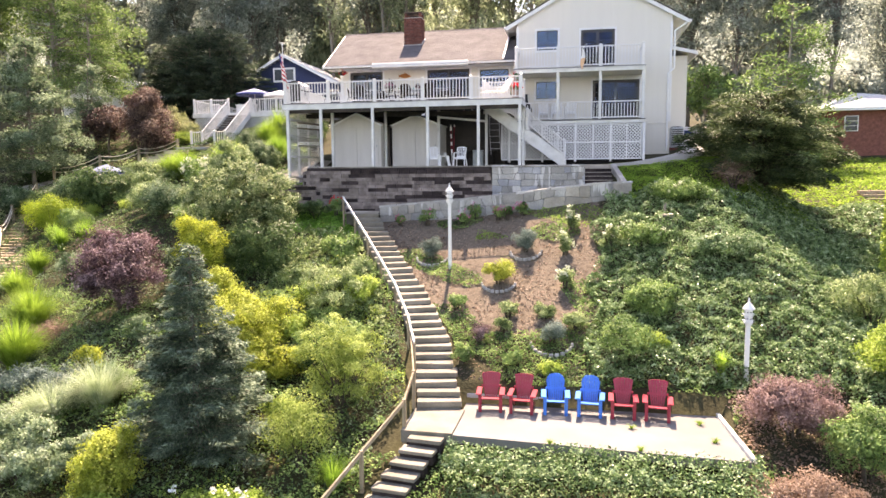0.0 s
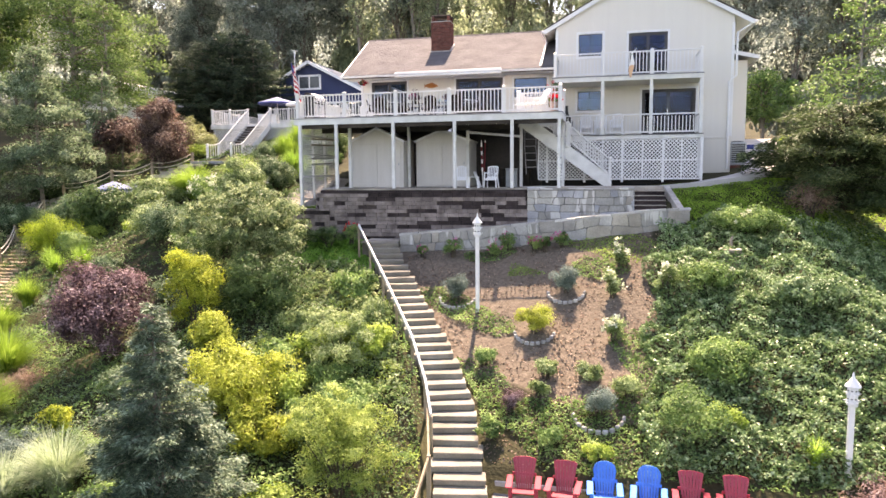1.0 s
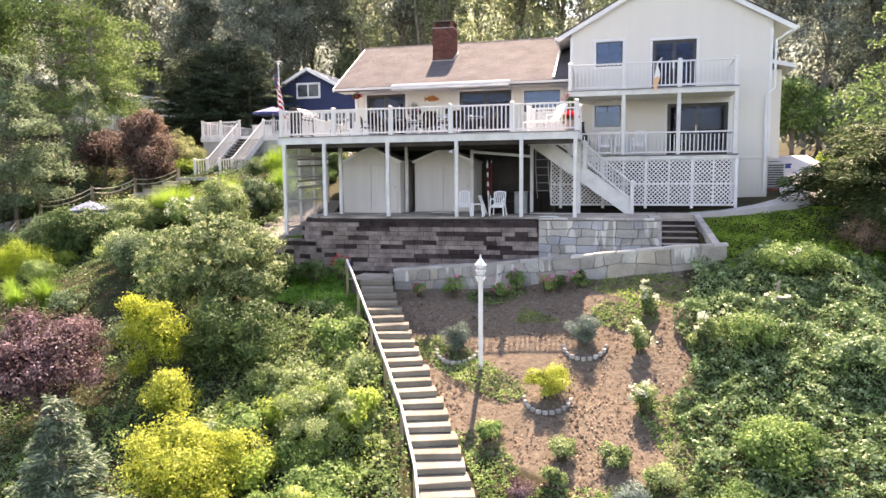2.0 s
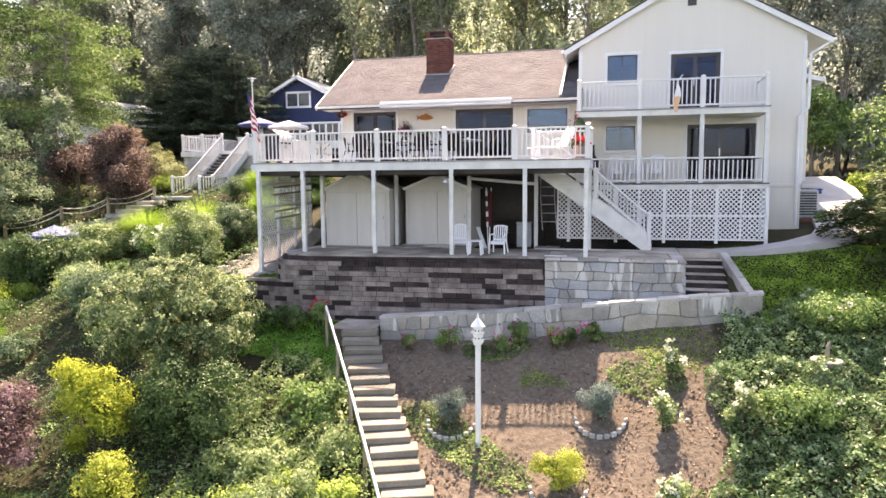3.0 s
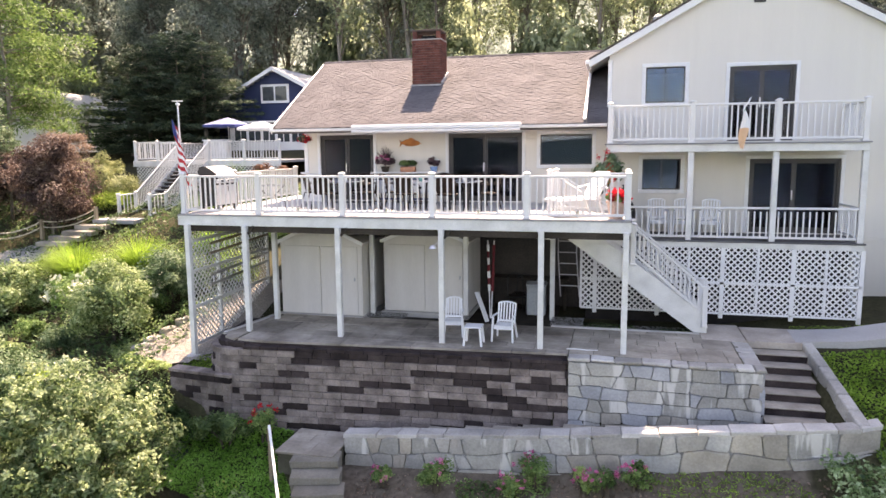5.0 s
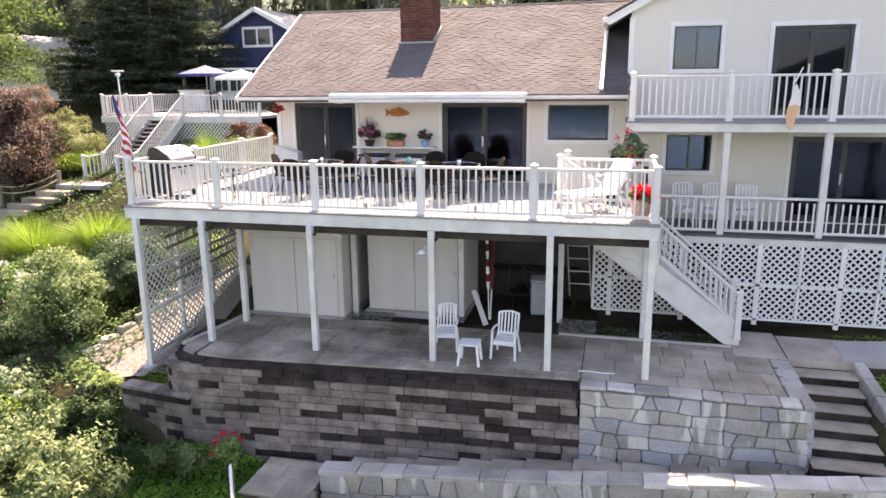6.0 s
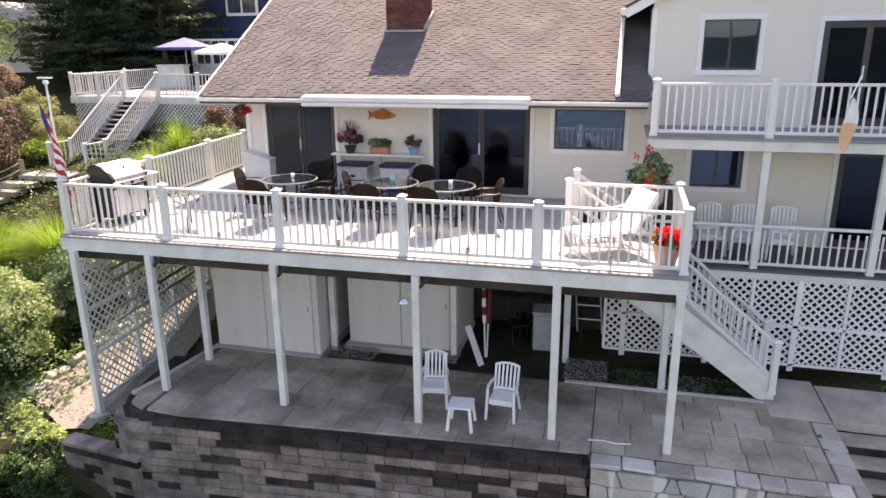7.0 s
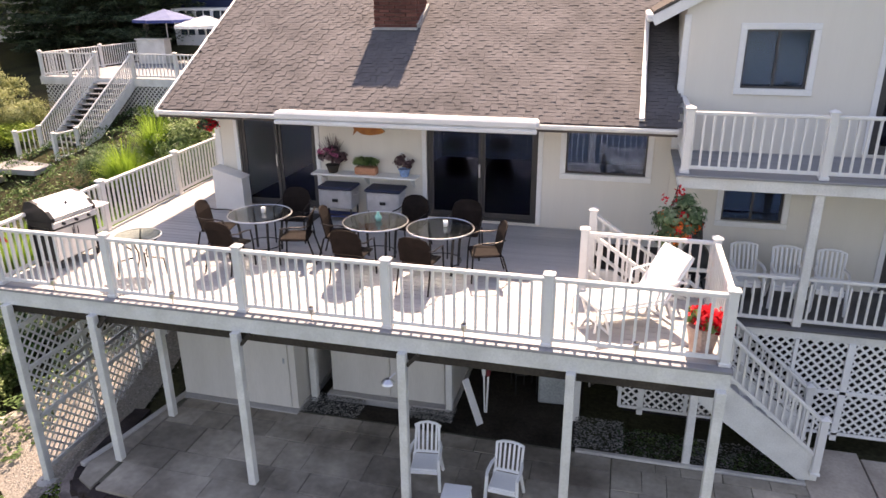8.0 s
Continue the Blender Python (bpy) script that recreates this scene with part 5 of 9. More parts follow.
            piece("block", block_data[2 if random.random() < 0.22 or row == 10 else 0], low_wall, inv @ pose(q.x, q.y + random.uniform(-0.006, 0.006), -2.34 + row * COURSE, 0, 0, low_turn) @ Matrix.Diagonal(((a1 - a0) / 0.43, 1, 1, 1)))
        s0 += 0.43
for i in range(4):
    q = LOW_A + way * (0.2 + i * 0.44)
    piece("capstone", block_data[0], low_wall, inv @ pose(q.x, q.y - 0.03, -0.69, 0, 0, low_turn) @ Matrix.Diagonal((1.02, 1.5, 0.5, 1)))

# stone facing right of it
stone_wall = thing("stone_wall", (-0.4, 29.5, -1.5), 0, "grey-blue fieldstone wall with pale mortar stains", "wall", kind="structure")
part("core", Shape().box(-2.34, 1.40, 29.60, 30.1, -2.2, 0.06).box(1.2, 1.40, 30.1, 31.6, -1.2, 0.06), STONE_MORTAR, stone_wall)
fieldstones("stone", stone_wall, -2.34, 1.44, -2.0, 0.06, 29.56, (STAINED, STAINED, STAINED, BLUE_STONE, BLUE_STONE, TAN_STONE), (0.38, 0.27), 0.10, waver=0.15)
fieldstones("stone", stone_wall, 29.55, 31.6, -1.2, 0.06, 0, (STONE, STONE, BLUE_STONE), (0.42, 0.28), 0.10, lambda a, o, u: (1.46 - o, a, u))
x = -2.36
while x < 1.44:
    w = min(random.uniform(0.3, 0.6), 1.5 - x)
    part("capstone", Shape().block(x + 0.006, x + w - 0.006, 29.53 + random.uniform(0, 0.03), 29.86, 0.07, 0.145, 0.02, None, 0.012), random.choice((CAPSTONE, WARM_STONE)), stone_wall)
    x += w
y = 29.87
while y < 31.55:
    w = random.uniform(0.3, 0.5)
    part("capstone", Shape().block(1.12, 1.48, y + 0.006, y + w - 0.006, 0.07, 0.14, 0.02, None, 0.012), random.choice((CAPSTONE, WARM_STONE)), stone_wall)
    y += w

# lower sloping garden wall
def ramp_top(x):
    return float(np.interp(x, [-6.9, -4.7, -3.37, 2.2, 3.3], [-1.49, -1.30, -1.19, -0.55, -0.53]))


def ramp_foot(x):
    return float(np.interp(x, [-6.9, -3.37, 2.2, 3.3], [-2.60, -2.3, -1.8, -1.7]))


def ramp_y(x):
    return 28.40 if x < 2.0 else 28.40 + (x - 2.0) ** 2 * 0.25


def ramp_place(a, o, u):
    lo, hi = ramp_foot(a), ramp_top(a) - 0.06
    return (a, ramp_y(a) + o, lo + u * (hi - lo))


garden_wall = thing("garden_wall", (-1.8, 28.5, -2.0), 0, "sloping mortared fieldstone garden wall with flat cap stones", "wall", kind="structure")
s = Shape()
for i in range(20):
    a, b = -6.9 + i * 0.51, -6.9 + (i + 1) * 0.51
    s.add([(a, ramp_y(a) + 0.03, ramp_foot(a)), (b, ramp_y(b) + 0.03, ramp_foot(b)), (b, ramp_y(b) + 0.30, ramp_foot(b)), (a, ramp_y(a) + 0.30, ramp_foot(a)),
           (a, ramp_y(a) + 0.03, ramp_top(a) - 0.11), (b, ramp_y(b) + 0.03, ramp_top(b) - 0.11), (b, ramp_y(b) + 0.30, ramp_top(b) - 0.11), (a, ramp_y(a) + 0.30, ramp_top(a) - 0.11)],
          [(0, 1, 5, 4), (3, 7, 6, 2), (4, 5, 6, 7), (0, 4, 7, 3), (1, 2, 6, 5)])
part("core", s, STONE_MORTAR, garden_wall)
fieldstones("stone", garden_wall, -6.93, 3.3, 0, 1, 0, (STONE, WARM_STONE, WARM_STONE, STAINED, TAN_STONE), (0.60, 0.36), 0.10, ramp_place)
x = -6.96
while x < 3.3:
    w = min(random.uniform(0.4, 0.8), 3.34 - x)
    za, zb = ramp_top(x), ramp_top(x + w)
    sh = Shape().block(0.004, w - 0.004, 0.0, 0.37, -0.10, 0.0, 0.014, None, 0.012)
    sh.v = [(x + p[0], ramp_y(x + p[0]) + p[1], za + (zb - za) * p[0] / w + p[2]) for p in sh.v]
    part("capstone", sh, random.choice((CAPSTONE, WARM_STONE, CAPSTONE)), garden_wall)
    x += w


def paving(name, region, x0, x1, y0, y1, z, label, row=(0.45, 0.75), wide=(0.5, 1.05), material=None, height=None, root=None):
    """Flagstones laid in rows over a bed; region says which stones belong."""
    root = root or thing(name, ((x0 + x1) / 2, (y0 + y1) / 2, z), 0, label, "paving", kind="structure")
    y = y0
    while y < y1 - 0.05:
        h = random.uniform(*row)
        h = y1 - y if y1 - y - h < 0.2 else h
        x = x0
        while x < x1 - 0.05:
            w = random.uniform(*wide)
            w = x1 - x if x1 - x - w < 0.25 else w
            if region(x + w / 2, y + h / 2):
                zz = (height(x + w / 2, y + h / 2) if height else z) + random.uniform(-0.004, 0.004)
                part("flagstone", Shape().block(x + 0.005, x + w - 0.005, y + 0.005, y + h - 0.005, zz - 0.05, zz, 0.006, None, 0.006), material or FLAG, root)
            x += w
        y += h
    return root


patio = paving("patio", lambda x, y: True, -10.02, -2.37, 30.06, 32.05, 0.145, "worn brown-grey flagstone patio under and beside the deck", material=PATIO)
x = -9.95
while x < -2.5:
    w = min(random.uniform(0.55, 0.95), -2.37 - x)
    ya, yb = (float(np.interp(k, [-10.0, -9.4, -5.56, -2.36], [29.42, 29.37, 29.65, 29.85])) for k in (x, x + w))
    part("flagstone", Shape().prism([(x + 0.006, ya, 0.142), (x + w - 0.006, yb, 0.142), (x + w - 0.006, 30.053, 0.142), (x + 0.006, 30.053, 0.142)], (0, 0, -0.05)), PATIO, patio)
    x += w
paving("patio", lambda x, y: True, -2.36, 1.1, 29.88, 32.05, 0.146, "", (0.3, 0.55), (0.35, 0.7), root=patio)
part("bed", Shape().prism([(-10.3, 29.62, 0.132), (-10.0, 29.56, 0.132), (-2.42, 30.02, 0.132), (-2.38, 29.75, 0.132), (1.2, 29.75, 0.132), (1.2, 32.1, 0.132), (-10.1, 32.1, 0.132), (-10.3, 30.5, 0.132)], (0, 0, -0.33)), JOINT, patio)
part("flagstone", Shape().prism([(-10.03, 29.40, 0.142), (-10.03, 30.40, 0.142), (-10.42, 30.40, 0.142), (-10.50, 29.95, 0.142), (-10.36, 29.55, 0.142)], (0, 0, -0.06)), PATIO, patio)
part("flagstone", Shape().prism([(-10.03, 30.41, 0.145), (-10.03, 31.60, 0.145), (-10.20, 31.60, 0.145), (-10.40, 30.41, 0.145)], (0, 0, -0.06)), PATIO, patio)
part("edging", Shape().block(-2.95, 0.5, 32.06, 32.16, 0.0, 0.17, 0.015), CAPSTONE, patio)
part("edging", Shape().beam((-10.56, 29.85, 0.10), (-10.40, 30.5, 0.11), 0.10, 0.14, 0.015).beam((-10.40, 30.5, 0.11), (-10.15, 32.05, 0.12), 0.10, 0.14, 0.015), CONCRETE, patio)
# Earth slab whose dark colour carries the under-deck shade.
earth = thing("packed_earth", (-4, 33.5, 0), 0, "packed earth under the deck, coloured dark for shade", "ground", kind="structure")
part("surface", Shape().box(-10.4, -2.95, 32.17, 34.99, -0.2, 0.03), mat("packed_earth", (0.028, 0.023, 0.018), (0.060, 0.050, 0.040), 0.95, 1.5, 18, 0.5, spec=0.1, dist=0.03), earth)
landing = thing("stair_landing", (1.2, 32.6, 0.1), 0, "worn concrete landing at the foot of the stairs", "landing", kind="structure")
part("slab", Shape().block(0.5, 1.45, 31.62, 33.1, 0.0, 0.155, 0.01), LANDING, landing)
part("slab", Shape().block(1.47, 2.75, 31.66, 32.95, 0.0, 0.16, 0.01), LANDING, landing)
ramp_path = paving("garden_path", lambda x, y: True, -6.6, 1.4, 28.78, 29.58, -1.5, "flagstone path between the two walls", (0.75, 0.8), (0.5, 0.95), None, lambda x, y: float(np.interp(x, [-6.9, 1.4], [-1.72, -1.02])))
top_landing = paving("stair_landing", lambda x, y: True, -8.25, -6.95, 27.80, 29.05, -1.74, "flagstone landing at the top of the garden stairs", (0.4, 0.65), (0.5, 0.9))
part("bed", Shape().box(-8.2, -6.97, 27.84, 29.0, -2.3, -1.79), JOINT, top_landing)
part("bed", Shape().prism([(-6.62, 28.7, -1.78), (1.45, 28.7, -1.08), (1.45, 29.6, -1.08), (-6.62, 29.5, -1.78)], (0, 0, -0.4)), JOINT, ramp_path)

side_steps = thing("stone_steps", (2.0, 30.6, -0.9), 0, "dark grey stone steps beside the patio", "steps", kind="structure")
for i in range(7):
    y1 = 31.64 - i * 0.38
    z = 0.0 - i * 0.165
    long = 0.38 if i < 6 else 0.55
    part("step", Shape().block(1.47, 2.62, y1 - long - 0.02, y1, z - 0.03, z, 0.008, None, 0.004), FLAG, side_steps)
    part("riser", Shape().box(1.47, 2.62, y1 - long + 0.02, y1 + 0.35, z - 0.5, z - 0.03), BLOCK_DARK, side_steps)
kerb = thing("step_kerb", (2.8, 30.2, -0.5), 0, "sloping stone kerb beside the steps", "kerb", kind="structure")
for i in range(6):
    a, b = i / 6, (i + 1) / 6 - 0.01
    p, q = Vector((2.70, 31.75, 0.16)).lerp(Vector((3.0, 28.75, -0.55)), a), Vector((2.70, 31.75, 0.16)).lerp(Vector((3.0, 28.75, -0.55)), b)
    part("stone", Shape().beam(p + Vector((0, 0, -0.12)), q + Vector((0, 0, -0.12)), 0.22, 0.3, 0.02), WARM_STONE, kerb)
walkway = thing("walkway", (4.5, 33, 0.4), 0, "pale curved concrete walkway round the house", "path", kind="structure")
CURVE = [(2.5, 32.3, 0.17, 0.55), (3.6, 32.25, 0.26, 0.55), (4.8, 32.4, 0.44, 0.55), (5.9, 33.0, 0.62, 0.65), (6.6, 34.0, 0.74, 0.85), (6.95, 35.4, 0.92, 0.95), (7.2, 37.2, 1.36, 1.0), (7.4, 39.5, 1.90, 1.0), (7.6, 43, 2.35, 1.0)]
s = Shape()
for i in range(len(CURVE)):
    a, b = Vector(CURVE[max(0, i - 1)][:3]), Vector(CURVE[min(len(CURVE) - 1, i + 1)][:3])
    w = (b - a).normalized()
    nrm = Vector((-w.y, w.x, 0)).normalized() * CURVE[i][3]
    c = Vector(CURVE[i][:3])
    s.v += [tuple(c - nrm), tuple(c + nrm), tuple(c + nrm - Vector((0, 0, 0.3))), tuple(c - nrm - Vector((0, 0, 0.3)))]
    if i:
        k = 4 * i
        s.f += [(k - 4, k, k + 1, k - 3), (k - 3, k + 1, k + 2, k - 2), (k - 1, k + 3, k, k - 4)]
part("slab", s, CONCRETE, walkway)

# ---- garden stairs ----
def stair_x(y):
    return float(np.interp(y, [15, 17.5, 20.4, 23.1, 24.5, 26.6, 27.5, 28.3], [-2.3, -2.3, -3.16, -4.64, -5.52, -6.76, -7.24, -7.62]))


garden_stairs = thing("garden_stairs", (-4.5, 23, -4), 0, "long flight of worn stone garden steps", "stairs", kind="structure")
N = 29
for i in range(N):
    y = 17.55 + i * (27.95 - 17.55) / N
    z = -6.2 + (i + 1) * (4.42 / N)
    ang = math.degrees(math.atan2(stair_x(y) - stair_x(y + 0.8), 0.8)) * 0.75
    w = 1.16 - 0.006 * i
    m = pose(stair_x(y) + random.uniform(-0.05, 0.05), y, z, 0, random.uniform(-0.7, 0.7), ang * 0.85 + random.uniform(-3, 3))
    part("step", Shape().block(-w / 2, w / 2, 0.0, 0.50, -0.145, 0.0, 0.014, m, 0.012), STEP_STONE, garden_stairs)
    part("riser", Shape().box(-w / 2 + 0.02, w / 2 - 0.02, 0.03, 0.6, -0.5, -0.15, m), STEP_STONE, garden_stairs)
handrail = thing("handrail", (-5, 22, -4), 0, "white-painted sloping handrail beside the garden steps", "handrail")
hp = [Vector(p) for p in ((-3.25, 18.75, -4.80), (-3.70, 19.92, -4.32), (-4.48, 21.49, -3.66), (-5.38, 23.0, -3.04), (-6.29, 24.5, -2.42), (-7.26, 26.05, -1.77), (-8.23, 27.6, -1.12))]
for a, b in zip(hp, hp[1:]):
    part("rail", Shape().beam(a, b, 0.05, 0.10, 0.01), WHITE, handrail)
for p in hp:
    part("post", Shape().block(p.x - 0.035, p.x + 0.035, p.y - 0.035, p.y + 0.035, gz(p.x, p.y) - 0.1, p.z - 0.03, 0.006), OLD_WOOD, handrail)

# ---- terrace with chairs ----
PADZ = -6.3
terrace = thing("terrace", (1.5, 17, PADZ), 0, "pale concrete terrace with a few weeds", "terrace", kind="structure")
part("slab", Shape().prism([(-1.72, 15.98, PADZ), (4.86, 15.5, PADZ), (4.66, 18.44, PADZ), (-1.72, 18.36, PADZ)], (0, 0, -0.2)), TERRACE, terrace)
part("slab", Shape().prism([(-2.95, 15.95, PADZ + 0.06), (-1.70, 15.92, PADZ + 0.06), (-1.66, 17.62, PADZ + 0.06), (-2.95, 17.62, PADZ + 0.06)], (0, 0, -0.3)), STEP_STONE, terrace)
part("edging", Shape().beam((4.70, 18.5, PADZ + 0.02), (4.93, 15.5, PADZ + 0.02), 0.09, 0.12, 0.01), WORN_WHITE, terrace)
kerb2 = thing("terrace_kerb", (1.4, 18.45, PADZ), 0, "low grey block kerb behind the chairs", "kerb", kind="structure")
for i in range(13):
    x = -1.72 + i * 0.48
    part("block", Shape().block(x, x + 0.472, 18.36 + i * 0.007, 18.60 + i * 0.007, PADZ - 0.1, PADZ + 0.24, 0.015, None, 0.006), CONCRETE, kerb2)
part("sleeper", Shape().beam((4.55, 18.62, PADZ + 0.06), (8.2, 18.95, PADZ + 0.02), 0.14, 0.14, 0.01), OLD_WOOD, kerb2)
lower_steps = thing("lower_steps", (-2.6, 15, -7), -6, "weathered lower flight of garden steps", "steps", kind="structure")
for i in range(9):
    y = 15.92 - i * 0.30
    z = PADZ - 0.02 - i * 0.175
    m = pose(-2.28 - i * 0.135, y, z, 0, 0, -9 + random.uniform(-2, 2))
    part("step", Shape().block(-0.42, 0.42, -0.31, 0.06, -0.09, 0.0, 0.012, m, 0.008), STEP_STONE, lower_steps)
    part("riser", Shape().box(-0.40, 0.40, -0.27, 0.04, -0.30, -0.09, m), BLOCK_DARK, lower_steps)
lower_rail = thing("wooden_handrail", (-3.2, 15.5, -6.8), 0, "weathered wooden handrail beside the lower steps", "handrail")
ra, rb, rc = Vector((-2.98, 17.5, -5.28)), Vector((-2.92, 16.2, -5.62)), Vector((-4.3, 12.8, -7.2))
part("rail", Shape().beam(rb, rc, 0.05, 0.11, 0.01), OLD_WOOD, lower_rail)
part("rail", Shape().beam(ra, rb, 0.05, 0.10, 0.01), OLD_WOOD, lower_rail)
part("rail", Shape().beam(ra, Vector((-3.45, 19.2, -4.75)), 0.05, 0.09, 0.01), OLD_WOOD, lower_rail)
for p in (ra, rb, rb.lerp(rc, 0.45), rb.lerp(rc, 0.95)):
    part("post", Shape().block(p.x - 0.045, p.x + 0.045, p.y - 0.045, p.y + 0.045, gz(p.x, p.y) - 0.4, p.z + 0.06, 0.008), OLD_WOOD, lower_rail)


# ---- plants on the slope ----
def ground_cover(name, region, x0, x1, y0, y1, per_m2, leaf, material, label, hump=0.3, low=0.02, category="ground cover", patch=0.7, tumble=0.6):
    """One sheet of many small leaves over the ground; hump: height of its mounds."""
    n = int((x1 - x0) * (y1 - y0) * per_m2)
    x, y = rng.uniform(x0, x1, n), rng.uniform(y0, y1, n)
    keep = region(x, y)
    x, y = x[keep], y[keep]
    field = np.array([noise.noise((a * patch, b * patch, 2.0)) + 0.5 * noise.noise((a * patch * 2.7, b * patch * 2.7, 7.0)) for a, b in zip(x, y)])
    top = low + hump * np.clip(0.5 + 0.8 * field, 0.0, 1.4)
    z = ground_z(x, y) + top * (0.55 + 0.45 * rng.random(len(x)) ** 0.5)
    p = np.stack([x, y, z], 1)
    nrm = rng.normal(size=p.shape) * tumble + [0, 0.1, 1.0]
    ob = new(name, leaf_data(name, p, nrm, leaf[0] * rng.uniform(0.6, 1.3, len(x)), leaf[1] * rng.uniform(0.7, 1.2, len(x)), material))
    return tagged(ob, label, category, kind="stuff")


def wavy(x, y, s=1.3, k=3.0):
    return np.sin(x * s + 1.3 * np.sin(y * s * 0.7 + k)) * 0.5 + np.sin(y * s * 1.4 + k + x * 0.6) * 0.5


right_edge = lambda y: 1.75 + (y - 24) * 0.06 + 0.25 * np.sin(y * 2.1)
ground_cover("ivy_bank", lambda x, y: (x > right_edge(y)) & (y > 18.62 + 0.03 * x) & ~((x < 3.2) & (y > 28.2)) & (y < 29.3 - np.clip(4.4 - x, 0, 3) * 0.5) & ~((x > 2.2) & (y > 31.65 - 0.12 * (6 - x))), 1.4, 12.5, 18.6, 32, 1000, (0.082, 0.066), IVY, "dense ivy and creeper covering the right-hand bank", 0.52, 0.05, patch=1.05, tumble=0.95)
ground_cover("ivy_bank", lambda x, y: (y < 15.45 - 0.07 * x) & (x > -1.95 + (15.5 - y) * 0.42) & (y > 9.9 + 0.5 * wavy(x, y, 1.1)) & (x < 11.4 + 0.5 * wavy(x, y, 1.3)), -2.2, 12, 9.3, 15.6, 750, (0.075, 0.06), IVY, "ivy spilling down in front of the terrace", 0.35, 0.05)
ground_cover("ivy_edge", lambda x, y: (y < 15.88 - 0.075 * (x + 1.7) + 0.16 * np.sin(x * 3.1)) & (y > 14.7 - 0.075 * (x + 1.7)) & (y < 15.34), -1.7, 5.0, 14.2, 15.4, 1200, (0.075, 0.06), IVY, "ivy climbing up to the terrace edge", 0.30, 0.78)
ground_cover("ivy_edge", lambda x, y: (y < 15.88 - 0.075 * (x + 1.7) + 0.16 * np.sin(x * 3.1)) & (y > 15.3), -1.7, 5.0, 15.3, 16.1, 1200, (0.075, 0.06), IVY, "ivy creeping over the terrace edge", 0.12, 0.13)
# Dark leaf colours in these two sheets stand in for shade between shrubs.
ground_cover("undergrowth", lambda x, y: (x < np.interp(y, [0, 15, 17.5, 20.4, 23.1, 28.3, 40], [-5, -3.6, -3.2, -3.9, -5.2, -8.2, -11]) - 0.1 + 0.15 * np.sin(y * 3)) & ~((x > -12.6) & (y > 28.7)) & ~((x > -10.6) & (y > 25.6)) & (y < 31 + np.clip((-x - 11.5) * 3, 0, 15)), -34, -3, 26.5, 46, 120, (0.115, 0.07), DARK_GREEN, "mixed low green undergrowth on the left slope", 0.55, 0.05)
ground_cover("undergrowth", lambda x, y: (x < np.interp(y, [0, 15, 17.5, 20.4, 23.1, 28.3, 40], [-5, -3.6, -3.2, -3.9, -5.2, -8.2, -11]) - 0.1 + 0.15 * np.sin(y * 3)) & ~((x > -12.6) & (y > 28.7)) & ~((x > -10.6) & (y > 25.6)) & (y < 31 + np.clip((-x - 11.5) * 3, 0, 15)), -34, -3, 8, 26.5, 170, (0.09, 0.05), DARK_SHRUB, "dark low undergrowth between the shrubs", 0.55, 0.05)
ground_cover("lawn_patch", lambda x, y: (x < np.interp(y, [23, 28.3, 28.9], [-5.4, -8.2, -8.3]) + 0.1 * np.sin(y * 4)) & (x > -11.3) & (y > 26.4 - 0.3 * (x + 8)) & (y < 29.05), -11.4, -7, 25.5, 29.05, 1700, (0.075, 0.035), MOSS, "bright green creeping cover beside the landing", 0.10, 0.02)
ground_cover("undergrowth", lambda x, y: (x < np.interp(y, [20, 23, 28.3], [-4.2, -5.5, -8.3]) + 0.1 * np.sin(y * 4)) & (x > -9.6) & (y < 26.6 - 0.3 * (x + 8) + 0.2 * np.sin(x * 5)), -9.7, -4, 20, 27.2, 420, (0.115, 0.07), PALE, "pale leafy growth beside the garden steps", 0.62, 0.05, patch=1.2, tumble=0.8)
ground_cover("weeds", lambda x, y: (x > np.interp(y, [17.5, 20.4, 23.1, 28.3], [-1.6, -2.45, -4.0, -6.95])) & ((x < right_edge(y) + 0.3) | (y < 19.3)) & (wavy(x, y) > 0.06 + np.clip((y - 21.8) * 0.22, -0.45, 0.55)), -6, 5.2, 18.5, 28.2, 480, (0.10, 0.045), GREEN, "weeds and seedlings in the bare soil", 0.16, 0.01, patch=1.5)
ground_cover("fallen_leaves", lambda x, y: (x > np.interp(y, [17.5, 20.4, 23.1, 28.3], [-1.6, -2.45, -4.0, -6.95])) & (x < right_edge(y) + 0.2), -6.4, 2.4, 18.65, 28.2, 70, (0.07, 0.05), DRY, "dry leaves and mulch on the garden bed", 0.02, 0.012)
ground_cover("grass_strip", lambda x, y: (wavy(x, y, 3) > 0.05), -2.3, 0.4, 32.2, 33.1, 900, (0.06, 0.022), DARK_GREEN, "patchy weeds under the stairs", 0.06, 0.01)
ground_cover("lawn_fringe", lambda x, y: y < 33.1, 2.6, 5.2, 32.9, 34.6, 700, (0.07, 0.02), GRASS, "grass strip along the house wall", 0.08, 0.01)
ground_cover("side_lawn", lambda x, y: (x > 9.5), 9.5, 34, 33.5, 49, 110, (0.20, 0.06), LIME_GRASS, "sunlit lawn of the neighbouring garden", 0.05, 0.02)

ground_cover("fallen_leaves", lambda x, y: (y > 15.3) & (y < 18.8), 4.9, 9.5, 15.3, 18.8, 260, (0.085, 0.05), DRY, "dry leaves and mulch round the barberry", 0.05, 0.02)
ground_cover("weeds", lambda x, y: (y < 18.9) & (wavy(x, y, 1.8) > 0.15), 4.9, 12, 15.0, 18.9, 260, (0.10, 0.05), GREEN, "weeds beside the terrace", 0.2, 0.02)
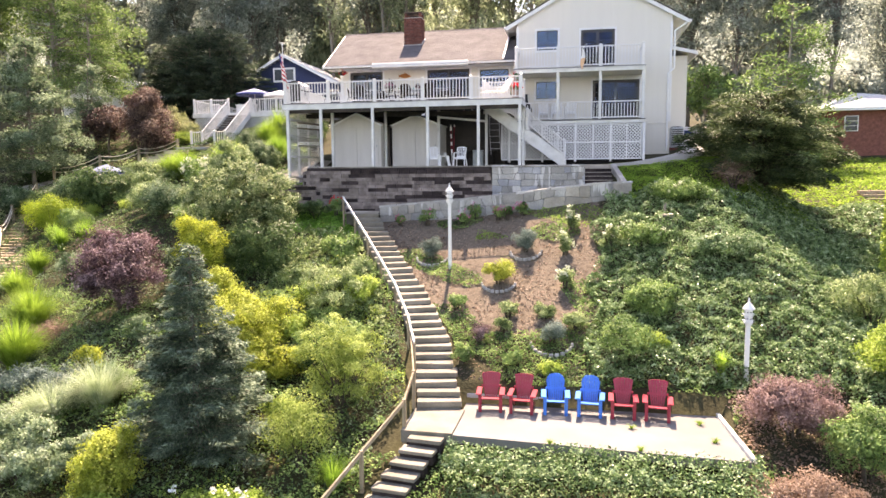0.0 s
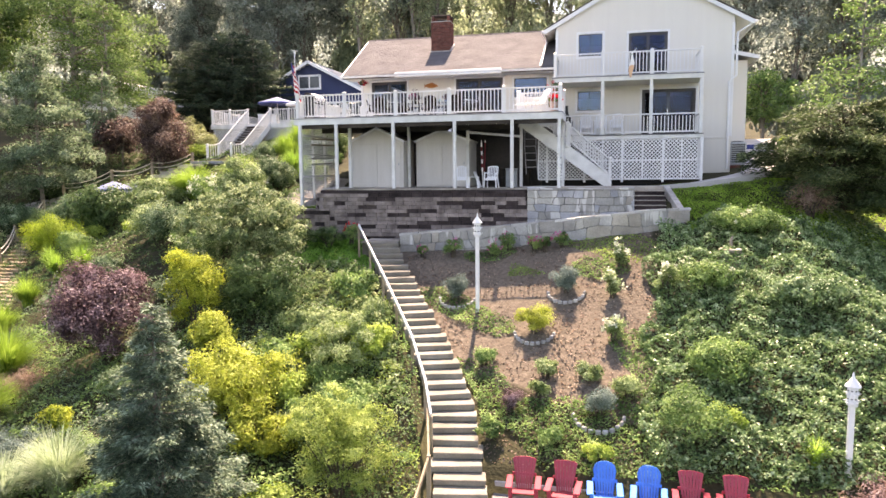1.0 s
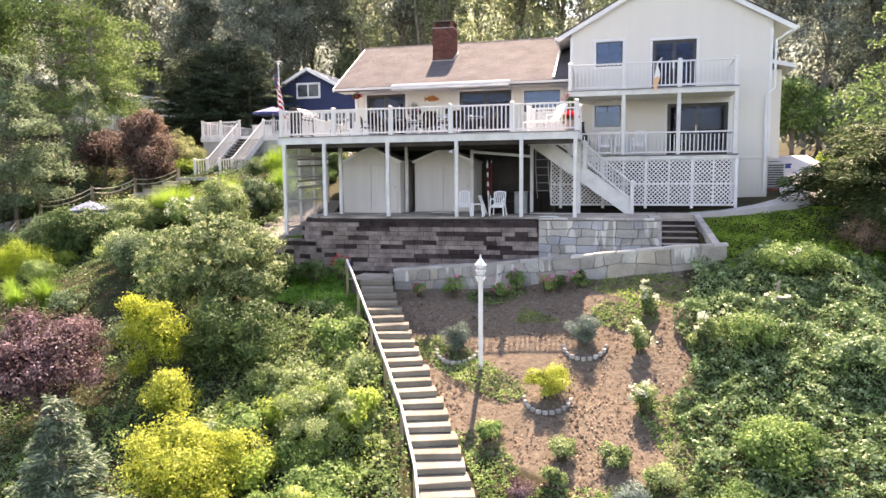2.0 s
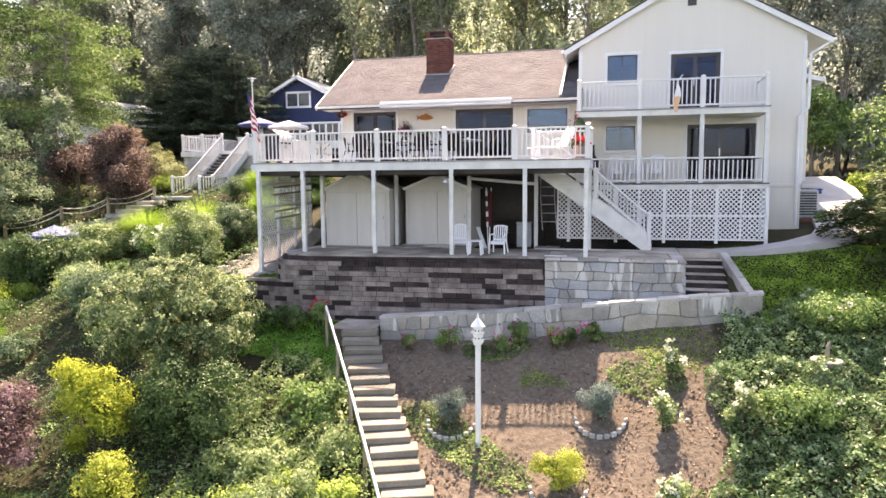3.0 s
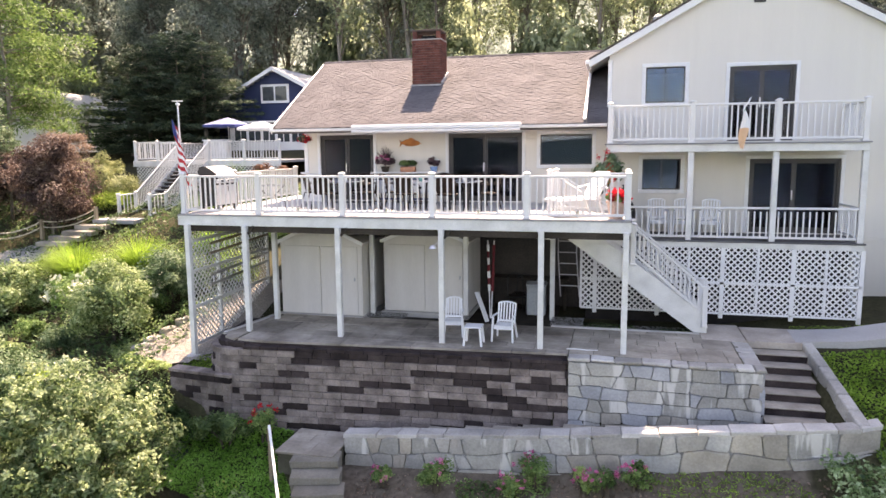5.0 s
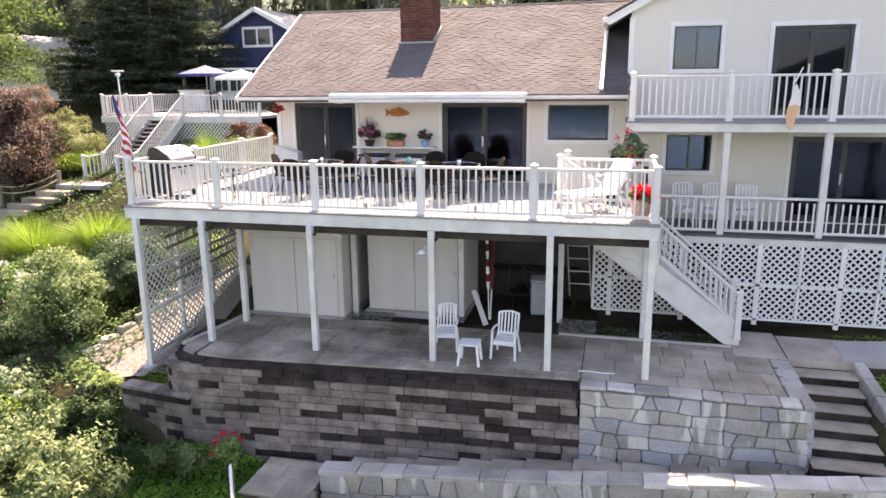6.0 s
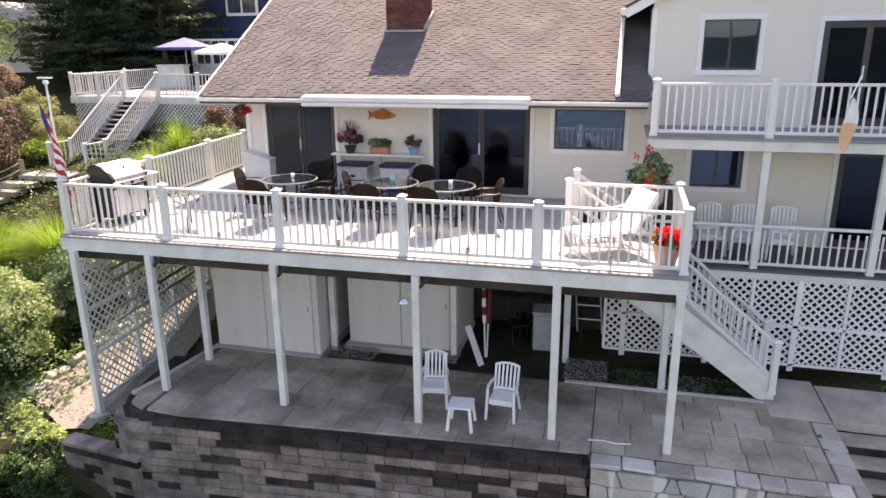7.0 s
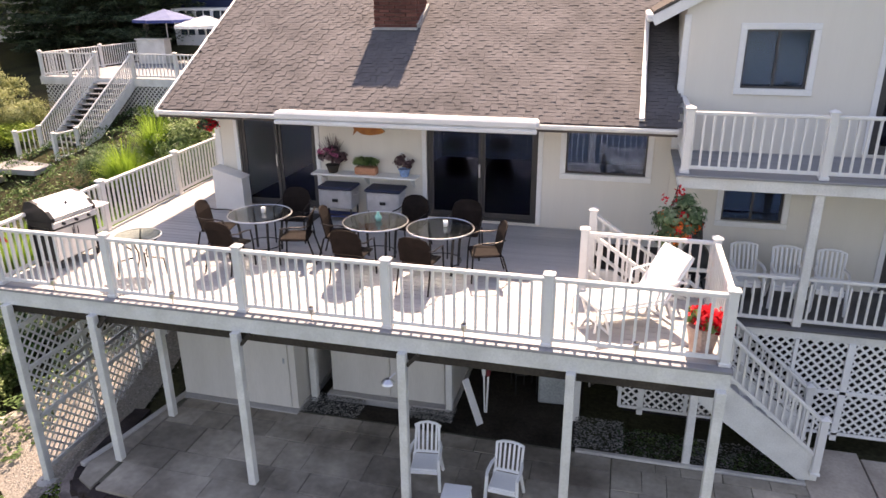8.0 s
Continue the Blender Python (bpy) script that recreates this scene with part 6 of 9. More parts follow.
ground_cover("ivy_bank", lambda x, y: (x > 8.0 + 0.3 * np.sin(y * 2)) & (wavy(x, y, 0.8) > -0.5), 7.5, 13.5, 12.0, 20.5, 520, (0.08, 0.06), IVY, "ivy and brambles at the foot of the bank", 0.5, 0.05)
ground_cover("bank_growth", lambda x, y: (x > 8.2 + 0.25 * np.sin(y)) & (y > 19 + 0.2 * x) & (y < 33.8 + 0.3 * np.sin(x)), 8, 16, 20, 34.5, 420, (0.095, 0.07), IVY, "shaded creeper below the juniper", 0.4, 0.04)
ground_cover("creeper", lambda x, y: (x > 2.9 + np.clip(30 - y, 0, 1.5) * 0.2) & (y > 28.7 - np.clip(4.4 - x, 0, 3) * 0.5) & (y < 31.75 - 0.12 * (6 - x)), 2.6, 11, 27.5, 32, 900, (0.075, 0.05), GRASS, "bright low creeper above the bank", 0.16, 0.02)
ground_cover("grass_patch", lambda x, y: (x > -2.6) & (x < 2.9) & (wavy(x, y, 1.6, 1.0) > 0.05), -2.6, 2.9, 26.4, 28.3, 520, (0.08, 0.025), GRASS, "thin grass at the foot of the garden wall", 0.08, 0.01)
ground_cover("undergrowth", lambda x, y: (x < np.interp(y, [0, 12, 15, 17.5, 20.4, 23.1, 28.3], [-5, -4.6, -3.6, -3.2, -3.9, -5.2, -8.2]) - 0.05) & (wavy(x, y, 1.1) > -0.75), -20, -3, 8.5, 24, 300, (0.085, 0.05), GREEN, "leafy ground cover between the shrubs", 0.75, 0.05, patch=1.1)
ground_cover("undergrowth", lambda x, y: (x < np.interp(y, [0, 12, 15, 17.5, 20.4, 23.1, 28.3], [-5, -4.6, -3.6, -3.2, -3.9, -5.2, -8.2])) & (wavy(x, y, 1.7, 5.0) > 0.25) & (x > -9.5), -10, -3, 8.5, 27, 220, (0.075, 0.04), LIME, "light green ground cover between the shrubs", 0.6, 0.08, patch=1.3)
ground_cover("lower_growth", lambda x, y: (x > -4.9 - (15 - y) * 0.2) & ((x < -2.9 - (15.92 - y) * 0.45) | ((x > -1.75 - (15.92 - y) * 0.45) & (x < -1.3 + (15.5 - y) * 0.42))), -7, 0, 8, 15.7, 420, (0.085, 0.055), GREEN, "low growth beside the lower steps", 0.3, 0.03)
ground_cover("bank_scrub", lambda x, y: (wavy(x, y, 0.7) > -0.8) & ((x > 10.8 + 0.5 * np.sin(y * 1.3)) | (y < 10.2)), -34, 34, 1.6, 10.6, 42, (0.20, 0.13), GREEN, "rough scrub on the lower slope above the lake", 0.45, 0.03)
ground_cover("bank_scrub", lambda x, y: (x > 10.8 + 0.5 * np.sin(y * 1.3)) & (x < 33 + wavy(x, y, 0.8)), 10, 34, 10.4, 33.5, 46, (0.20, 0.13), IVY, "rough ivy and scrub on the open slope", 0.4, 0.03)
AIRY = leaf_mat("light_yellow_green_leaf", (0.090, 0.135, 0.026), (0.240, 0.315, 0.070), (0.480, 0.540, 0.170), 0.48, 2)

HEDGE = leaf_mat("yellow_privet_leaf", (0.100, 0.165, 0.012), (0.240, 0.330, 0.026), (0.420, 0.500, 0.070), 0.42, 1.5)
ANDROMEDA = leaf_mat("andromeda_leaf", (0.028, 0.056, 0.018), (0.125, 0.182, 0.062), (0.460, 0.500, 0.250), 0.34, 2.6, 0.4)
NEW_GROWTH = leaf_mat("pale_new_growth", (0.200, 0.245, 0.095), (0.320, 0.370, 0.160), (0.460, 0.500, 0.260), 0.35, 3)

# blue-green spruce, golden cypresses and the other large shrubs of the left slope
def at_ground(x, y, dz=0.0):
    return (x, y, gz(x, y) + dz)


SPRUCE = leaf_mat("spruce_needle", (0.026, 0.046, 0.026), (0.090, 0.135, 0.074), (0.300, 0.380, 0.230), 0.22, 3.2, 0.45)
conifer("spruce", at_ground(-7.95, 15.4), 5.25, 2.0, 56000, SPRUCE, "tall grey-green spruce on the slope", dense=2.4, droop=-0.05, needle=0.6)
shrub("golden_cypress", at_ground(-8.5, 19.2), (1.6, 1.4, 1.15), 12000, (0.12, 0.05), GOLD, "bright golden thread cypress on the slope", clumps=46, clump=0.42)
shrub("golden_cypress", at_ground(-7.3, 18.3, -0.2), (1.0, 0.95, 0.8), 5500, (0.12, 0.05), GOLD, "bright golden thread cypress on the slope", clumps=24, clump=0.35)
shrub("golden_cypress", at_ground(-11.9, 22.8), (1.0, 1.0, 1.6), 8000, (0.12, 0.05), GOLD_GREEN, "upright gold-green cypress on the slope", clumps=40, clump=0.38)
shrub("golden_cypress", at_ground(-10.6, 21.6), (0.8, 0.8, 0.9), 4500, (0.12, 0.05), GOLD, "bright golden thread cypress on the slope", clumps=30, clump=0.34)
shrub("golden_cypress", at_ground(-9.4, 13.9, -0.5), (0.95, 0.9, 1.25), 9000, (0.12, 0.05), GOLD, "bright golden thread cypress on the slope", clumps=30, clump=0.36)
shrub("purple_maple", at_ground(-14.4, 21.8), (1.95, 1.7, 1.65), 15000, (0.13, 0.06), MAPLE, "round purple-leaved Japanese maple", clumps=60, clump=0.5, stems=7)
shrub("andromeda", at_ground(-11.7, 25.7), (2.55, 2.1, 1.9), 23000, (0.15, 0.06), ANDROMEDA, "large pale-leaved evergreen shrub", clumps=180, clump=0.32, stems=8, flowers=(150, 0.13, NEW_GROWTH, "new_growth"))
shrub("andromeda", at_ground(-10.2, 24.0, -0.3), (1.9, 1.4, 1.25), 13000, (0.13, 0.05), DARK_GREEN, "dark green evergreen shrub on the slope", clumps=70, clump=0.40)
shrub("airy_shrub", at_ground(-4.85, 17.2), (1.5, 1.15, 1.35), 10000, (0.085, 0.04), AIRY, "airy light green shrub beside the steps", clumps=90, clump=0.24, stems=12)
shrub("airy_shrub", at_ground(-5.7, 18.6), (1.1, 0.9, 0.9), 5000, (0.085, 0.05), GREEN, "leafy green shrub beside the steps", clumps=50, clump=0.24, stems=8)
shrub("airy_shrub", at_ground(-6.5, 21.4), (1.2, 1.1, 0.9), 6500, (0.085, 0.05), PALE, "pale leafy shrub beside the steps", clumps=60, clump=0.24, stems=8)
shrub("airy_shrub", at_ground(-5.2, 15.2), (0.9, 0.9, 1.0), 4000, (0.09, 0.04), AIRY, "airy pale green shrub beside the steps", clumps=40, clump=0.32, stems=10)
shrub("hydrangea", at_ground(-6.1, 13.3, -0.25), (1.6, 0.9, 0.6), 5000, (0.13, 0.08), LIME, "light green hydrangea with white flower heads", clumps=34, clump=0.35, flowers=(42, 0.13, WHITE_PETAL, "blossom"))
shrub("hydrangea", at_ground(-15.8, 32.8), (1.7, 1.3, 0.75), 6500, (0.15, 0.09), GREEN, "broad green hydrangea with cream flower heads", clumps=40, clump=0.42, flowers=(34, 0.22, CREAM_PETAL, "blossom"))
shrub("hydrangea", at_ground(-18.0, 33.6), (1.2, 1.1, 0.8), 4500, (0.15, 0.09), GREEN, "green hydrangea with cream flower heads", clumps=30, clump=0.4, flowers=(22, 0.22, CREAM_PETAL, "blossom"))
shrub("white_flowering_shrub", at_ground(-14.6, 27.3), (1.3, 1.1, 1.0), 5500, (0.12, 0.06), GREEN, "dark green shrub with clusters of white flowers", clumps=36, clump=0.4, flowers=(20, 0.16, CREAM_PETAL, "blossom"))
shrub("lilac", at_ground(-15.3, 31.8), (1.5, 1.3, 1.25), 13000, (0.12, 0.065), PALE, "dense leafy green shrub below the deck", clumps=44, clump=0.42)
shrub("lilac", at_ground(-14.7, 33.7), (1.1, 1.2, 1.0), 6500, (0.12, 0.065), DARK_SHRUB, "dense grey-green shrub beside the gravel path", clumps=34, clump=0.38)
shrub("lilac", at_ground(-16.8, 29.0), (1.6, 1.3, 0.95), 9000, (0.13, 0.07), DARK_SHRUB, "dense dark green shrub on the slope", clumps=44, clump=0.45)
shrub("lilac", at_ground(-18.6, 30.2), (1.2, 1.1, 0.8), 5000, (0.13, 0.07), PALE, "pale green shrub beside the umbrella", clumps=34, clump=0.4)
VARIEGATED = leaf_mat("variegated_ivy_leaf", (0.120, 0.185, 0.045), (0.290, 0.370, 0.120), (0.560, 0.610, 0.320), 0.38, 2.4, 0.4)
gravel_left = lambda y: -12.05 - np.clip((y - 29.62) * 1.6, 0, 1.75)
ground_cover("variegated_ivy", lambda x, y: (x < gravel_left(y) - 0.22 + 0.12 * np.sin(y * 9) + np.clip(29.75 - y, 0, 1) * 1.2) & (x > gravel_left(y) - 1.0 + 0.12 * np.sin(y * 5)) & (y > 29.12 + 0.06 * np.sin(x * 7)) & (y < 31.5), -14.9, -11.5, 29.05, 31.5, 1500, (0.075, 0.06), VARIEGATED, "sunlit variegated ivy round the gravel path", 0.20, 0.04, patch=1.4)
# Ivy in shade gets the deep green leaf instead of the variegated one.
shrub("shaded_ivy", (-12.3, 29.0, -2.05), (0.80, 0.34, 0.62), 5200, (0.085, 0.065), DARK_GREEN, "ivy hanging below the gravel path, coloured dark for shade", "ground cover", clumps=34, clump=0.2)
shrub("shaded_ivy", (-11.35, 28.78, -2.45), (0.75, 0.34, 0.60), 4200, (0.085, 0.065), DARK_GREEN, "ivy at the low wall's foot, coloured dark for shade", "ground cover", clumps=30, clump=0.2)
shrub("shaded_ivy", (-13.5, 28.9, -2.3), (0.80, 0.45, 0.75), 5200, (0.085, 0.065), DARK_GREEN, "ivy hanging below the gravel path, coloured dark for shade", "ground cover", clumps=34, clump=0.22)
shrub("hydrangea", at_ground(-14.6, 28.9), (1.1, 0.9, 0.75), 4200, (0.14, 0.09), LIME, "light green hydrangea with pale flower heads", clumps=30, clump=0.34, flowers=(22, 0.2, CREAM_PETAL, "blossom"))
shrub("clipped_hedge", at_ground(-24.9, 31.2), (1.65, 1.2, 1.05), 11000, (0.09, 0.05), HEDGE, "clipped yellow-green privet hedge", "hedge", clumps=60, clump=0.5)
shrub("clipped_hedge", at_ground(-22.7, 30.0), (0.8, 0.8, 0.75), 4000, (0.09, 0.05), GREEN, "clipped yellow-green privet bush", "hedge", clumps=26, clump=0.4)
shrub("heather", at_ground(-16.6, 20.4), (1.1, 0.8, 0.45), 3500, (0.09, 0.03), DRY, "brown heather between the shrubs", clumps=26, clump=0.3)
shrub("heather", at_ground(-17.6, 25.2), (1.5, 1.0, 0.5), 4500, (0.10, 0.03), PALE, "grey-green heather on the slope", clumps=30, clump=0.32)
shrub("creeping_juniper", at_ground(-14.0, 17.6), (1.8, 1.0, 0.42), 6000, (0.13, 0.035), BLUE_SPRUCE, "blue creeping juniper on the slope", clumps=40, clump=0.3)
shrub("creeping_juniper", at_ground(-11.9, 17.3), (1.2, 0.8, 0.45), 3600, (0.13, 0.035), GREEN, "dark creeping juniper on the slope", clumps=30, clump=0.28)
shrub("golden_spirea", at_ground(-13.4, 18.6), (0.55, 0.5, 0.4), 1800, (0.09, 0.05), GOLD_GREEN, "small gold-green spirea on the slope", clumps=14, clump=0.22)
shrub("rock_rose", at_ground(-11.9, 14.1), (1.9, 1.5, 0.85), 13000, (0.12, 0.055), SILVER, "silvery grey-green shrub on the slope", clumps=36, clump=0.32)
shrub("rock_rose", at_ground(-14.4, 15.2), (1.6, 1.2, 0.7), 8000, (0.12, 0.055), SILVER, "green shrub at the foot of the slope", clumps=36, clump=0.32)
for x, y, r, h, n, m in ((-20.6, 23.9, 0.9, 1.5, 900, LIME_GRASS), (-21.4, 26.0, 0.8, 1.3, 700, LIME_GRASS), (-17.4, 21.0, 1.1, 1.9, 1500, LIME_GRASS), (-16.0, 18.7, 1.1, 1.9, 1500, LIME_GRASS), (-23.2, 29.2, 0.6, 1.2, 500, GRASS), (-22.0, 28.2, 0.6, 1.2, 500, GRASS), (-20.8, 28.3, 0.7, 1.3, 600, GRASS),
                         (-17.6, 36.0, 1.5, 1.8, 1600, LIME_GRASS), (-20.4, 36.2, 1.6, 1.8, 1800, LIME_GRASS), (-21.8, 37.2, 1.3, 1.5, 1200, LIME_GRASS), (-15.0, 36.6, 1.1, 1.6, 1000, GRASS), (-13.6, 35.2, 0.7, 1.1, 600, GRASS), (-16.4, 24.0, 0.6, 0.8, 400, LIME_GRASS)):
    grass_clump("ornamental_grass", at_ground(x, y), r, h, n, m, "bright green arching ornamental grass", "ornamental grasses", 0.016)
for x, y, r, h, n in ((-11.5, 16.6, 1.1, 1.6, 1600), (-12.7, 16.2, 1.0, 1.3, 1200), (-13.4, 16.3, 0.8, 0.9, 700), (-5.6, 13.4, 0.6, 0.9, 500), (-4.2, 14.6, 0.55, 1.0, 500)):
    grass_clump("feather_grass", at_ground(x, y), r, h, n, PALE_GRASS if x < -10 else GRASS, "pale feathery grass clump", "feather grasses", 0.009)

# fill the slope between them with smaller shrubs
kinds = [(GREEN, "low glossy green shrub on the slope"), (LIME, "low light green shrub on the slope"), (PALE, "low variegated pale green shrub on the slope"), (DARK_SHRUB, "low dark green shrub on the slope")]
stock = []
for i, (m, label) in enumerate(kinds):
    stock.append(shrub("low_shrub", at_ground(-6.6 - 0.9 * i, 20.6 + 1.2 * (i % 3)), (0.75, 0.7, 0.46), 2400, (0.10, 0.06), m, label, clumps=30, clump=0.24, group="low shrubs on the slope"))
spots = [(-22.4, 33.6), (-23.8, 32.6), (-9.0, 17.9), (-10.9, 18.6), (-12.6, 16.6), (-6.9, 19.2), (-5.9, 20.0), (-6.7, 22.3), (-6.4, 23.6), (-7.3, 24.6), (-5.7, 21.9), (-7.8, 22.9), (-6.0, 18.7), (-6.3, 16.8), (-9.4, 17.2), (-8.2, 21.2), (-10.0, 16.4), (-12.7, 20.0), (-15.9, 19.0), (-16.0, 23.0), (-13.2, 24.6), (-14.8, 25.2),
         (-18.8, 27.4), (-20.0, 31.8), (-16.4, 17.0), (-9.2, 13.2), (-11.2, 12.8), (-8.0, 12.4), (-17.2, 34.8), (-12.9, 34.6), (-19.2, 25.4), (-22.4, 24.6), (-24.0, 26.4), (-15.4, 15.2), (-7.4, 20.0), (-17.0, 31.5), (-19.6, 33.0), (-21.6, 32.4), (-22.8, 34.6), (-14.9, 34.6), (-13.6, 38.0), (-14.4, 40.8), (-17.4, 41.4)]
for i, (x, y) in enumerate(spots):
    k = rng.uniform(0.75, 1.35)
    copy_thing(stock[3 if x < -12 and y < 30 else i % 3 if x > -8.6 else i % 4], pose(*at_ground(x, y, -0.05), 0, 0, rng.uniform(0, 360)) @ Matrix.Diagonal((k, k, k * rng.uniform(0.8, 1.3), 1)))

big = []
for m, label in ((DARK_SHRUB, "large rounded grey-green shrub on the slope"), (PALE, "large pale green shrub on the slope"), (DARK_GREEN, "large dark green shrub on the slope")):
    big.append(shrub("large_shrub", at_ground(-33.5 + 0.8 * len(big), 27.0 + 3.2 * len(big)), (1.6, 1.5, 1.05), 6000, (0.15, 0.08), m, label, clumps=44, clump=0.48, group="large shrubs on the slope", stems=7))
for i, (x, y) in enumerate(((-29.6, 34.0), (-30.0, 31.0), (-27.8, 28.4), (-29.0, 25.4), (-26.0, 24.2), (-24.6, 21.6), (-22.6, 19.4), (-15.8, 41.5), (-32.0, 38.6), (-33.0, 35.0), (-22.0, 21.4), (-14.2, 39.4), (-34, 29), (-31, 22), (-24.0, 33.6), (-25.6, 34.0), (-22.2, 34.9), (-27.0, 33.4), (-15.2, 29.0), (-34.5, 42), (-36, 38), (-26.5, 44.5), (-32.5, 47.5))):
    k = rng.uniform(0.75, 1.2)
    copy_thing(big[i % 3], pose(*at_ground(x, y, -0.15), 0, 0, rng.uniform(0, 360)) @ Matrix.Diagonal((k, k, k * rng.uniform(0.85, 1.25), 1)))

# garden bed
def ringed(x, y, size, n, leaf, material, label, name="dwarf_spruce", ring=0.56):
    shrub(name, at_ground(x, y), size, n, leaf, material, label, "shrub", clumps=30, clump=0.2, stems=3)
    root = thing("stone_edging", at_ground(x, y), 0, "half ring of small pale edging stones", "edging", "edging rings")
    data = Shape().block(-0.065, 0.065, -0.04, 0.04, -0.06, 0.05, 0.018, None, 0.008).mesh("edging_stone", STONE)
    for i in range(11):
        a = math.pi * (1.05 + 0.9 * i / 10)
        px, py = ring * math.cos(a), ring * math.sin(a)
        piece("edging_stone", data, root, pose(px, py, gz(x + px, y + py) - gz(x, y) + 0.05, 0, 0, math.degrees(a) + 90 + random.uniform(-6, 6)))


ringed(-4.02, 25.15, (0.48, 0.48, 0.42), 4200, (0.08, 0.022), BLUE_SPRUCE, "dwarf blue spruce in a stone ring")
ringed(-0.62, 25.45, (0.56, 0.56, 0.46), 5200, (0.08, 0.022), BLUE_SPRUCE, "dwarf blue spruce in a stone ring")
ringed(0.48, 20.35, (0.46, 0.46, 0.36), 3600, (0.08, 0.022), BLUE_SPRUCE, "dwarf blue spruce in a stone ring", ring=0.6)
ringed(-1.40, 23.5, (0.60, 0.58, 0.44), 5200, (0.07, 0.03), GOLD, "round golden dwarf cypress in a stone ring", "golden_dwarf_cypress")
for x, y, s in ((0.78, 25.2, 0.34), (0.82, 23.2, 0.36), (1.0, 26.6, 0.36), (2.3, 25.2, 0.45)):
    shrub("panicle_hydrangea", at_ground(x, y), (s, s, s * 1.2), 900, (0.11, 0.06), PALE, "young hydrangea with white flower spikes", clumps=12, clump=0.16, flowers=(8, 0.14, CREAM_PETAL, "blossom"), stems=6)
shrub("barberry", at_ground(-1.62, 20.3), (0.36, 0.36, 0.36), 1500, (0.06, 0.035), MAPLE, "small dark purple barberry", clumps=16, clump=0.16)
for i, (x, y, s, m) in enumerate(((-2.6, 22.0, 0.42, GREEN), (-0.9, 21.6, 0.4, PALE), (-2.0, 19.4, 0.38, GREEN), (0.2, 21.6, 0.4, PALE), (1.2, 21.0, 0.55, PALE), (-0.6, 19.3, 0.38, GREEN), (0.5, 18.9, 0.42, LIME), (2.55, 19.75, 0.95, GREEN), (3.2, 19.9, 0.55, LIME), (-1.0, 20.9, 0.34, PALE))):
    shrub("perennial", at_ground(x, y), (s, s, s * 0.7), int(2600 * s), (0.10, 0.045), m, "low garden perennial in the bed", "plant", clumps=14, clump=s * 0.38, group="perennials in the bed")
for x in (-5.9, -4.75, -3.3, -2.85, -1.9, -1.5, -0.95):
    s = random.uniform(0.24, 0.42)
    shrub("rose_bush", at_ground(x, 28.05 - random.uniform(0, 0.25)), (s, s * 0.8, s * 0.95), int(2600 * s), (0.075, 0.045), GREEN, "rose bush with small pink blooms below the stone wall", "shrub", clumps=14, clump=s * 0.4, group="roses along the wall", flowers=(10, 0.07, PINK_PETAL, "blossom"))
shrub("rose_bush", at_ground(-8.9, 28.6), (0.35, 0.3, 0.5), 900, (0.075, 0.045), GREEN, "rose bush with red blooms against the block wall", clumps=12, clump=0.16, flowers=(9, 0.085, RED_PETAL, "blossom"))
shrub("rose_bush", at_ground(-9.7, 28.35), (1.1, 0.45, 0.42), 4200, (0.09, 0.05), DARK_GREEN, "leafy shrub below the block wall", clumps=16, clump=0.2)

clods = Shape()
for i in range(2600):
    y = rng.uniform(18.7, 28.2)
    x = rng.uniform(np.interp(y, [17.5, 20.4, 23.1, 28.3], [-1.6, -2.45, -4.0, -6.95]), right_edge(y) + 0.2)
    r = rng.uniform(0.012, 0.05) * (1.6 if rng.random() < 0.06 else 1)
    z = gz(x, y)
    a = rng.random() * 3
    ca, sa = math.cos(a) * r, math.sin(a) * r
    clods.add([(x + ca, y + sa, z - 0.01), (x - sa, y + ca, z - 0.01), (x - ca, y - sa, z - 0.01), (x + sa, y - ca, z - 0.01), (x + 0.3 * ca, y + 0.2 * r, z + r * rng.uniform(0.5, 1.1))], [(0, 1, 4), (1, 2, 4), (2, 3, 4), (3, 0, 4)])
solo("soil_clods", clods, mat("soil_clod", (0.070, 0.055, 0.042), (0.195, 0.162, 0.128), 0.95, 3, 40, 0.4, island=0.4, spec=0.1), "loose clods and small stones on the garden bed", "soil", kind="stuff")

# right-hand bank
shrub("barberry", at_ground(6.2, 17.4), (1.4, 1.1, 0.78), 14000, (0.075, 0.04), DUSTY, "broad dusky red barberry beside the terrace", clumps=60, clump=0.32)
shrub("barberry", at_ground(5.7, 14.9), (1.3, 0.9, 0.55), 7000, (0.08, 0.04), DRY, "faded pinkish-brown barberry below the terrace", clumps=40, clump=0.32)
shrub("laurel", at_ground(7.4, 16.2), (0.95, 0.9, 0.85), 6000, (0.13, 0.05), GREEN, "green broad-leaved shrub below the terrace", clumps=30, clump=0.32)
shrub("laurel", at_ground(9.2, 19.5), (1.0, 1.1, 1.1), 5000, (0.12, 0.05), LIME, "yellow-green feathery shrub at the bank's edge", clumps=40, clump=0.36)
shrub("laurel", at_ground(9.8, 22.6), (1.3, 1.2, 0.9), 5000, (0.13, 0.05), PALE, "dry-looking pale shrub at the edge of the bank", clumps=40, clump=0.4)
shrub("spirea", at_ground(3.4, 25.2), (1.0, 0.9, 0.5), 4200, (0.11, 0.06), GREEN, "pale green shrub among the ivy", clumps=30, clump=0.3, flowers=(5, 0.11, CREAM_PETAL, "blossom"))
shrub("spirea", at_ground(4.9, 28.3), (1.3, 1.0, 0.5), 5200, (0.11, 0.06), GREEN, "green shrub on top of the bank", clumps=36, clump=0.32, flowers=(4, 0.11, CREAM_PETAL, "blossom"))
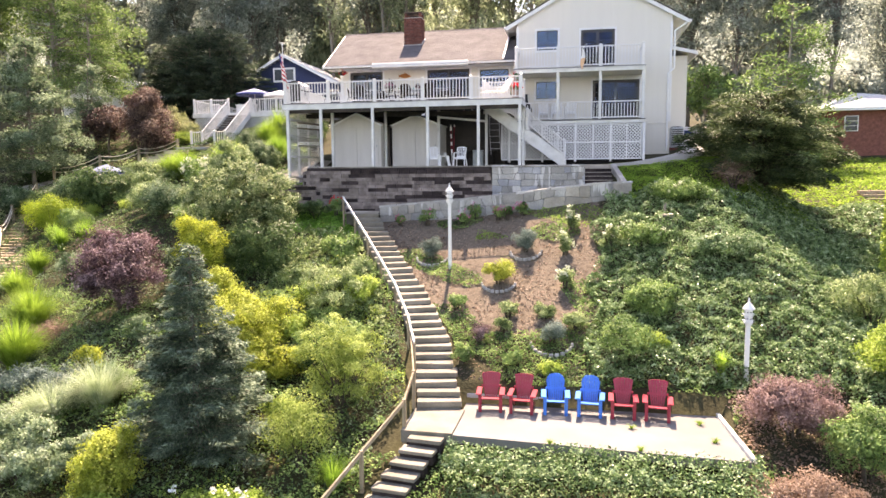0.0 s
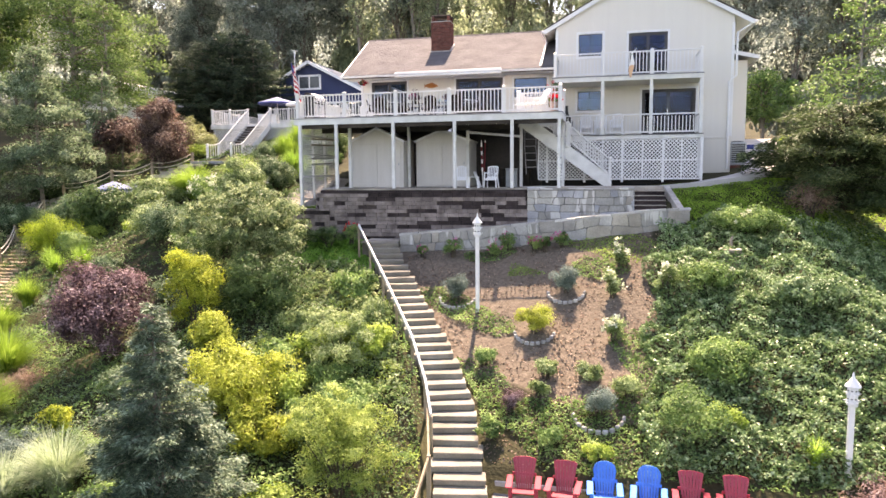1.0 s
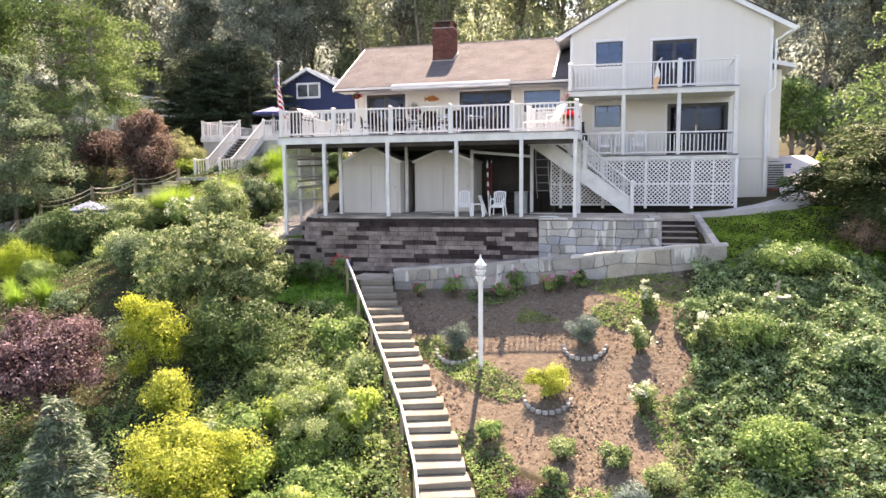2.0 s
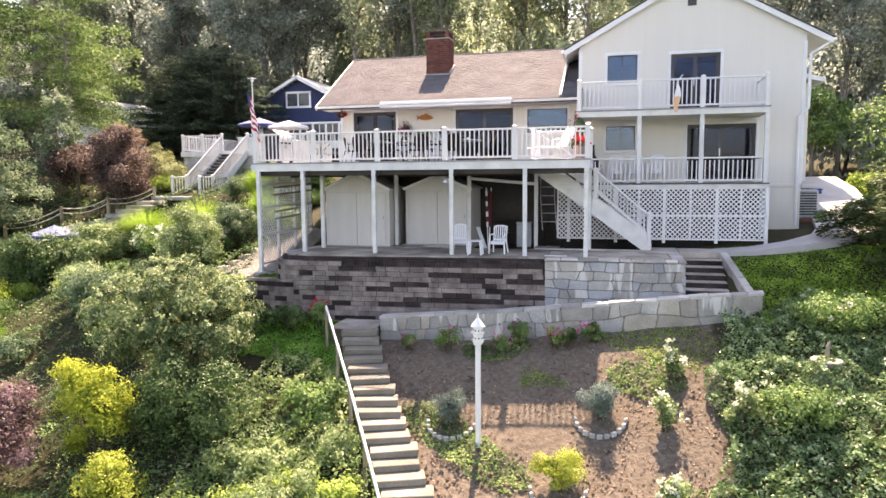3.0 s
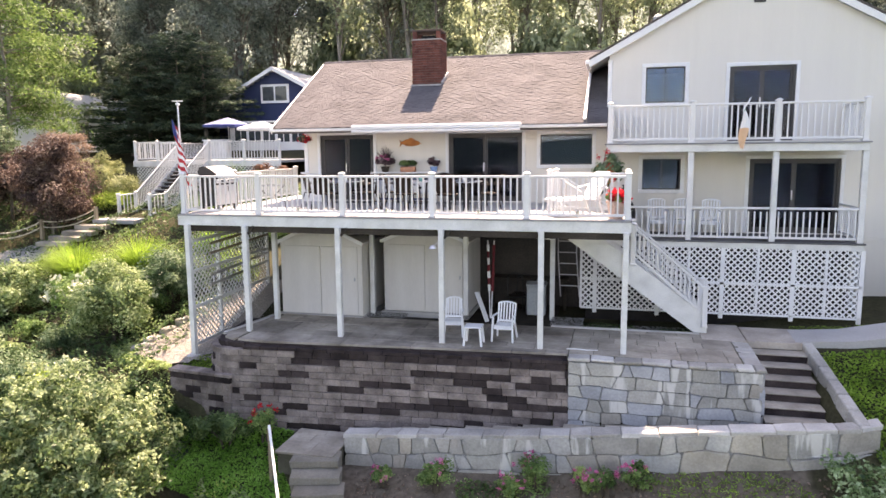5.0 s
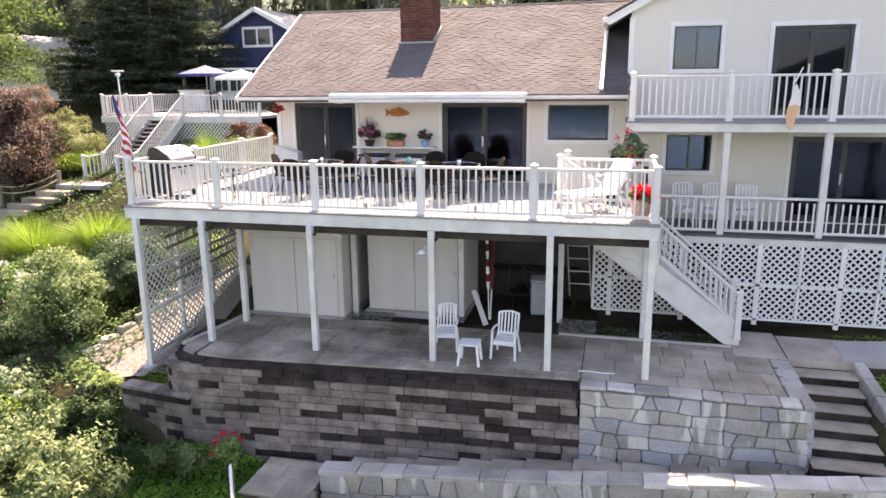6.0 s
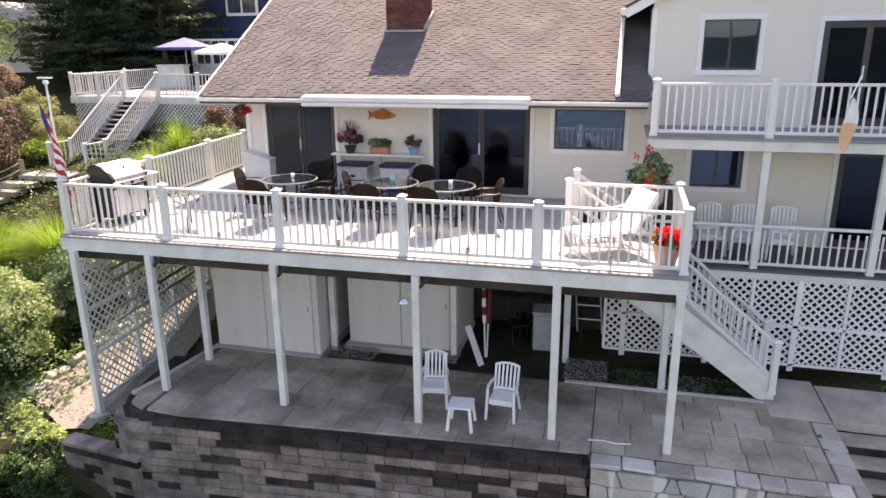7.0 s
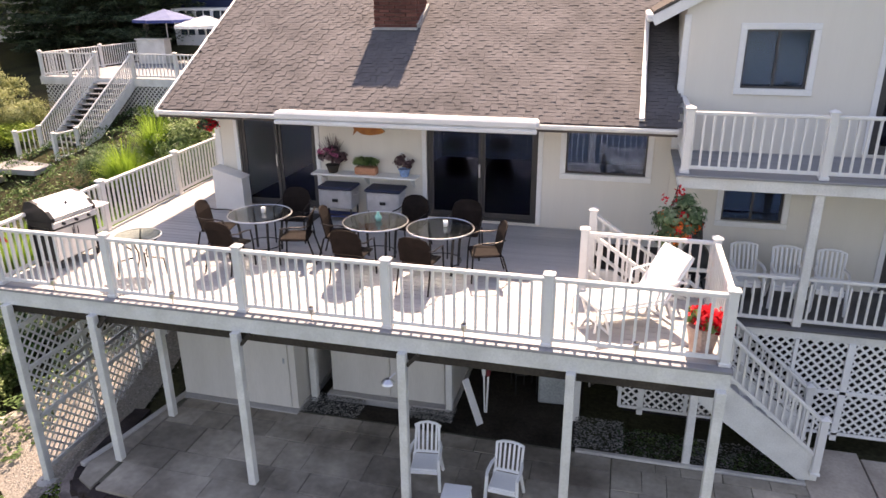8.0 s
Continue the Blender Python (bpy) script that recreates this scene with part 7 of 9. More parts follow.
shrub("spirea", at_ground(5.9, 24.6), (1.4, 1.1, 0.5), 5200, (0.11, 0.07), IVY, "mound of creeper on the bank", clumps=36, clump=0.34)
shrub("bramble", at_ground(3.4, 21.6), (1.0, 0.9, 0.6), 4200, (0.13, 0.06), GREEN, "arching dark green bramble on the bank", clumps=30, clump=0.34)
grass_clump("ornamental_grass", at_ground(4.95, 19.3), 0.35, 0.75, 400, GRASS, "small grass clump by the lamp post", "ornamental grasses", 0.01)


def spreading_conifer(name, at, wide, high, n, material, label, boughs=150, spray=0.16):
    """A broad juniper: tiers of boughs from one leaning stem, each a flat plume of short sprays that nods at its tip."""
    root = thing(name, at, 0, label, "tree")
    s = Shape().tube([(0, 0, -0.4), (0.1, 0.1, high * 0.4), (-0.3, 0.2, high * 0.85)], [0.22, 0.15, 0.04], 7)
    a = np.arange(boughs) * 2.399 + rng.normal(size=boughs) * 0.3
    h = high * (0.05 + 0.93 * rng.random(boughs))
    u = h / high
    long = wide * np.clip(0.66 + 0.95 * u - 1.15 * u * u, 0.14, 1) * rng.uniform(0.62, 1.2, boughs)
    rise = rng.uniform(0.0, 0.55, boughs)
    for i in range(boughs):
        pts = [(math.cos(a[i]) * long[i] * k, math.sin(a[i]) * long[i] * k, h[i] + long[i] * (rise[i] * k - 0.22 * k ** 3)) for k in (0, 0.35, 0.7, 0.97)]
        s.tube(pts, [0.05, 0.035, 0.02, 0.005], 4, False)
    part("bough", s, STEM, root, local=True, kind="stuff")
    i = rng.choice(boughs, n, p=long ** 1.2 / (long ** 1.2).sum())
    k = 0.22 + 0.80 * rng.random(n) ** 0.65
    span = (0.34 * (1.12 - k) + 0.05) * long[i] * 0.75
    sx, sz = rng.normal(size=n) * span, rng.normal(size=n) * span * 0.30
    p = np.stack([np.cos(a[i]) * long[i] * k - np.sin(a[i]) * sx, np.sin(a[i]) * long[i] * k + np.cos(a[i]) * sx, h[i] + long[i] * (rise[i] * k - 0.22 * k ** 3) + sz - np.abs(sx) * 0.18], 1)
    p[:, 2] = np.maximum(p[:, 2], 0.05)
    along = np.stack([np.cos(a[i]) - np.sin(a[i]) * np.sign(sx) * 0.7, np.sin(a[i]) + np.cos(a[i]) * np.sign(sx) * 0.7, rng.normal(size=n) * 0.3], 1)
    piece("needles", leaf_data("needles", p, rng.normal(size=(n, 3)) * 0.5 + [0, 0, 1], spray * rng.uniform(0.6, 1.4, n), spray * 0.32, material, along), root, Matrix())
    return root


spreading_conifer("spreading_juniper", at_ground(8.8, 31.9, -0.3), 3.4, 4.0, 62000, JUNIPER, "large dark spreading juniper above the bank")
stump = thing("tree_stump", at_ground(4.3, 26.8, 0.0), 0, "freshly cut pale tree stump among the ivy", "stump")
part("slice", Shape().lathe([(0.34, -0.2), (0.33, 0.34), (0.31, 0.36), (0.05, 0.365)], 18), mat("cut_wood", (0.52, 0.42, 0.30), (0.66, 0.56, 0.43), 0.8, 4, 30, 0.2), stump, local=True)
part("bark", Shape().lathe([(0.37, -0.3), (0.36, 0.0), (0.345, 0.32)], 18), BARK, stump, local=True)
part("shoot", Shape().tube([(0.02, 0.05, 0.36), (0.03, 0.08, 0.62), (0.08, 0.10, 0.75)], [0.06, 0.045, 0.02], 7), BARK, stump, local=True)

shrub("dead_shrub", at_ground(7.3, 29.9), (0.9, 0.8, 0.7), 2600, (0.09, 0.03), DRY, "grey half-bare shrub in front of the juniper", clumps=30, clump=0.3, stems=12)
shrub("privet", at_ground(9.9, 41.5), (1.7, 1.6, 1.35), 9000, (0.14, 0.08), LIME, "sunlit yellow-green hedge behind the walkway", "hedge", clumps=44, clump=0.5)
shrub("privet", at_ground(13.0, 41.0), (2.0, 1.6, 1.4), 9000, (0.14, 0.08), GREEN, "sunlit yellow-green hedge behind the walkway", "hedge", clumps=44, clump=0.5)

# ---- trees round the house ----
YOUNG = leaf_mat("grey_green_leaf", (0.050, 0.080, 0.042), (0.130, 0.185, 0.090), (0.330, 0.400, 0.230), 0.42, 0.8)


def layered_tree(name, at, height, radius, n, leaf, material, label, low=0.12, boughs=90, group="", trunk=0.014):
    """A tree of long, nearly level boughs in tiers, each a feathery flat spray with gaps between."""
    root = thing(name, at, rng.uniform(0, 360), label, "tree", group)
    s = Shape().tube([(0, 0, -0.4), (0.15, 0.1, height * 0.5), (0, 0, height * 0.97)], [height * trunk, height * trunk * 0.7, 0.03], 8)
    a = np.arange(boughs) * 2.399 + rng.normal(size=boughs) * 0.35
    h = height * (low + (0.97 - low) * rng.random(boughs))
    u = (h / height - low) / (1 - low)
    long = radius * (1 - u * 0.86) ** 0.7 * rng.uniform(0.55, 1.12, boughs)
    rise = rng.uniform(0.05, 0.38, boughs)
    for i in range(boughs):
        s.tube([(math.cos(a[i]) * long[i] * k, math.sin(a[i]) * long[i] * k, h[i] + long[i] * (rise[i] * k - 0.25 * k * k)) for k in (0, 0.4, 0.75, 0.98)], [0.02 + 0.012 * long[i], 0.035, 0.02, 0.006], 4, False)
    part("trunk", s, BARK, root, local=True, smooth=True, kind="stuff")
    i = rng.choice(boughs, n, p=long ** 1.4 / (long ** 1.4).sum())
    k = 0.18 + 0.84 * rng.random(n) ** 0.7
    span = (0.30 * (1.2 - k) + 0.05) * long[i]
    sx = rng.normal(size=n) * span
    sz = rng.normal(size=n) * (0.02 * long[i] + 0.10)
    p = np.stack([np.cos(a[i]) * long[i] * k - np.sin(a[i]) * sx, np.sin(a[i]) * long[i] * k + np.cos(a[i]) * sx, h[i] + long[i] * (rise[i] * k - 0.25 * k * k) + sz - np.abs(sx) * 0.15], 1)
    piece("crown", leaf_data("crown", p, rng.normal(size=(n, 3)) * 0.7 + [0, 0, 1], leaf[0] * rng.uniform(0.6, 1.3, n), leaf[1] * rng.uniform(0.7, 1.2, n), material), root, Matrix())
    return root



layered_tree("shade_tree", at_ground(-40.4, 51.0), 22, 9.0, 30000, (0.25, 0.12), SHADE_LEAF, "large light green tree with feathery level boughs", 0.16, 84)
tree("shade_tree", at_ground(-50, 50), 20, 7.5, 16000, (0.36, 0.22), SHADE_LEAF, "large light green shade tree on the slope", 0.15, 60)
layered_tree("young_tree", at_ground(-30.8, 37.0), 9.4, 3.5, 24000, (0.17, 0.09), YOUNG, "young grey-green tree with loose boughs on the slope", 0.12, 84)
layered_tree("young_tree", at_ground(-34.6, 47.5), 10.5, 4.3, 10000, (0.19, 0.09), SHADE_LEAF, "light green tree with drooping level boughs", 0.28, 60)
tree("young_tree", at_ground(-33.5, 33.5), 8.5, 3.2, 11000, (0.18, 0.10), DARK_GREEN, "dark green young tree on the slope", 0.12, 44, trunk=0.012)
tree("young_tree", at_ground(-36.5, 31.5), 8.0, 3.2, 10000, (0.18, 0.10), DARK_GREEN, "dark green young tree on the slope", 0.08, 44, trunk=0.012)
tree("copper_plum", at_ground(-25.9, 41.0), 5.1, 2.45, 20000, (0.13, 0.075), PLUM, "broad copper-leaved plum tree on the slope", 0.05, 60, trunk=0.02)
tree("copper_plum", at_ground(-29.8, 42.6), 3.4, 2.0, 6000, (0.17, 0.10), PLUM, "broad copper-leaved plum tree on the slope", 0.16, 50, trunk=0.02)
for i, (x, y, h, r) in enumerate(((-32.5, 55, 6.6, 2.4), (-30.8, 54.6, 7.0, 2.9), (-29.0, 55.2, 7.4, 2.9), (-27.4, 55.6, 6.8, 2.6), (-30.4, 57.5, 7.6, 2.9))):
    if i < 2:
        last = conifer("yew", at_ground(x, y), h, r, 20000, DARK_CONIFER, "dark dense evergreen behind the deck", 1.3, droop=0.0, dense=1.6, group="evergreens behind the neighbour's deck")
    else:
        copy_thing(last, pose(*at_ground(x, y), 0, 0, 77 * i) @ Matrix.Diagonal((1.05, 1.05, h / 7.0, 1)))
layered_tree("young_tree", at_ground(-31.4, 43.2), 6.4, 2.0, 8000, (0.16, 0.09), YOUNG, "small grey-green tree behind the plum", 0.20, 44)
layered_tree("lime_tree", at_ground(14.5, 49), 10.0, 4.6, 5500, (0.20, 0.11), GREEN, "sunlit light green tree with airy boughs", 0.22, 60)
tree("lime_tree", at_ground(31, 60), 18, 6.8, 12000, (0.32, 0.20), WOOD_LEAF, "sunlit broadleaf tree beyond the garden", 0.2, 60)
tree("lime_tree", at_ground(10.5, 55), 7, 2.8, 5000, (0.22, 0.14), GREEN, "green broadleaf tree behind the hedge", 0.16, 54)
ivy_trunk = thing("ivy_clad_trunk", at_ground(12.2, 27.2), 0, "dead trunk wrapped in ivy", "tree")
part("trunk", Shape().tube([(0, 0, -0.5), (0.05, 0, 2.2), (0.1, 0.05, 4.6)], [0.28, 0.22, 0.14], 9), BARK, ivy_trunk, local=True)
a, h = rng.random(3500) * 6.283, rng.random(3500) * 4.8
rr = 0.30 + 0.18 * rng.random(3500)
p = np.stack([rr * np.cos(a) + 0.02 * h, rr * np.sin(a), h], 1)
piece("foliage", leaf_data("foliage", p, np.stack([np.cos(a), np.sin(a), 0.4 + 0 * a], 1) + rng.normal(size=(3500, 3)) * 0.4, 0.13, 0.10, LIME), ivy_trunk, Matrix())

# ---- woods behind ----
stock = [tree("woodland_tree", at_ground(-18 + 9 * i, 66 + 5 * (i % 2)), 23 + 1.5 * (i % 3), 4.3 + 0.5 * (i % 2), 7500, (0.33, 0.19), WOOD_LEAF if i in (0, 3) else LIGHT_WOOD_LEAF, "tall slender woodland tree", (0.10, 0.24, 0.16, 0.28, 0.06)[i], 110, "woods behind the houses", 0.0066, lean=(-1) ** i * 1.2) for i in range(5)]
count = 0
for row in range(3):
    for i in range(26):
        x = -105 + i * 7.6 + rng.uniform(-2.6, 2.6) + (row % 2) * 3.8
        y = 63 + row * 8.5 + rng.uniform(-3, 3)
        if x < -29:
            y += 2
        if 14 < x and row == 0:
            continue
        if -24 < x < 14 and (row < 2 or rng.random() < 0.4):
            continue
        k = rng.uniform(0.75, 1.15)
        copy_thing(stock[int(rng.integers(0, 5)) if -22 < x < 5 or rng.random() < 0.15 else (0, 3)[int(rng.integers(0, 2))]], pose(*at_ground(x, y), 0, 0, rng.uniform(0, 360)) @ Matrix.Diagonal((k, k, k, 1)))
        count += 1
for i in range(11):
    x, y = -48 + i * 2.2 + rng.uniform(-0.8, 0.8), 64 + rng.uniform(-1, 12)
    k = rng.uniform(0.8, 1.1)
    copy_thing(stock[(0, 3)[i % 2]], pose(*at_ground(x, y), 0, 0, rng.uniform(0, 360)) @ Matrix.Diagonal((k, k, k, 1)))
for x, y, k in ((10.4, 63, 0.95), (13.4, 61, 0.8), (17.2, 64, 0.9), (21.0, 62, 0.85)):
    copy_thing(stock[0 if k > 0.87 else 3], pose(*at_ground(x, y), 0, 0, 40 * x) @ Matrix.Diagonal((k, k, k, 1)))
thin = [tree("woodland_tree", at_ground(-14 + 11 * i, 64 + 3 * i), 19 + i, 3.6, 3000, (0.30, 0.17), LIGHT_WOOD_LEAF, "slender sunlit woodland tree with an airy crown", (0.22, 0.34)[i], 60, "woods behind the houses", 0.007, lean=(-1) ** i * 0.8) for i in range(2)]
for i in range(17):
    x, y = -21 + i * 1.6 + rng.uniform(-0.9, 0.9), 62 + rng.uniform(0, 20)
    k = rng.uniform(0.8, 1.2)
    copy_thing(thin[i % 2], pose(*at_ground(x, y), 0, 0, rng.uniform(0, 360)) @ Matrix.Diagonal((k, k, k, 1)))
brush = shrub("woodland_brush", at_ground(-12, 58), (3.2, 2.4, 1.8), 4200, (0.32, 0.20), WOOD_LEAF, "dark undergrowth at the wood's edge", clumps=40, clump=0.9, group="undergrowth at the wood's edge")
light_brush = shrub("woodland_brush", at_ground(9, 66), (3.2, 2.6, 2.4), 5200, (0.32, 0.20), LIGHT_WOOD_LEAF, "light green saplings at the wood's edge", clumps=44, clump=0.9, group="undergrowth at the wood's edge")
for i in range(66):
    x, y = -84 + (i % 46) * 3.6 + rng.uniform(-1.5, 1.5), 63 + rng.uniform(-2, 9) + 14 * (i // 46)
    if -30 < x < -16 and y < 72:
        y += 9
    k = rng.uniform(0.9, 1.5)
    copy_thing(brush if (i % 3 == 0 or x > 3 or x < -25 and i % 2) else light_brush, pose(*at_ground(x, y, -0.4), 0, 0, rng.uniform(0, 360)) @ Matrix.Diagonal((k, k, k * rng.uniform(1.0, 1.8), 1)))

# ---- neighbours ----
FL = 4.08
ndeck = thing("neighbour_deck", (-21.5, 48, FL), 0, "grey neighbouring deck on a lattice skirt", "deck")
part("floor", Shape().box(-25.4, -17.2, 46.0, 53.5, FL - 0.12, FL), PORCH, ndeck)
part("fascia", Shape().block(-25.45, -17.2, 45.94, 46.0, FL - 0.3, FL, 0.01), WORN_WHITE, ndeck)
lattice(ndeck, (-25.3, 46.02, 2.6), (1, 0, 0), 8.0, 1.25, 0.13, WORN_WHITE, 0.045)
# Black sheet added behind the skirt as shade under this deck.
part("backing", Shape().box(-25.3, -17.3, 46.3, 46.4, 2.3, FL - 0.3), UNLIT_BLACK, ndeck)
railing("neighbour_railing", [(-25.35, 46.05, FL), (-24.05, 46.05, FL), (-22.75, 46.05, FL)], "white railing of the neighbouring deck", "neighbour railings", step=0.14)
railing("neighbour_railing", [(-21.1, 46.05, FL), (-19.2, 46.05, FL), (-17.3, 46.05, FL)], "white railing of the neighbouring deck", "neighbour railings", step=0.14)
railing("neighbour_railing", [(-25.35, 46.05, FL), (-25.35, 49.5, FL), (-25.35, 53, FL)], "white railing of the neighbouring deck", "neighbour railings", step=0.14, ends=(False, True))
nst = thing("neighbour_stairs", (-22.3, 43, 1.8), 0, "long white wooden stairs up to the neighbouring deck", "stairs")
ta, tb = Vector((-22.72, 46.0, FL)), Vector((-23.2, 43.1, 1.72))
wide = Vector((1.62, 0, 0))
for i in range(13):
    c = ta.lerp(tb, (i + 1) / 14)
    part("tread", Shape().block(c.x, c.x + 1.62, c.y - 0.12, c.y + 0.10, c.z - 0.04, c.z, 0.006), PORCH, nst)
    # Dark board added to stand in for shade between the open treads.
    part("riser", Shape().box(c.x + 0.03, c.x + 1.59, c.y + 0.06, c.y + 0.08, c.z - 0.17, c.z - 0.04), DARK_WOOD, nst)
for off in (Vector((0, 0, 0)), wide):
    part("stringer", Shape().beam(ta + off + Vector((0, 0, -0.16)), tb + off + Vector((0, 0, -0.16)), 0.05, 0.30, 0.008), WORN_WHITE, nst)
    railing("neighbour_stair_railing", [ta + off, tb + off], "white sloping railing of the neighbour's stairs", "neighbour railings", step=0.12)
    railing("neighbour_stair_railing", [tb + off, tb + off + Vector((-0.3, -0.8, -0.06))], "white railing at the foot of the neighbour's stairs", "neighbour railings", step=0.13, ends=(False, True))
part("landing", Shape().block(-23.95, -21.8, 41.1, 42.45, 1.4, 1.58, 0.01), PORCH, nst)
for i in range(4):
    x, y, z = -23.7 - i * 0.3, 40.8 - i * 0.42, 1.38 - i * 0.2
    part("stone_step", Shape().block(x - 0.75, x + 0.75, y - 0.25, y + 0.25, z - 0.2, z, 0.02, None, 0.02), FLAG, nst)

blue = thing("blue_cottage", (-23.6, 60, 5), 0, "navy blue clapboard cottage with white trim and a grey roof", "house")
part("wall", Shape().box(-27.9, -19.2, 58.0, 66, 4.6, 7.55).prism([(-27.9, 58, 7.55), (-19.2, 58, 7.55), (-23.55, 58, 9.75)], (0, 8, 0)), NAVY, blue)
for i in range(26):
    z = 4.9 + i * 0.19
    half = 4.3 if z < 7.5 else max(0.0, 4.3 * (9.7 - z) / 2.2)
    if half > 0.3:
        part("clapboard", Shape().prism([(-23.55 - half, 57.97, z), (-23.55 - half, 57.995, z), (-23.55 - half, 57.995, z + 0.18)], (2 * half, 0, 0)), NAVY, blue)
for ex in (-28.35, -18.75):
    part("roof", Shape().beam((-23.55, 61.9, 9.92), (ex, 61.9, 7.40), 8.9, 0.1), GREY_ROOF, blue)
    part("rake_board", Shape().beam((-23.55, 57.44, 9.85), (ex, 57.44, 7.34), 0.05, 0.22), WHITE, blue)
nw = part("window", Shape().block(-24.65, -22.62, 57.9, 57.96, 7.66, 8.88, 0.01), WHITE, blue)
for a, b in ((-24.5, -23.7), (-23.58, -22.78)):
    part("pane", Shape().box(a, b, 57.885, 57.9, 7.82, 8.72), NAVY_GLASS, nw)
part("porch", Shape().box(-25.9, -17.5, 55.8, 58, 6.3, 6.42), WHITE, blue)
part("porch_wall", Shape().box(-25.8, -25.62, 55.8, 55.9, 4.4, 6.3).box(-25.62, -17.5, 55.8, 55.9, 4.4, 5.1), WHITE, blue)
for x in (-25.55, -24.55, -23.55, -22.55, -21.55, -20.55, -19.55):
    pw = part("porch_window", Shape().block(x - 0.08, x + 0.08, 55.78, 55.9, 5.1, 6.3, 0.01).block(x + 0.47, x + 0.53, 55.82, 55.88, 5.1, 6.3, 0.008), WHITE, blue)
    part("pane", Shape().box(x + 0.08, x + 0.92, 55.84, 55.86, 5.1, 6.25), NAVY_GLASS, pw)
white_house = thing("white_house", (-39.5, 60, 4), 0, "white gabled house among the trees", "house")
part("wall", Shape().prism([(-44.5, 56.8, 3.0), (-36.6, 56.8, 3.0), (-36.6, 56.8, 6.7), (-40.5, 56.8, 8.6), (-44.5, 56.8, 6.7)], (0, 7, 0)), WHITE, white_house)
for ex in (-45.0, -36.1):
    part("roof", Shape().beam((-40.5, 60.2, 8.75), (ex, 60.2, 6.5), 7.8, 0.12), GREY_ROOF, white_house)
ww = part("window", Shape().block(-38.4, -37.2, 56.72, 56.79, 5.4, 6.7, 0.01), WHITE, white_house)
part("pane", Shape().box(-38.3, -37.3, 56.70, 56.72, 5.5, 6.6), NAVY_GLASS, ww)
garage = thing("brick_garage", (19, 51, 1), 0, "red brick garage with a pale hipped roof", "garage")
part("wall", Shape().box(17.1, 23.5, 50.0, 56, 0.2, 3.75), BRICK, garage)
part("roof", Shape().add([(16.6, 49.5, 3.72), (24, 49.5, 3.72), (24, 56.5, 3.72), (16.6, 56.5, 3.72), (19.2, 52, 4.9), (21.4, 53.5, 4.9)], [(0, 1, 5, 4), (1, 2, 5), (2, 3, 4, 5), (3, 0, 4), (0, 3, 2, 1)]), GREY_ROOF, garage)
part("fascia", Shape().block(16.6, 24, 49.45, 49.52, 3.55, 3.75, 0.01), WHITE, garage)
gw = part("window", Shape().block(18.15, 19.0, 49.94, 49.99, 2.25, 3.25, 0.01), WHITE, garage)
for i in range(3):
    part("pane", Shape().box(18.22, 18.93, 49.925, 49.94, 2.31 + i * 0.31, 2.58 + i * 0.31), NAVY_GLASS, gw)
gsteps = thing("garden_steps", (14.5, 34, -2), 0, "dark timber steps down from the lawn", "steps")
for i in range(6):
    part("step", Shape().block(14.2, 15.6, 36.0 - i * 0.4, 36.4 - i * 0.4, -1.3 - i * 0.17, -1.15 - i * 0.17, 0.01), OLD_WOOD, gsteps)


def umbrella(x, y, z, r, high, top, label, cloth, cloth2=None):
    root = thing("parasol", (x, y, z), 0, label, "parasol")
    part("pole", Shape().tube([(0, 0, 0), (0, 0, high)], 0.025, 8), WHITE, root, local=True)
    s = Shape()
    n = 8
    rim = [(r * math.cos(2 * math.pi * i / n), r * math.sin(2 * math.pi * i / n), high - top) for i in range(n)]
    low = [(p[0] * 1.0, p[1] * 1.0, p[2] - 0.12) for p in rim]
    s.add([(0, 0, high)] + rim + low, [(0, 1 + i, 1 + (i + 1) % n) for i in range(n)] + [(1 + i, 1 + n + i, 1 + n + (i + 1) % n, 1 + (i + 1) % n) for i in range(n)])
    part("canopy", s, cloth, root, local=True)
    rim_cloth = Shape().add([(p[0] * 1.004, p[1] * 1.004, p[2] + dz) for dz in (0.0, -0.13) for p in rim], [(i, n + i, n + (i + 1) % n, (i + 1) % n) for i in range(n)])
    part("valance", rim_cloth, cloth2 or cloth, root, local=True)
    for p in rim:
        part("rib", Shape().tube([(0, 0, high - 0.03), (p[0], p[1], p[2] - 0.02)], 0.01, 4), WHITE, root, local=True)
    part("base", Shape().lathe([(0.25, 0), (0.25, 0.05), (0.05, 0.09)], 12), BLACK_METAL, root, local=True)


RUST = leaf_mat("rust_brown_leaf", (0.10, 0.045, 0.025), (0.19, 0.095, 0.055), (0.31, 0.18, 0.11), 0.35, 2)
PALE_BLUE = mat("pale_blue_cloth", (0.11, 0.14, 0.26), (0.15, 0.18, 0.32), 0.85, 3, 90, 0.2, speck=0.04)
umbrella(-23.6, 52, FL, 1.45, 2.4, 0.45, "open pale blue parasol with a navy valance on the neighbouring deck", PALE_BLUE, CLOTH_BLUE)
umbrella(-21.3, 51.6, FL, 1.35, 2.15, 0.42, "open white parasol on the neighbouring deck", CLOTH_WHITE)
umbrella(-25.0, 35.7, gz(-25.0, 35.7), 1.05, 2.0, 0.42, "open pale blue parasol over a garden seat", PALE_BLUE, CLOTH_BLUE)
for x, k in ((-16.9, 0.95), (-15.7, 0.85)):
    shrub("red_cypress", at_ground(x, 43.5), (0.6 * k, 0.55 * k, 1.05 * k), 5000, (0.12, 0.05), RUST, "rust-brown dwarf conifer beside the neighbour's deck", clumps=26, clump=0.3)
nbox = thing("deck_box", (-24.2, 51.5, FL), 0, "white storage cabinet on the neighbouring deck", "storage box")
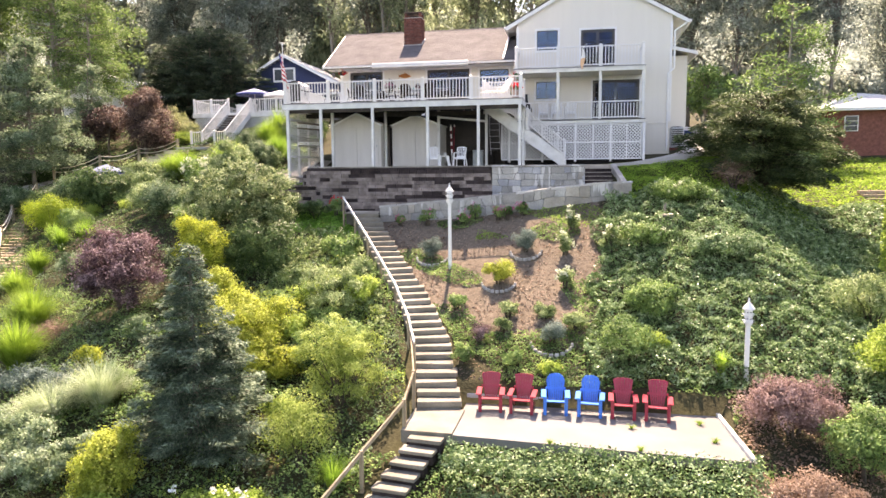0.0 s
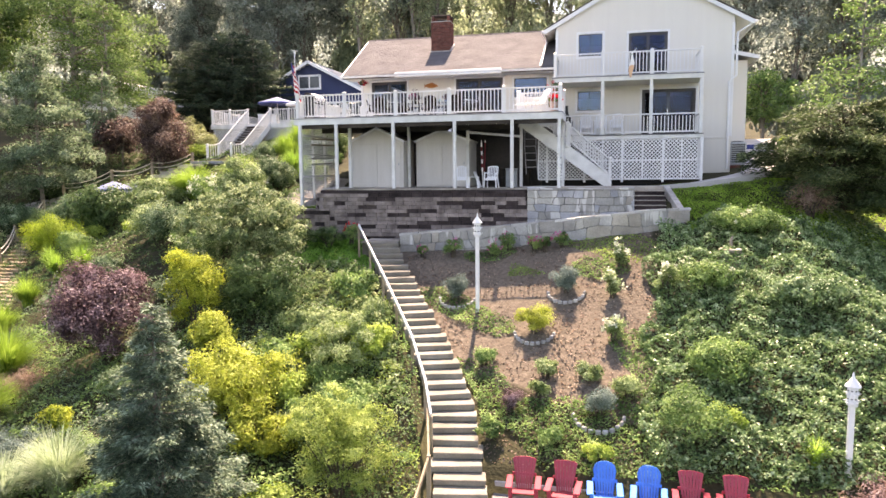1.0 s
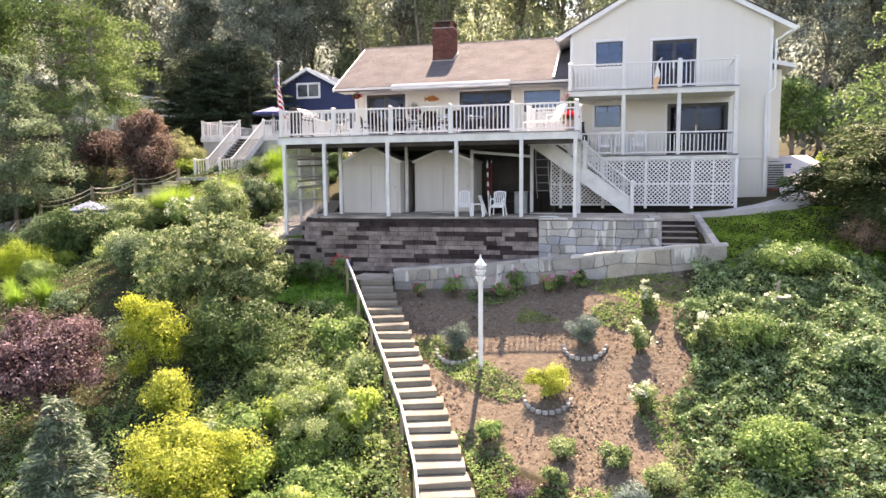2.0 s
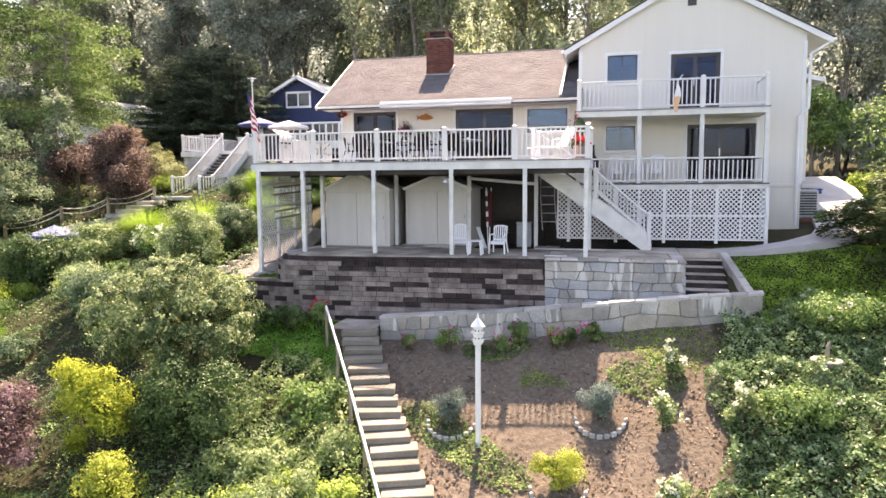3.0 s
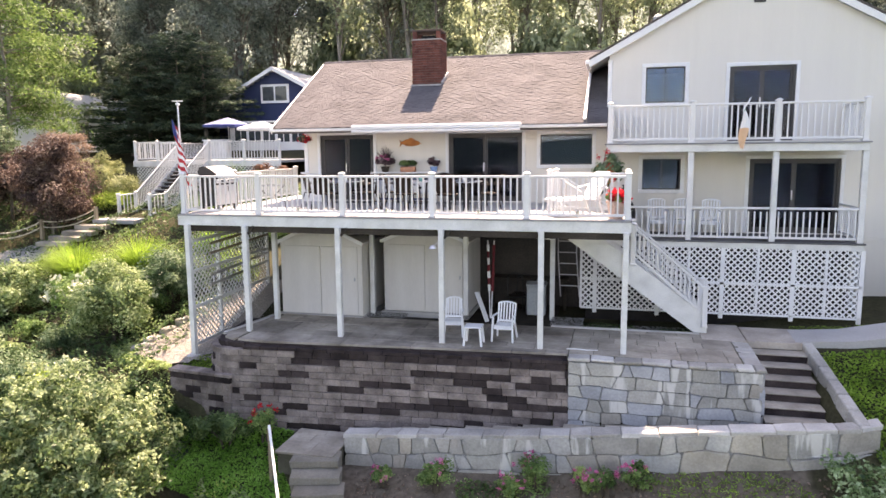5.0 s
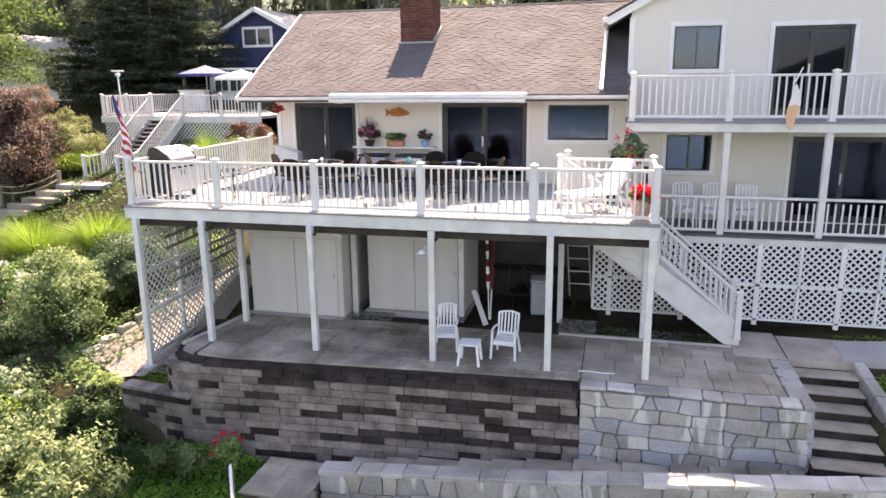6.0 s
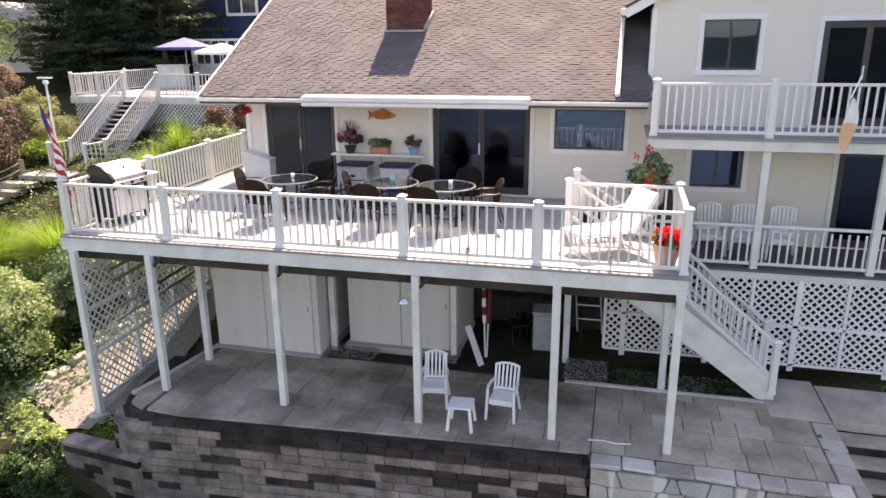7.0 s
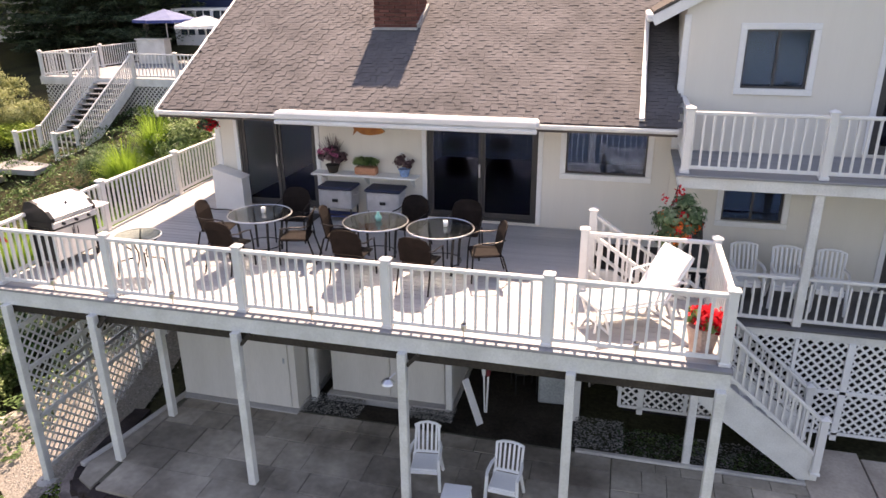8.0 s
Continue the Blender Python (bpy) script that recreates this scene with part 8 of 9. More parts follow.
part("body", Shape().block(-24.85, -23.35, 51.3, 51.8, FL, FL + 1.05, 0.02), WORN_WHITE, nbox)
part("lid", Shape().block(-24.9, -23.3, 51.25, 51.85, FL + 1.05, FL + 1.12, 0.02), WORN_WHITE, nbox)
shrub("flowering_shrub", at_ground(-15.2, 42.2), (1.3, 0.9, 0.45), 4500, (0.14, 0.08), PALE, "pale flowering shrub beside the stairs", clumps=30, clump=0.4, flowers=(16, 0.2, WHITE_PETAL, "blossom"))

BANK_HEDGE = leaf_mat("sunlit_bank_leaf", (0.120, 0.140, 0.050), (0.270, 0.290, 0.110), (0.480, 0.480, 0.230), 0.4, 1.2)
for x, y, w, h, m in ((-28.2, 44.9, 1.6, 1.75, DRY), (-26.5, 44.6, 1.4, 1.35, BANK_HEDGE), (-25.1, 44.2, 1.1, 0.95, BANK_HEDGE), (-26.9, 43.2, 1.3, 0.9, BANK_HEDGE), (-24.6, 43.4, 0.8, 0.6, LIME)):
    shrub("bank_shrub", at_ground(x, y, -0.2), (w, 1.2, h), int(4200 * w), (0.13, 0.06), m, "sunlit tan-green shrub on the bank by the neighbour's stairs" if m is DRY else "sunlit yellow-green shrub on the bank by the neighbour's stairs", clumps=44, clump=0.36, group="shrubs on the neighbour's bank")
grass_clump("ornamental_grass", at_ground(-16.9, 39.6), 1.0, 1.9, 1400, LIME_GRASS, "tall light green grass below the neighbour's deck", "ornamental grasses", 0.016)
for x, y, k in ((-17.4, 40.4, 1.0), (-15.6, 40.2, 1.1), (-18.9, 40.8, 0.85), (-14.2, 39.6, 0.95), (-16.4, 41.8, 1.1)):
    shrub("slope_shrub", at_ground(x, y, -0.1), (1.0 * k, 0.9 * k, 0.8 * k), 3800, (0.10, 0.05), (GREEN, DARK_GREEN, DARK_SHRUB)[int(k * 20) % 3], "leafy green shrub below the neighbour's deck", clumps=30, clump=0.3, group="shrubs below the neighbour's deck")
grass_clump("ornamental_grass", at_ground(-16.9, 41.2), 0.9, 2.2, 900, LIME_GRASS, "tall light green grass below the neighbour's deck", "ornamental grasses", 0.016)
rope_fence = thing("rope_fence", (-25, 36, -1), 0, "rope slung between short wooden posts along the path", "fence")
for rp in ([(-23.9, 41.3), (-26.2, 40.6), (-28.4, 39.8), (-30.6, 38.4)], [(-30.2, 36.4), (-29.2, 33.4), (-27.4, 30.6), (-25.4, 28.2), (-24.1, 26.2)]):
    tops = [Vector((x, y, gz(x, y) + 0.9)) for x, y in rp]
    for p in tops:
        part("post", Shape().block(p.x - 0.07, p.x + 0.07, p.y - 0.07, p.y + 0.07, p.z - 1.2, p.z + 0.08, 0.012), OLD_WOOD, rope_fence)
    for p, q in zip(tops, tops[1:]):
        for drop in (0.0, 0.25):
            part("rope", Shape().tube([p.lerp(q, u / 8) - Vector((0, 0, drop + 0.22 * (1 - (u / 4 - 1) ** 2))) for u in range(9)], 0.03, 5), ROPE, rope_fence)
hill_steps = thing("hillside_steps", (-24.5, 29, -3.5), 0, "weathered grey steps climbing the far slope", "steps")
for i in range(24):
    x, y = -22.4 - i * 0.31, 25.3 + i * 0.38
    part("step", Shape().block(x - 0.7, x + 0.7, y - 0.2, y + 0.2, gz(x, y) - 0.1, gz(x, y) + 0.14, 0.012), OLD_WOOD, hill_steps)
drive = thing("gravel_drive", (-29, 39, 0), 0, "pale paved path among the trees", "path", kind="structure")
s = Shape()
for i in range(7):
    x, y = -33.5 + i * 1.5, 36.6 + i * 0.55
    s.v += [(x, y - 0.9, gz(x, y - 0.9) + 0.12), (x, y + 0.9, gz(x, y + 0.9) + 0.12)]
    if i:
        s.f.append((2 * i - 2, 2 * i, 2 * i + 1, 2 * i - 1))
part("surface", s, CONCRETE, drive)
gravel_path = thing("gravel_path", (-12.6, 31, -0.5), 0, "pale gravel path edged with stone beside the deck", "path", kind="structure")
s = Shape()
for i in range(15):
    y = 29.62 + i * 0.36
    x0, x1 = -12.05 - min(1.75, (y - 29.62) * 1.6) + max(0.0, y - 32.0) * 0.3, -11.45 if y < 30.1 else -10.92 - 0.06 * (y - 30.1)
    s.v += [(x0 + (x1 - x0) * k, y, gz(x0 + (x1 - x0) * k, y) + 0.06) for k in (0, 0.34, 0.67, 1)]
    if i:
        s.f += [(4 * i - 4 + k, 4 * i - 3 + k, 4 * i + 1 + k, 4 * i + k) for k in range(3)]
part("gravel", s, GRAVEL, gravel_path)
for i in range(7):
    y = 31.0 + i * 0.52
    x = -13.86 + max(0.0, y - 31.6) * 0.30
    part("edging_stone", Shape().block(-0.13, 0.13, -0.25, 0.25, -0.12, 0.16, 0.03, pose(x, y, gz(x, y), 0, 0, -16 + random.uniform(-5, 5)), 0.02), WARM_STONE, gravel_path)
loose = Shape()
for i in range(1500):
    y = rng.uniform(29.8, 33.6)
    x = rng.uniform(-13.6 + max(0.0, 30.8 - y) * 1.4, -11.0)
    r, z = rng.uniform(0.012, 0.03), gz(x, y) + 0.06
    loose.add([(x - r, y, z), (x, y - r * 0.8, z), (x + r, y, z), (x, y + r * 0.8, z), (x, y, z + r * 0.7)], [(0, 1, 4), (1, 2, 4), (2, 3, 4), (3, 0, 4)])
part("pebble_layer", loose, PALE_PEBBLE, gravel_path, kind="stuff")
ground_cover("grass_patch", lambda x, y: (x < -10.72 - np.clip(y - 29.3, 0, 1) * 0.3) & (y < 30.15 + (x + 11.5) * 0.3), -11.62, -10.55, 29.32, 30.25, 1500, (0.07, 0.022), GRASS, "small patch of grass behind the low wall", 0.06, 0.01)

# ---- things on the terrace ----
def adirondack(name, at, turn, material, label, round_top):
    """A slatted Adirondack chair that faces -y."""
    c = thing(name, at, turn, label, "chair", "chairs on the terrace")
    for x in (-0.29, 0.29):
        part("front_leg", Shape().block(x - 0.045, x + 0.045, -0.40, -0.31, 0, 0.52, 0.01), material, c, local=True)
        part("back_leg", Shape().add([(x - 0.02, -0.34, 0.38), (x + 0.02, -0.34, 0.38), (x + 0.02, -0.34, 0.28), (x - 0.02, -0.34, 0.28), (x - 0.02, 0.46, 0.10), (x + 0.02, 0.46, 0.10), (x + 0.02, 0.40, 0.0), (x - 0.02, 0.40, 0.0)], [(0, 1, 2, 3), (7, 6, 5, 4), (0, 4, 5, 1), (3, 2, 6, 7), (1, 5, 6, 2), (0, 3, 7, 4)]), material, c, local=True)
        part("armrest", Shape().block(x * 1.13 - 0.075, x * 1.13 + 0.075, -0.46, 0.24, 0.52, 0.55, 0.012), material, c, local=True)
        part("arm_support", Shape().prism([(x * 1.05, -0.40, 0.52), (x * 1.05, -0.24, 0.52), (x * 1.05, -0.38, 0.34)], (0.025, 0, 0)), material, c, local=True)
    for i in range(6):
        u = i / 5
        part("seat_slat", Shape().block(-0.27, 0.27, -0.43 + u * 0.42, -0.36 + u * 0.42, 0.385 - u * 0.10, 0.41 - u * 0.10, 0.006), material, c, local=True)
    crest = lambda u: (0.99 - 0.07 * u * u - 0.13 * u ** 6) if round_top else (0.965 - 0.035 * u * u - 0.02 * u ** 6)
    low, wide = (0.19, 0.262) if round_top else (0.165, 0.275)
    for i in range(7):
        ua, ub = -1 + 2 * i / 7, -1 + 2 * (i + 1) / 7
        slat = Shape()
        for dy in (0.0, 0.02):
            slat.v += [(ua * low + 0.007, 0.04 + dy, 0.26), (ub * low - 0.007, 0.04 + dy, 0.26), (ub * wide - 0.002, 0.34 + dy, crest(ub)), ((ua + ub) / 2 * wide, 0.34 + dy, crest((ua + ub) / 2) + 0.004), (ua * wide + 0.002, 0.34 + dy, crest(ua))]
        slat.f += [(0, 1, 2, 3, 4), (9, 8, 7, 6, 5)] + [(k, k + 5, (k + 1) % 5 + 5, (k + 1) % 5) for k in range(5)]
        part("back_slat", slat, material, c, local=True)
    part("back_rail", Shape().block(-0.28, 0.28, 0.20, 0.23, 0.56, 0.63, 0.008), material, c, local=True)
    c.scale = (0.92, 0.92, 0.92)
    return c


red = adirondack("adirondack_chair", (-1.02, 18.02, PADZ), 4, RED_PAINT, "dark red Adirondack chair on the concrete terrace", False)
for x, y, a in ((-0.18, 18.0, -3), (2.36, 18.02, -2), (3.20, 17.98, -6)):
    copy_thing(red, pose(x, y, PADZ, 0, 0, a))
bl = adirondack("adirondack_chair", (0.66, 18.06, PADZ), 2, BLUE_PAINT, "bright blue Adirondack chair with a rounded back", True)
copy_thing(bl, pose(1.54, 18.03, PADZ, 0, 0, -3))


def lamp_post(x, y, z, high, label):
    """A white post that carries an eight-sided bird house with a peaked roof."""
    root = thing("lamp_post", (x, y, z), 0, label, "lamp post", "garden lamps")
    part("post", Shape().block(-0.055, 0.055, -0.055, 0.055, -0.4, high - 0.62, 0.01), WHITE, root, local=True)
    part("collar", Shape().block(-0.085, 0.085, -0.085, 0.085, high - 0.66, high - 0.61, 0.012), WHITE, root, local=True)
    head = part("lantern", Shape().lathe([(0.118, high - 0.61), (0.122, high - 0.585), (0.105, high - 0.575), (0.105, high - 0.24)], 8), WHITE, root, local=True)
    for dz in (0.50, 0.33):
        for i in range(8):
            a = math.pi / 8 + 2 * math.pi * i / 8
            out = Vector((math.cos(a), math.sin(a), 0))
            c = out * 0.095 + Vector((0, 0, high - dz))
            # Near-black disc: the hole's shade as flat colour.
            part("opening", Shape().tube([c, c + out * 0.006], 0.018, 8), UNLIT_BLACK, head, local=True)
            part("perch", Shape().tube([c + out * 0.0 - Vector((0, 0, 0.05)), c + out * 0.065 - Vector((0, 0, 0.05))], 0.008, 5), WHITE, head, local=True)
    part("sill", Shape().lathe([(0.108, high - 0.425), (0.128, high - 0.42), (0.128, high - 0.405), (0.108, high - 0.40)], 8), WHITE, head, local=True)
    part("cap", Shape().lathe([(0.108, high - 0.245), (0.158, high - 0.255), (0.158, high - 0.235), (0.05, high - 0.09), (0.03, high - 0.06), (0.022, high), (0.006, high + 0.05)], 8), WHITE, root, local=True)


lamp_post(-3.25, 24.5, gz(-3.25, 24.5), 2.98, "white garden lamp post with a house-shaped lantern")
lamp_post(5.55, 19.2, -6.06, 2.62, "white garden lamp post beside the barberry")
for x, y in ((2.5, 17.1), (4.3, 16.5), (4.15, 17.6), (2.6, 15.75), (0.6, 15.8)):
    grass_clump("weed_tuft", (x, y, PADZ), 0.16, 0.14, 60, LIME_GRASS, "tuft of weeds in a crack of the terrace", "weeds on the terrace", 0.008)


# ---- white chairs ----
def resin_chair(name, at, turn, label, group, rounded=False):
    """A white resin armchair with an upright slatted back, facing -y."""
    c = thing(name, at, turn, label, "chair", group)
    seat = Shape().block(-0.235, 0.235, -0.24, 0.22, 0.40, 0.435, 0.014)
    part("seat", seat, RESIN, c, local=True)
    part("apron", Shape().block(-0.23, 0.23, -0.245, -0.215, 0.33, 0.40, 0.008), RESIN, c, local=True)
    for x in (-0.25, 0.25):
        part("front_leg", Shape().beam((x * 1.12, -0.27, 0), (x * 1.02, -0.22, 0.64), 0.05, 0.05, 0.01), RESIN, c, local=True)
        part("back_leg", Shape().beam((x * 1.08, 0.33, 0), (x * 0.92, 0.20, 0.45), 0.05, 0.05, 0.01), RESIN, c, local=True)
        part("armrest", Shape().tube([(x * 1.02, -0.27, 0.645), (x * 1.08, -0.1, 0.665), (x * 1.05, 0.12, 0.66), (x * 0.93, 0.27, 0.66)], [0.022, 0.03, 0.028, 0.02], 6), RESIN, c, local=True)
        part("back_stile", Shape().beam((x * 0.88, 0.21, 0.42), (x * (0.80 if rounded else 0.92), 0.36, 0.93), 0.045, 0.035, 0.008), RESIN, c, local=True)
    for i in range(5):
        x = (i - 2) * 0.078
        part("back_slat", Shape().beam((x, 0.225, 0.48), (x * 1.02, 0.355, 0.93 + (0.05 - 0.02 * abs(i - 2) if rounded else 0)), 0.04, 0.018, 0.005), RESIN, c, local=True)
    part("back_crest", Shape().tube([(-0.235, 0.36, 0.91), (-0.13, 0.375, 0.965 if rounded else 0.945), (0, 0.38, 0.99 if rounded else 0.955), (0.13, 0.375, 0.965 if rounded else 0.945), (0.235, 0.36, 0.91)], 0.026, 6), RESIN, c, local=True)
    part("back_rail", Shape().block(-0.22, 0.22, 0.215, 0.24, 0.44, 0.50, 0.008), RESIN, c, local=True)
    c.scale = (0.86, 0.86, 0.86)
    return c


ra1 = resin_chair("resin_armchair", (-3.86, 30.62, 0.15), -4, "white resin armchair with a slatted back on the patio", "white resin chairs")
resin_chair("resin_armchair", (-5.10, 30.78, 0.15), 8, "pale round-backed resin armchair behind a deck post", "white resin chairs", True)
for x, y, a in ((-0.42, 34.12, 6), (0.20, 34.08, -2), (0.85, 34.05, -8)):
    tagged(copy_thing(ra1, pose(x, y, 2.215, 0, 0, a) @ Matrix.Diagonal((1.04, 1.04, 1.12, 1))), "white resin armchair on the shaded porch")
stool = thing("side_table", (-4.47, 30.12, 0.15), 3, "small pale resin side table on the patio", "table")
part("tabletop", Shape().block(-0.2, 0.2, -0.2, 0.2, 0.40, 0.43, 0.014), RESIN, stool, local=True)
for x in (-1, 1):
    for y in (-1, 1):
        part("leg", Shape().beam((x * 0.20, y * 0.20, 0), (x * 0.16, y * 0.16, 0.40), 0.05, 0.045, 0.01), RESIN, stool, local=True)


# ---- dining sets on the deck ----
def glass_table(x, y, r, label):
    t = thing("glass_table", (x, y, DECK), 0, label, "table", "glass tables on the deck")
    part("tabletop", Shape().lathe([(r - 0.02, 0.700), (r - 0.008, 0.704), (r - 0.008, 0.708), (r - 0.02, 0.712)], 36), TABLE_GLASS, t, local=True)
    part("rim", Shape().tube([((r) * math.cos(2 * math.pi * i / 36), r * math.sin(2 * math.pi * i / 36), 0.703) for i in range(37)], 0.014, 6, False), STEEL, t, local=True)
    for i in range(4):
        a = math.pi / 4 + i * math.pi / 2
        part("leg", Shape().tube([(0.62 * r * math.cos(a), 0.62 * r * math.sin(a), 0), (0.66 * r * math.cos(a), 0.66 * r * math.sin(a), 0.35), (0.75 * r * math.cos(a), 0.75 * r * math.sin(a), 0.69)], 0.022, 7), BLACK_METAL, t, local=True)
    part("ring", Shape().tube([(0.62 * r * math.cos(2 * math.pi * i / 24), 0.62 * r * math.sin(2 * math.pi * i / 24), 0.16) for i in range(25)], 0.01, 5, False), BLACK_METAL, t, local=True)
    return t


ARM_METAL = mat("bronze_arm_tube", (0.030, 0.025, 0.022), (0.045, 0.038, 0.034), 0.45, 3, 30, 0.05, metal=0.6)
CHAIR_FRAME = mat("dark_bronze_tube", (0.012, 0.010, 0.010), (0.020, 0.017, 0.016), 0.6, 3, 30, 0.05, spec=0.2)


def wicker_chair(at, turn, label):
    """A stackable woven armchair with a rounded back, facing -y."""
    c = thing("wicker_chair", at, turn, label, "chair", "wicker chairs on the deck")
    part("seat", Shape().block(-0.24, 0.24, -0.25, 0.22, 0.40, 0.44, 0.016), WICKER, c, local=True)
    arc = [(-0.25, 0.45), (-0.26, 0.72), (-0.22, 0.83), (-0.12, 0.88), (0, 0.89), (0.12, 0.88), (0.22, 0.83), (0.26, 0.72), (0.25, 0.45)]
    s = Shape()
    outline = [(x, 0.22 + (z - 0.44) * 0.20 + 0.05 * (x / 0.26) ** 2 * -1, z) for x, z in arc]
    s.prism(outline, (0, 0.02, 0))
    part("backrest", s, WICKER, c, local=True)
    for x in (-0.26, 0.26):
        part("front_leg", Shape().tube([(x * 1.03, -0.26, 0), (x * 1.03, -0.24, 0.42), (x * 1.06, -0.20, 0.62)], 0.014, 6), CHAIR_FRAME, c, local=True)
        part("back_leg", Shape().tube([(x * 1.0, 0.34, 0), (x * 0.98, 0.22, 0.42)], 0.014, 6), CHAIR_FRAME, c, local=True)
        part("armrest", Shape().tube([(x * 1.06, -0.22, 0.62), (x * 1.12, -0.05, 0.655), (x * 1.08, 0.12, 0.65), (x * 0.98, 0.26, 0.68)], 0.012, 6), ARM_METAL, c, "dark bronze armrest", local=True)
    return c


for x, y in ((-8.46, 32.50), (-6.40, 32.55), (-5.28, 32.46)):
    glass_table(x, y, 0.53, "round glass dining table with a metal rim on the deck")
wc = wicker_chair((-8.62, 31.75, DECK), 170, "dark brown wicker armchair at a glass table")
for x, y, a in ((-9.25, 32.45, 100), (-7.72, 32.35, -75), (-8.25, 33.3, 8), (-7.06, 32.62, 100), (-6.52, 31.82, 176), (-6.05, 33.28, -10), (-5.40, 31.74, 172), (-4.52, 32.34, -70), (-5.05, 33.22, 5)):
    copy_thing(wc, pose(x, y, DECK, 0, 0, a))
for i, (x, y) in enumerate(((-8.42, 32.56), (-5.22, 32.55))):
    solo("candle_glass", Shape().lathe([(0.035, 0.0), (0.04, 0.09), (0.034, 0.09)], 10, (x, y, DECK + 0.712)), LAMP_GLASS, "small white candle glass on the table", "candle", "candles", smooth=True, at=(x, y, DECK + 0.712))
TEAL = mat("teal_glass", (0.12, 0.36, 0.34), (0.18, 0.44, 0.41), 0.15, 5, 20, 0)
solo("vase", Shape().lathe([(0.04, 0.0), (0.06, 0.05), (0.05, 0.09), (0.02, 0.11), (0.026, 0.15)], 12, (-6.36, 32.58, DECK + 0.712)), TEAL, "small round teal vase on the table", "vase", smooth=True, at=(-6.36, 32.58, DECK + 0.712))

side_table = thing("patio_side_table", (-9.86, 31.14, DECK), 0, "round frosted glass side table on curved thin legs", "table")
part("tabletop", Shape().lathe([(0.35, 0.655), (0.36, 0.66), (0.35, 0.67)], 30), glass_mat("frosted_glass", (0.80, 0.90, 0.85), 0.08), side_table, local=True)
part("rim", Shape().tube([(0.36 * math.cos(2 * math.pi * i / 30), 0.36 * math.sin(2 * math.pi * i / 30), 0.66) for i in range(31)], 0.012, 5, False), GREY_METAL, side_table, local=True)
for i in range(4):
    a = 0.5 + i * math.pi / 2
    part("leg", Shape().tube([(r * math.cos(a), r * math.sin(a), z) for r, z in ((0.34, 0.65), (0.10, 0.42), (0.10, 0.30), (0.34, 0.25), (0.36, 0.0))], 0.012, 6), BLACK_METAL, side_table, local=True)

# ---- grill ----
grill = thing("gas_grill", (-11.50, 31.42, DECK), 84, "gas grill with a silver lid and black end caps", "grill")
part("cart", Shape().block(-0.40, 0.40, -0.22, 0.26, 0.12, 0.70, 0.012), BLACK_METAL, grill, local=True)
for x in (-0.38, 0.01):
    door = part("cart_door", Shape().block(x, x + 0.37, -0.245, -0.222, 0.15, 0.66, 0.008), SATIN, grill, "silver cart door", local=True)
    part("pull", Shape().tube([(x + (0.33 if x < 0 else 0.04), -0.262, 0.50), (x + (0.33 if x < 0 else 0.04), -0.262, 0.62)], 0.009, 6), BLACK_METAL, door, local=True)
for x in (-0.42, 0.42):
    for y in (-0.23, 0.25):
        part("leg", Shape().block(x - 0.02, x + 0.02, y - 0.02, y + 0.02, 0.06, 0.74, 0.005), BLACK_METAL, grill, local=True)
part("firebox", Shape().block(-0.43, 0.43, -0.27, 0.28, 0.70, 0.82, 0.015), BLACK_METAL, grill, local=True)
part("control_panel", Shape().block(-0.43, 0.43, -0.31, -0.272, 0.71, 0.81, 0.008), SATIN, grill, local=True)
lid = [(-0.29, 0.82), (-0.29, 0.88), (-0.20, 0.99), (-0.05, 1.09), (0.10, 1.13), (0.21, 1.11), (0.27, 1.00), (0.28, 0.82)]
part("lid", Shape().prism([(-0.38, y, z) for y, z in lid], (0.76, 0, 0)), SATIN, grill, local=True, smooth=False)
for x in (-0.44, 0.38):
    part("lid_end", Shape().prism([(x, y * 1.03, 0.82 + (z - 0.82) * 1.03) for y, z in lid], (0.06, 0, 0)), BLACK_METAL, grill, local=True)
part("handle", Shape().tube([(-0.36, -0.335, 0.90), (0.36, -0.335, 0.90)], 0.014, 8), STEEL, grill, local=True)
part("side_shelf", Shape().block(0.45, 0.80, -0.24, 0.24, 0.78, 0.82, 0.012), SATIN, grill, local=True)
for x in (-0.25, 0.0, 0.25):
    part("knob", Shape().tube([(x, -0.31, 0.76), (x, -0.345, 0.76)], 0.026, 10), BLACK_METAL, grill, local=True)
for x in (-0.38, 0.38):
    for y in (-0.20, 0.22):
        part("wheel", Shape().tube([(x - 0.02, y, 0.06), (x + 0.02, y, 0.06)], 0.06, 12), BLACK_METAL, grill, local=True)
part("thermometer", Shape().tube([(0, -0.155, 1.035), (0, -0.172, 1.045)], 0.028, 10), BLACK_METAL, grill, local=True)

# ---- lounger and pots ----
lounger = thing("sun_lounger", (-2.22, 31.28, DECK), 32, "white sling sun lounger with a raised backrest", "lounger")
part("mattress", Shape().add([(-0.75, -0.28, 0.36), (-0.75, 0.28, 0.36), (0.35, 0.28, 0.38), (0.35, -0.28, 0.38), (-0.75, -0.28, 0.40), (-0.75, 0.28, 0.40), (0.35, 0.28, 0.42), (0.35, -0.28, 0.42)], [(3, 2, 1, 0), (4, 5, 6, 7), (0, 1, 5, 4), (1, 2, 6, 5), (2, 3, 7, 6), (3, 0, 4, 7)]), CLOTH_WHITE, lounger, local=True)
part("backrest", Shape().prism([(0.18, -0.30, 0.40), (0.24, -0.30, 0.38), (0.54, -0.30, 0.86), (0.58, -0.30, 0.95), (0.54, -0.30, 0.98), (0.47, -0.30, 0.89)], (0, 0.60, 0)), CLOTH_WHITE, lounger, local=True)
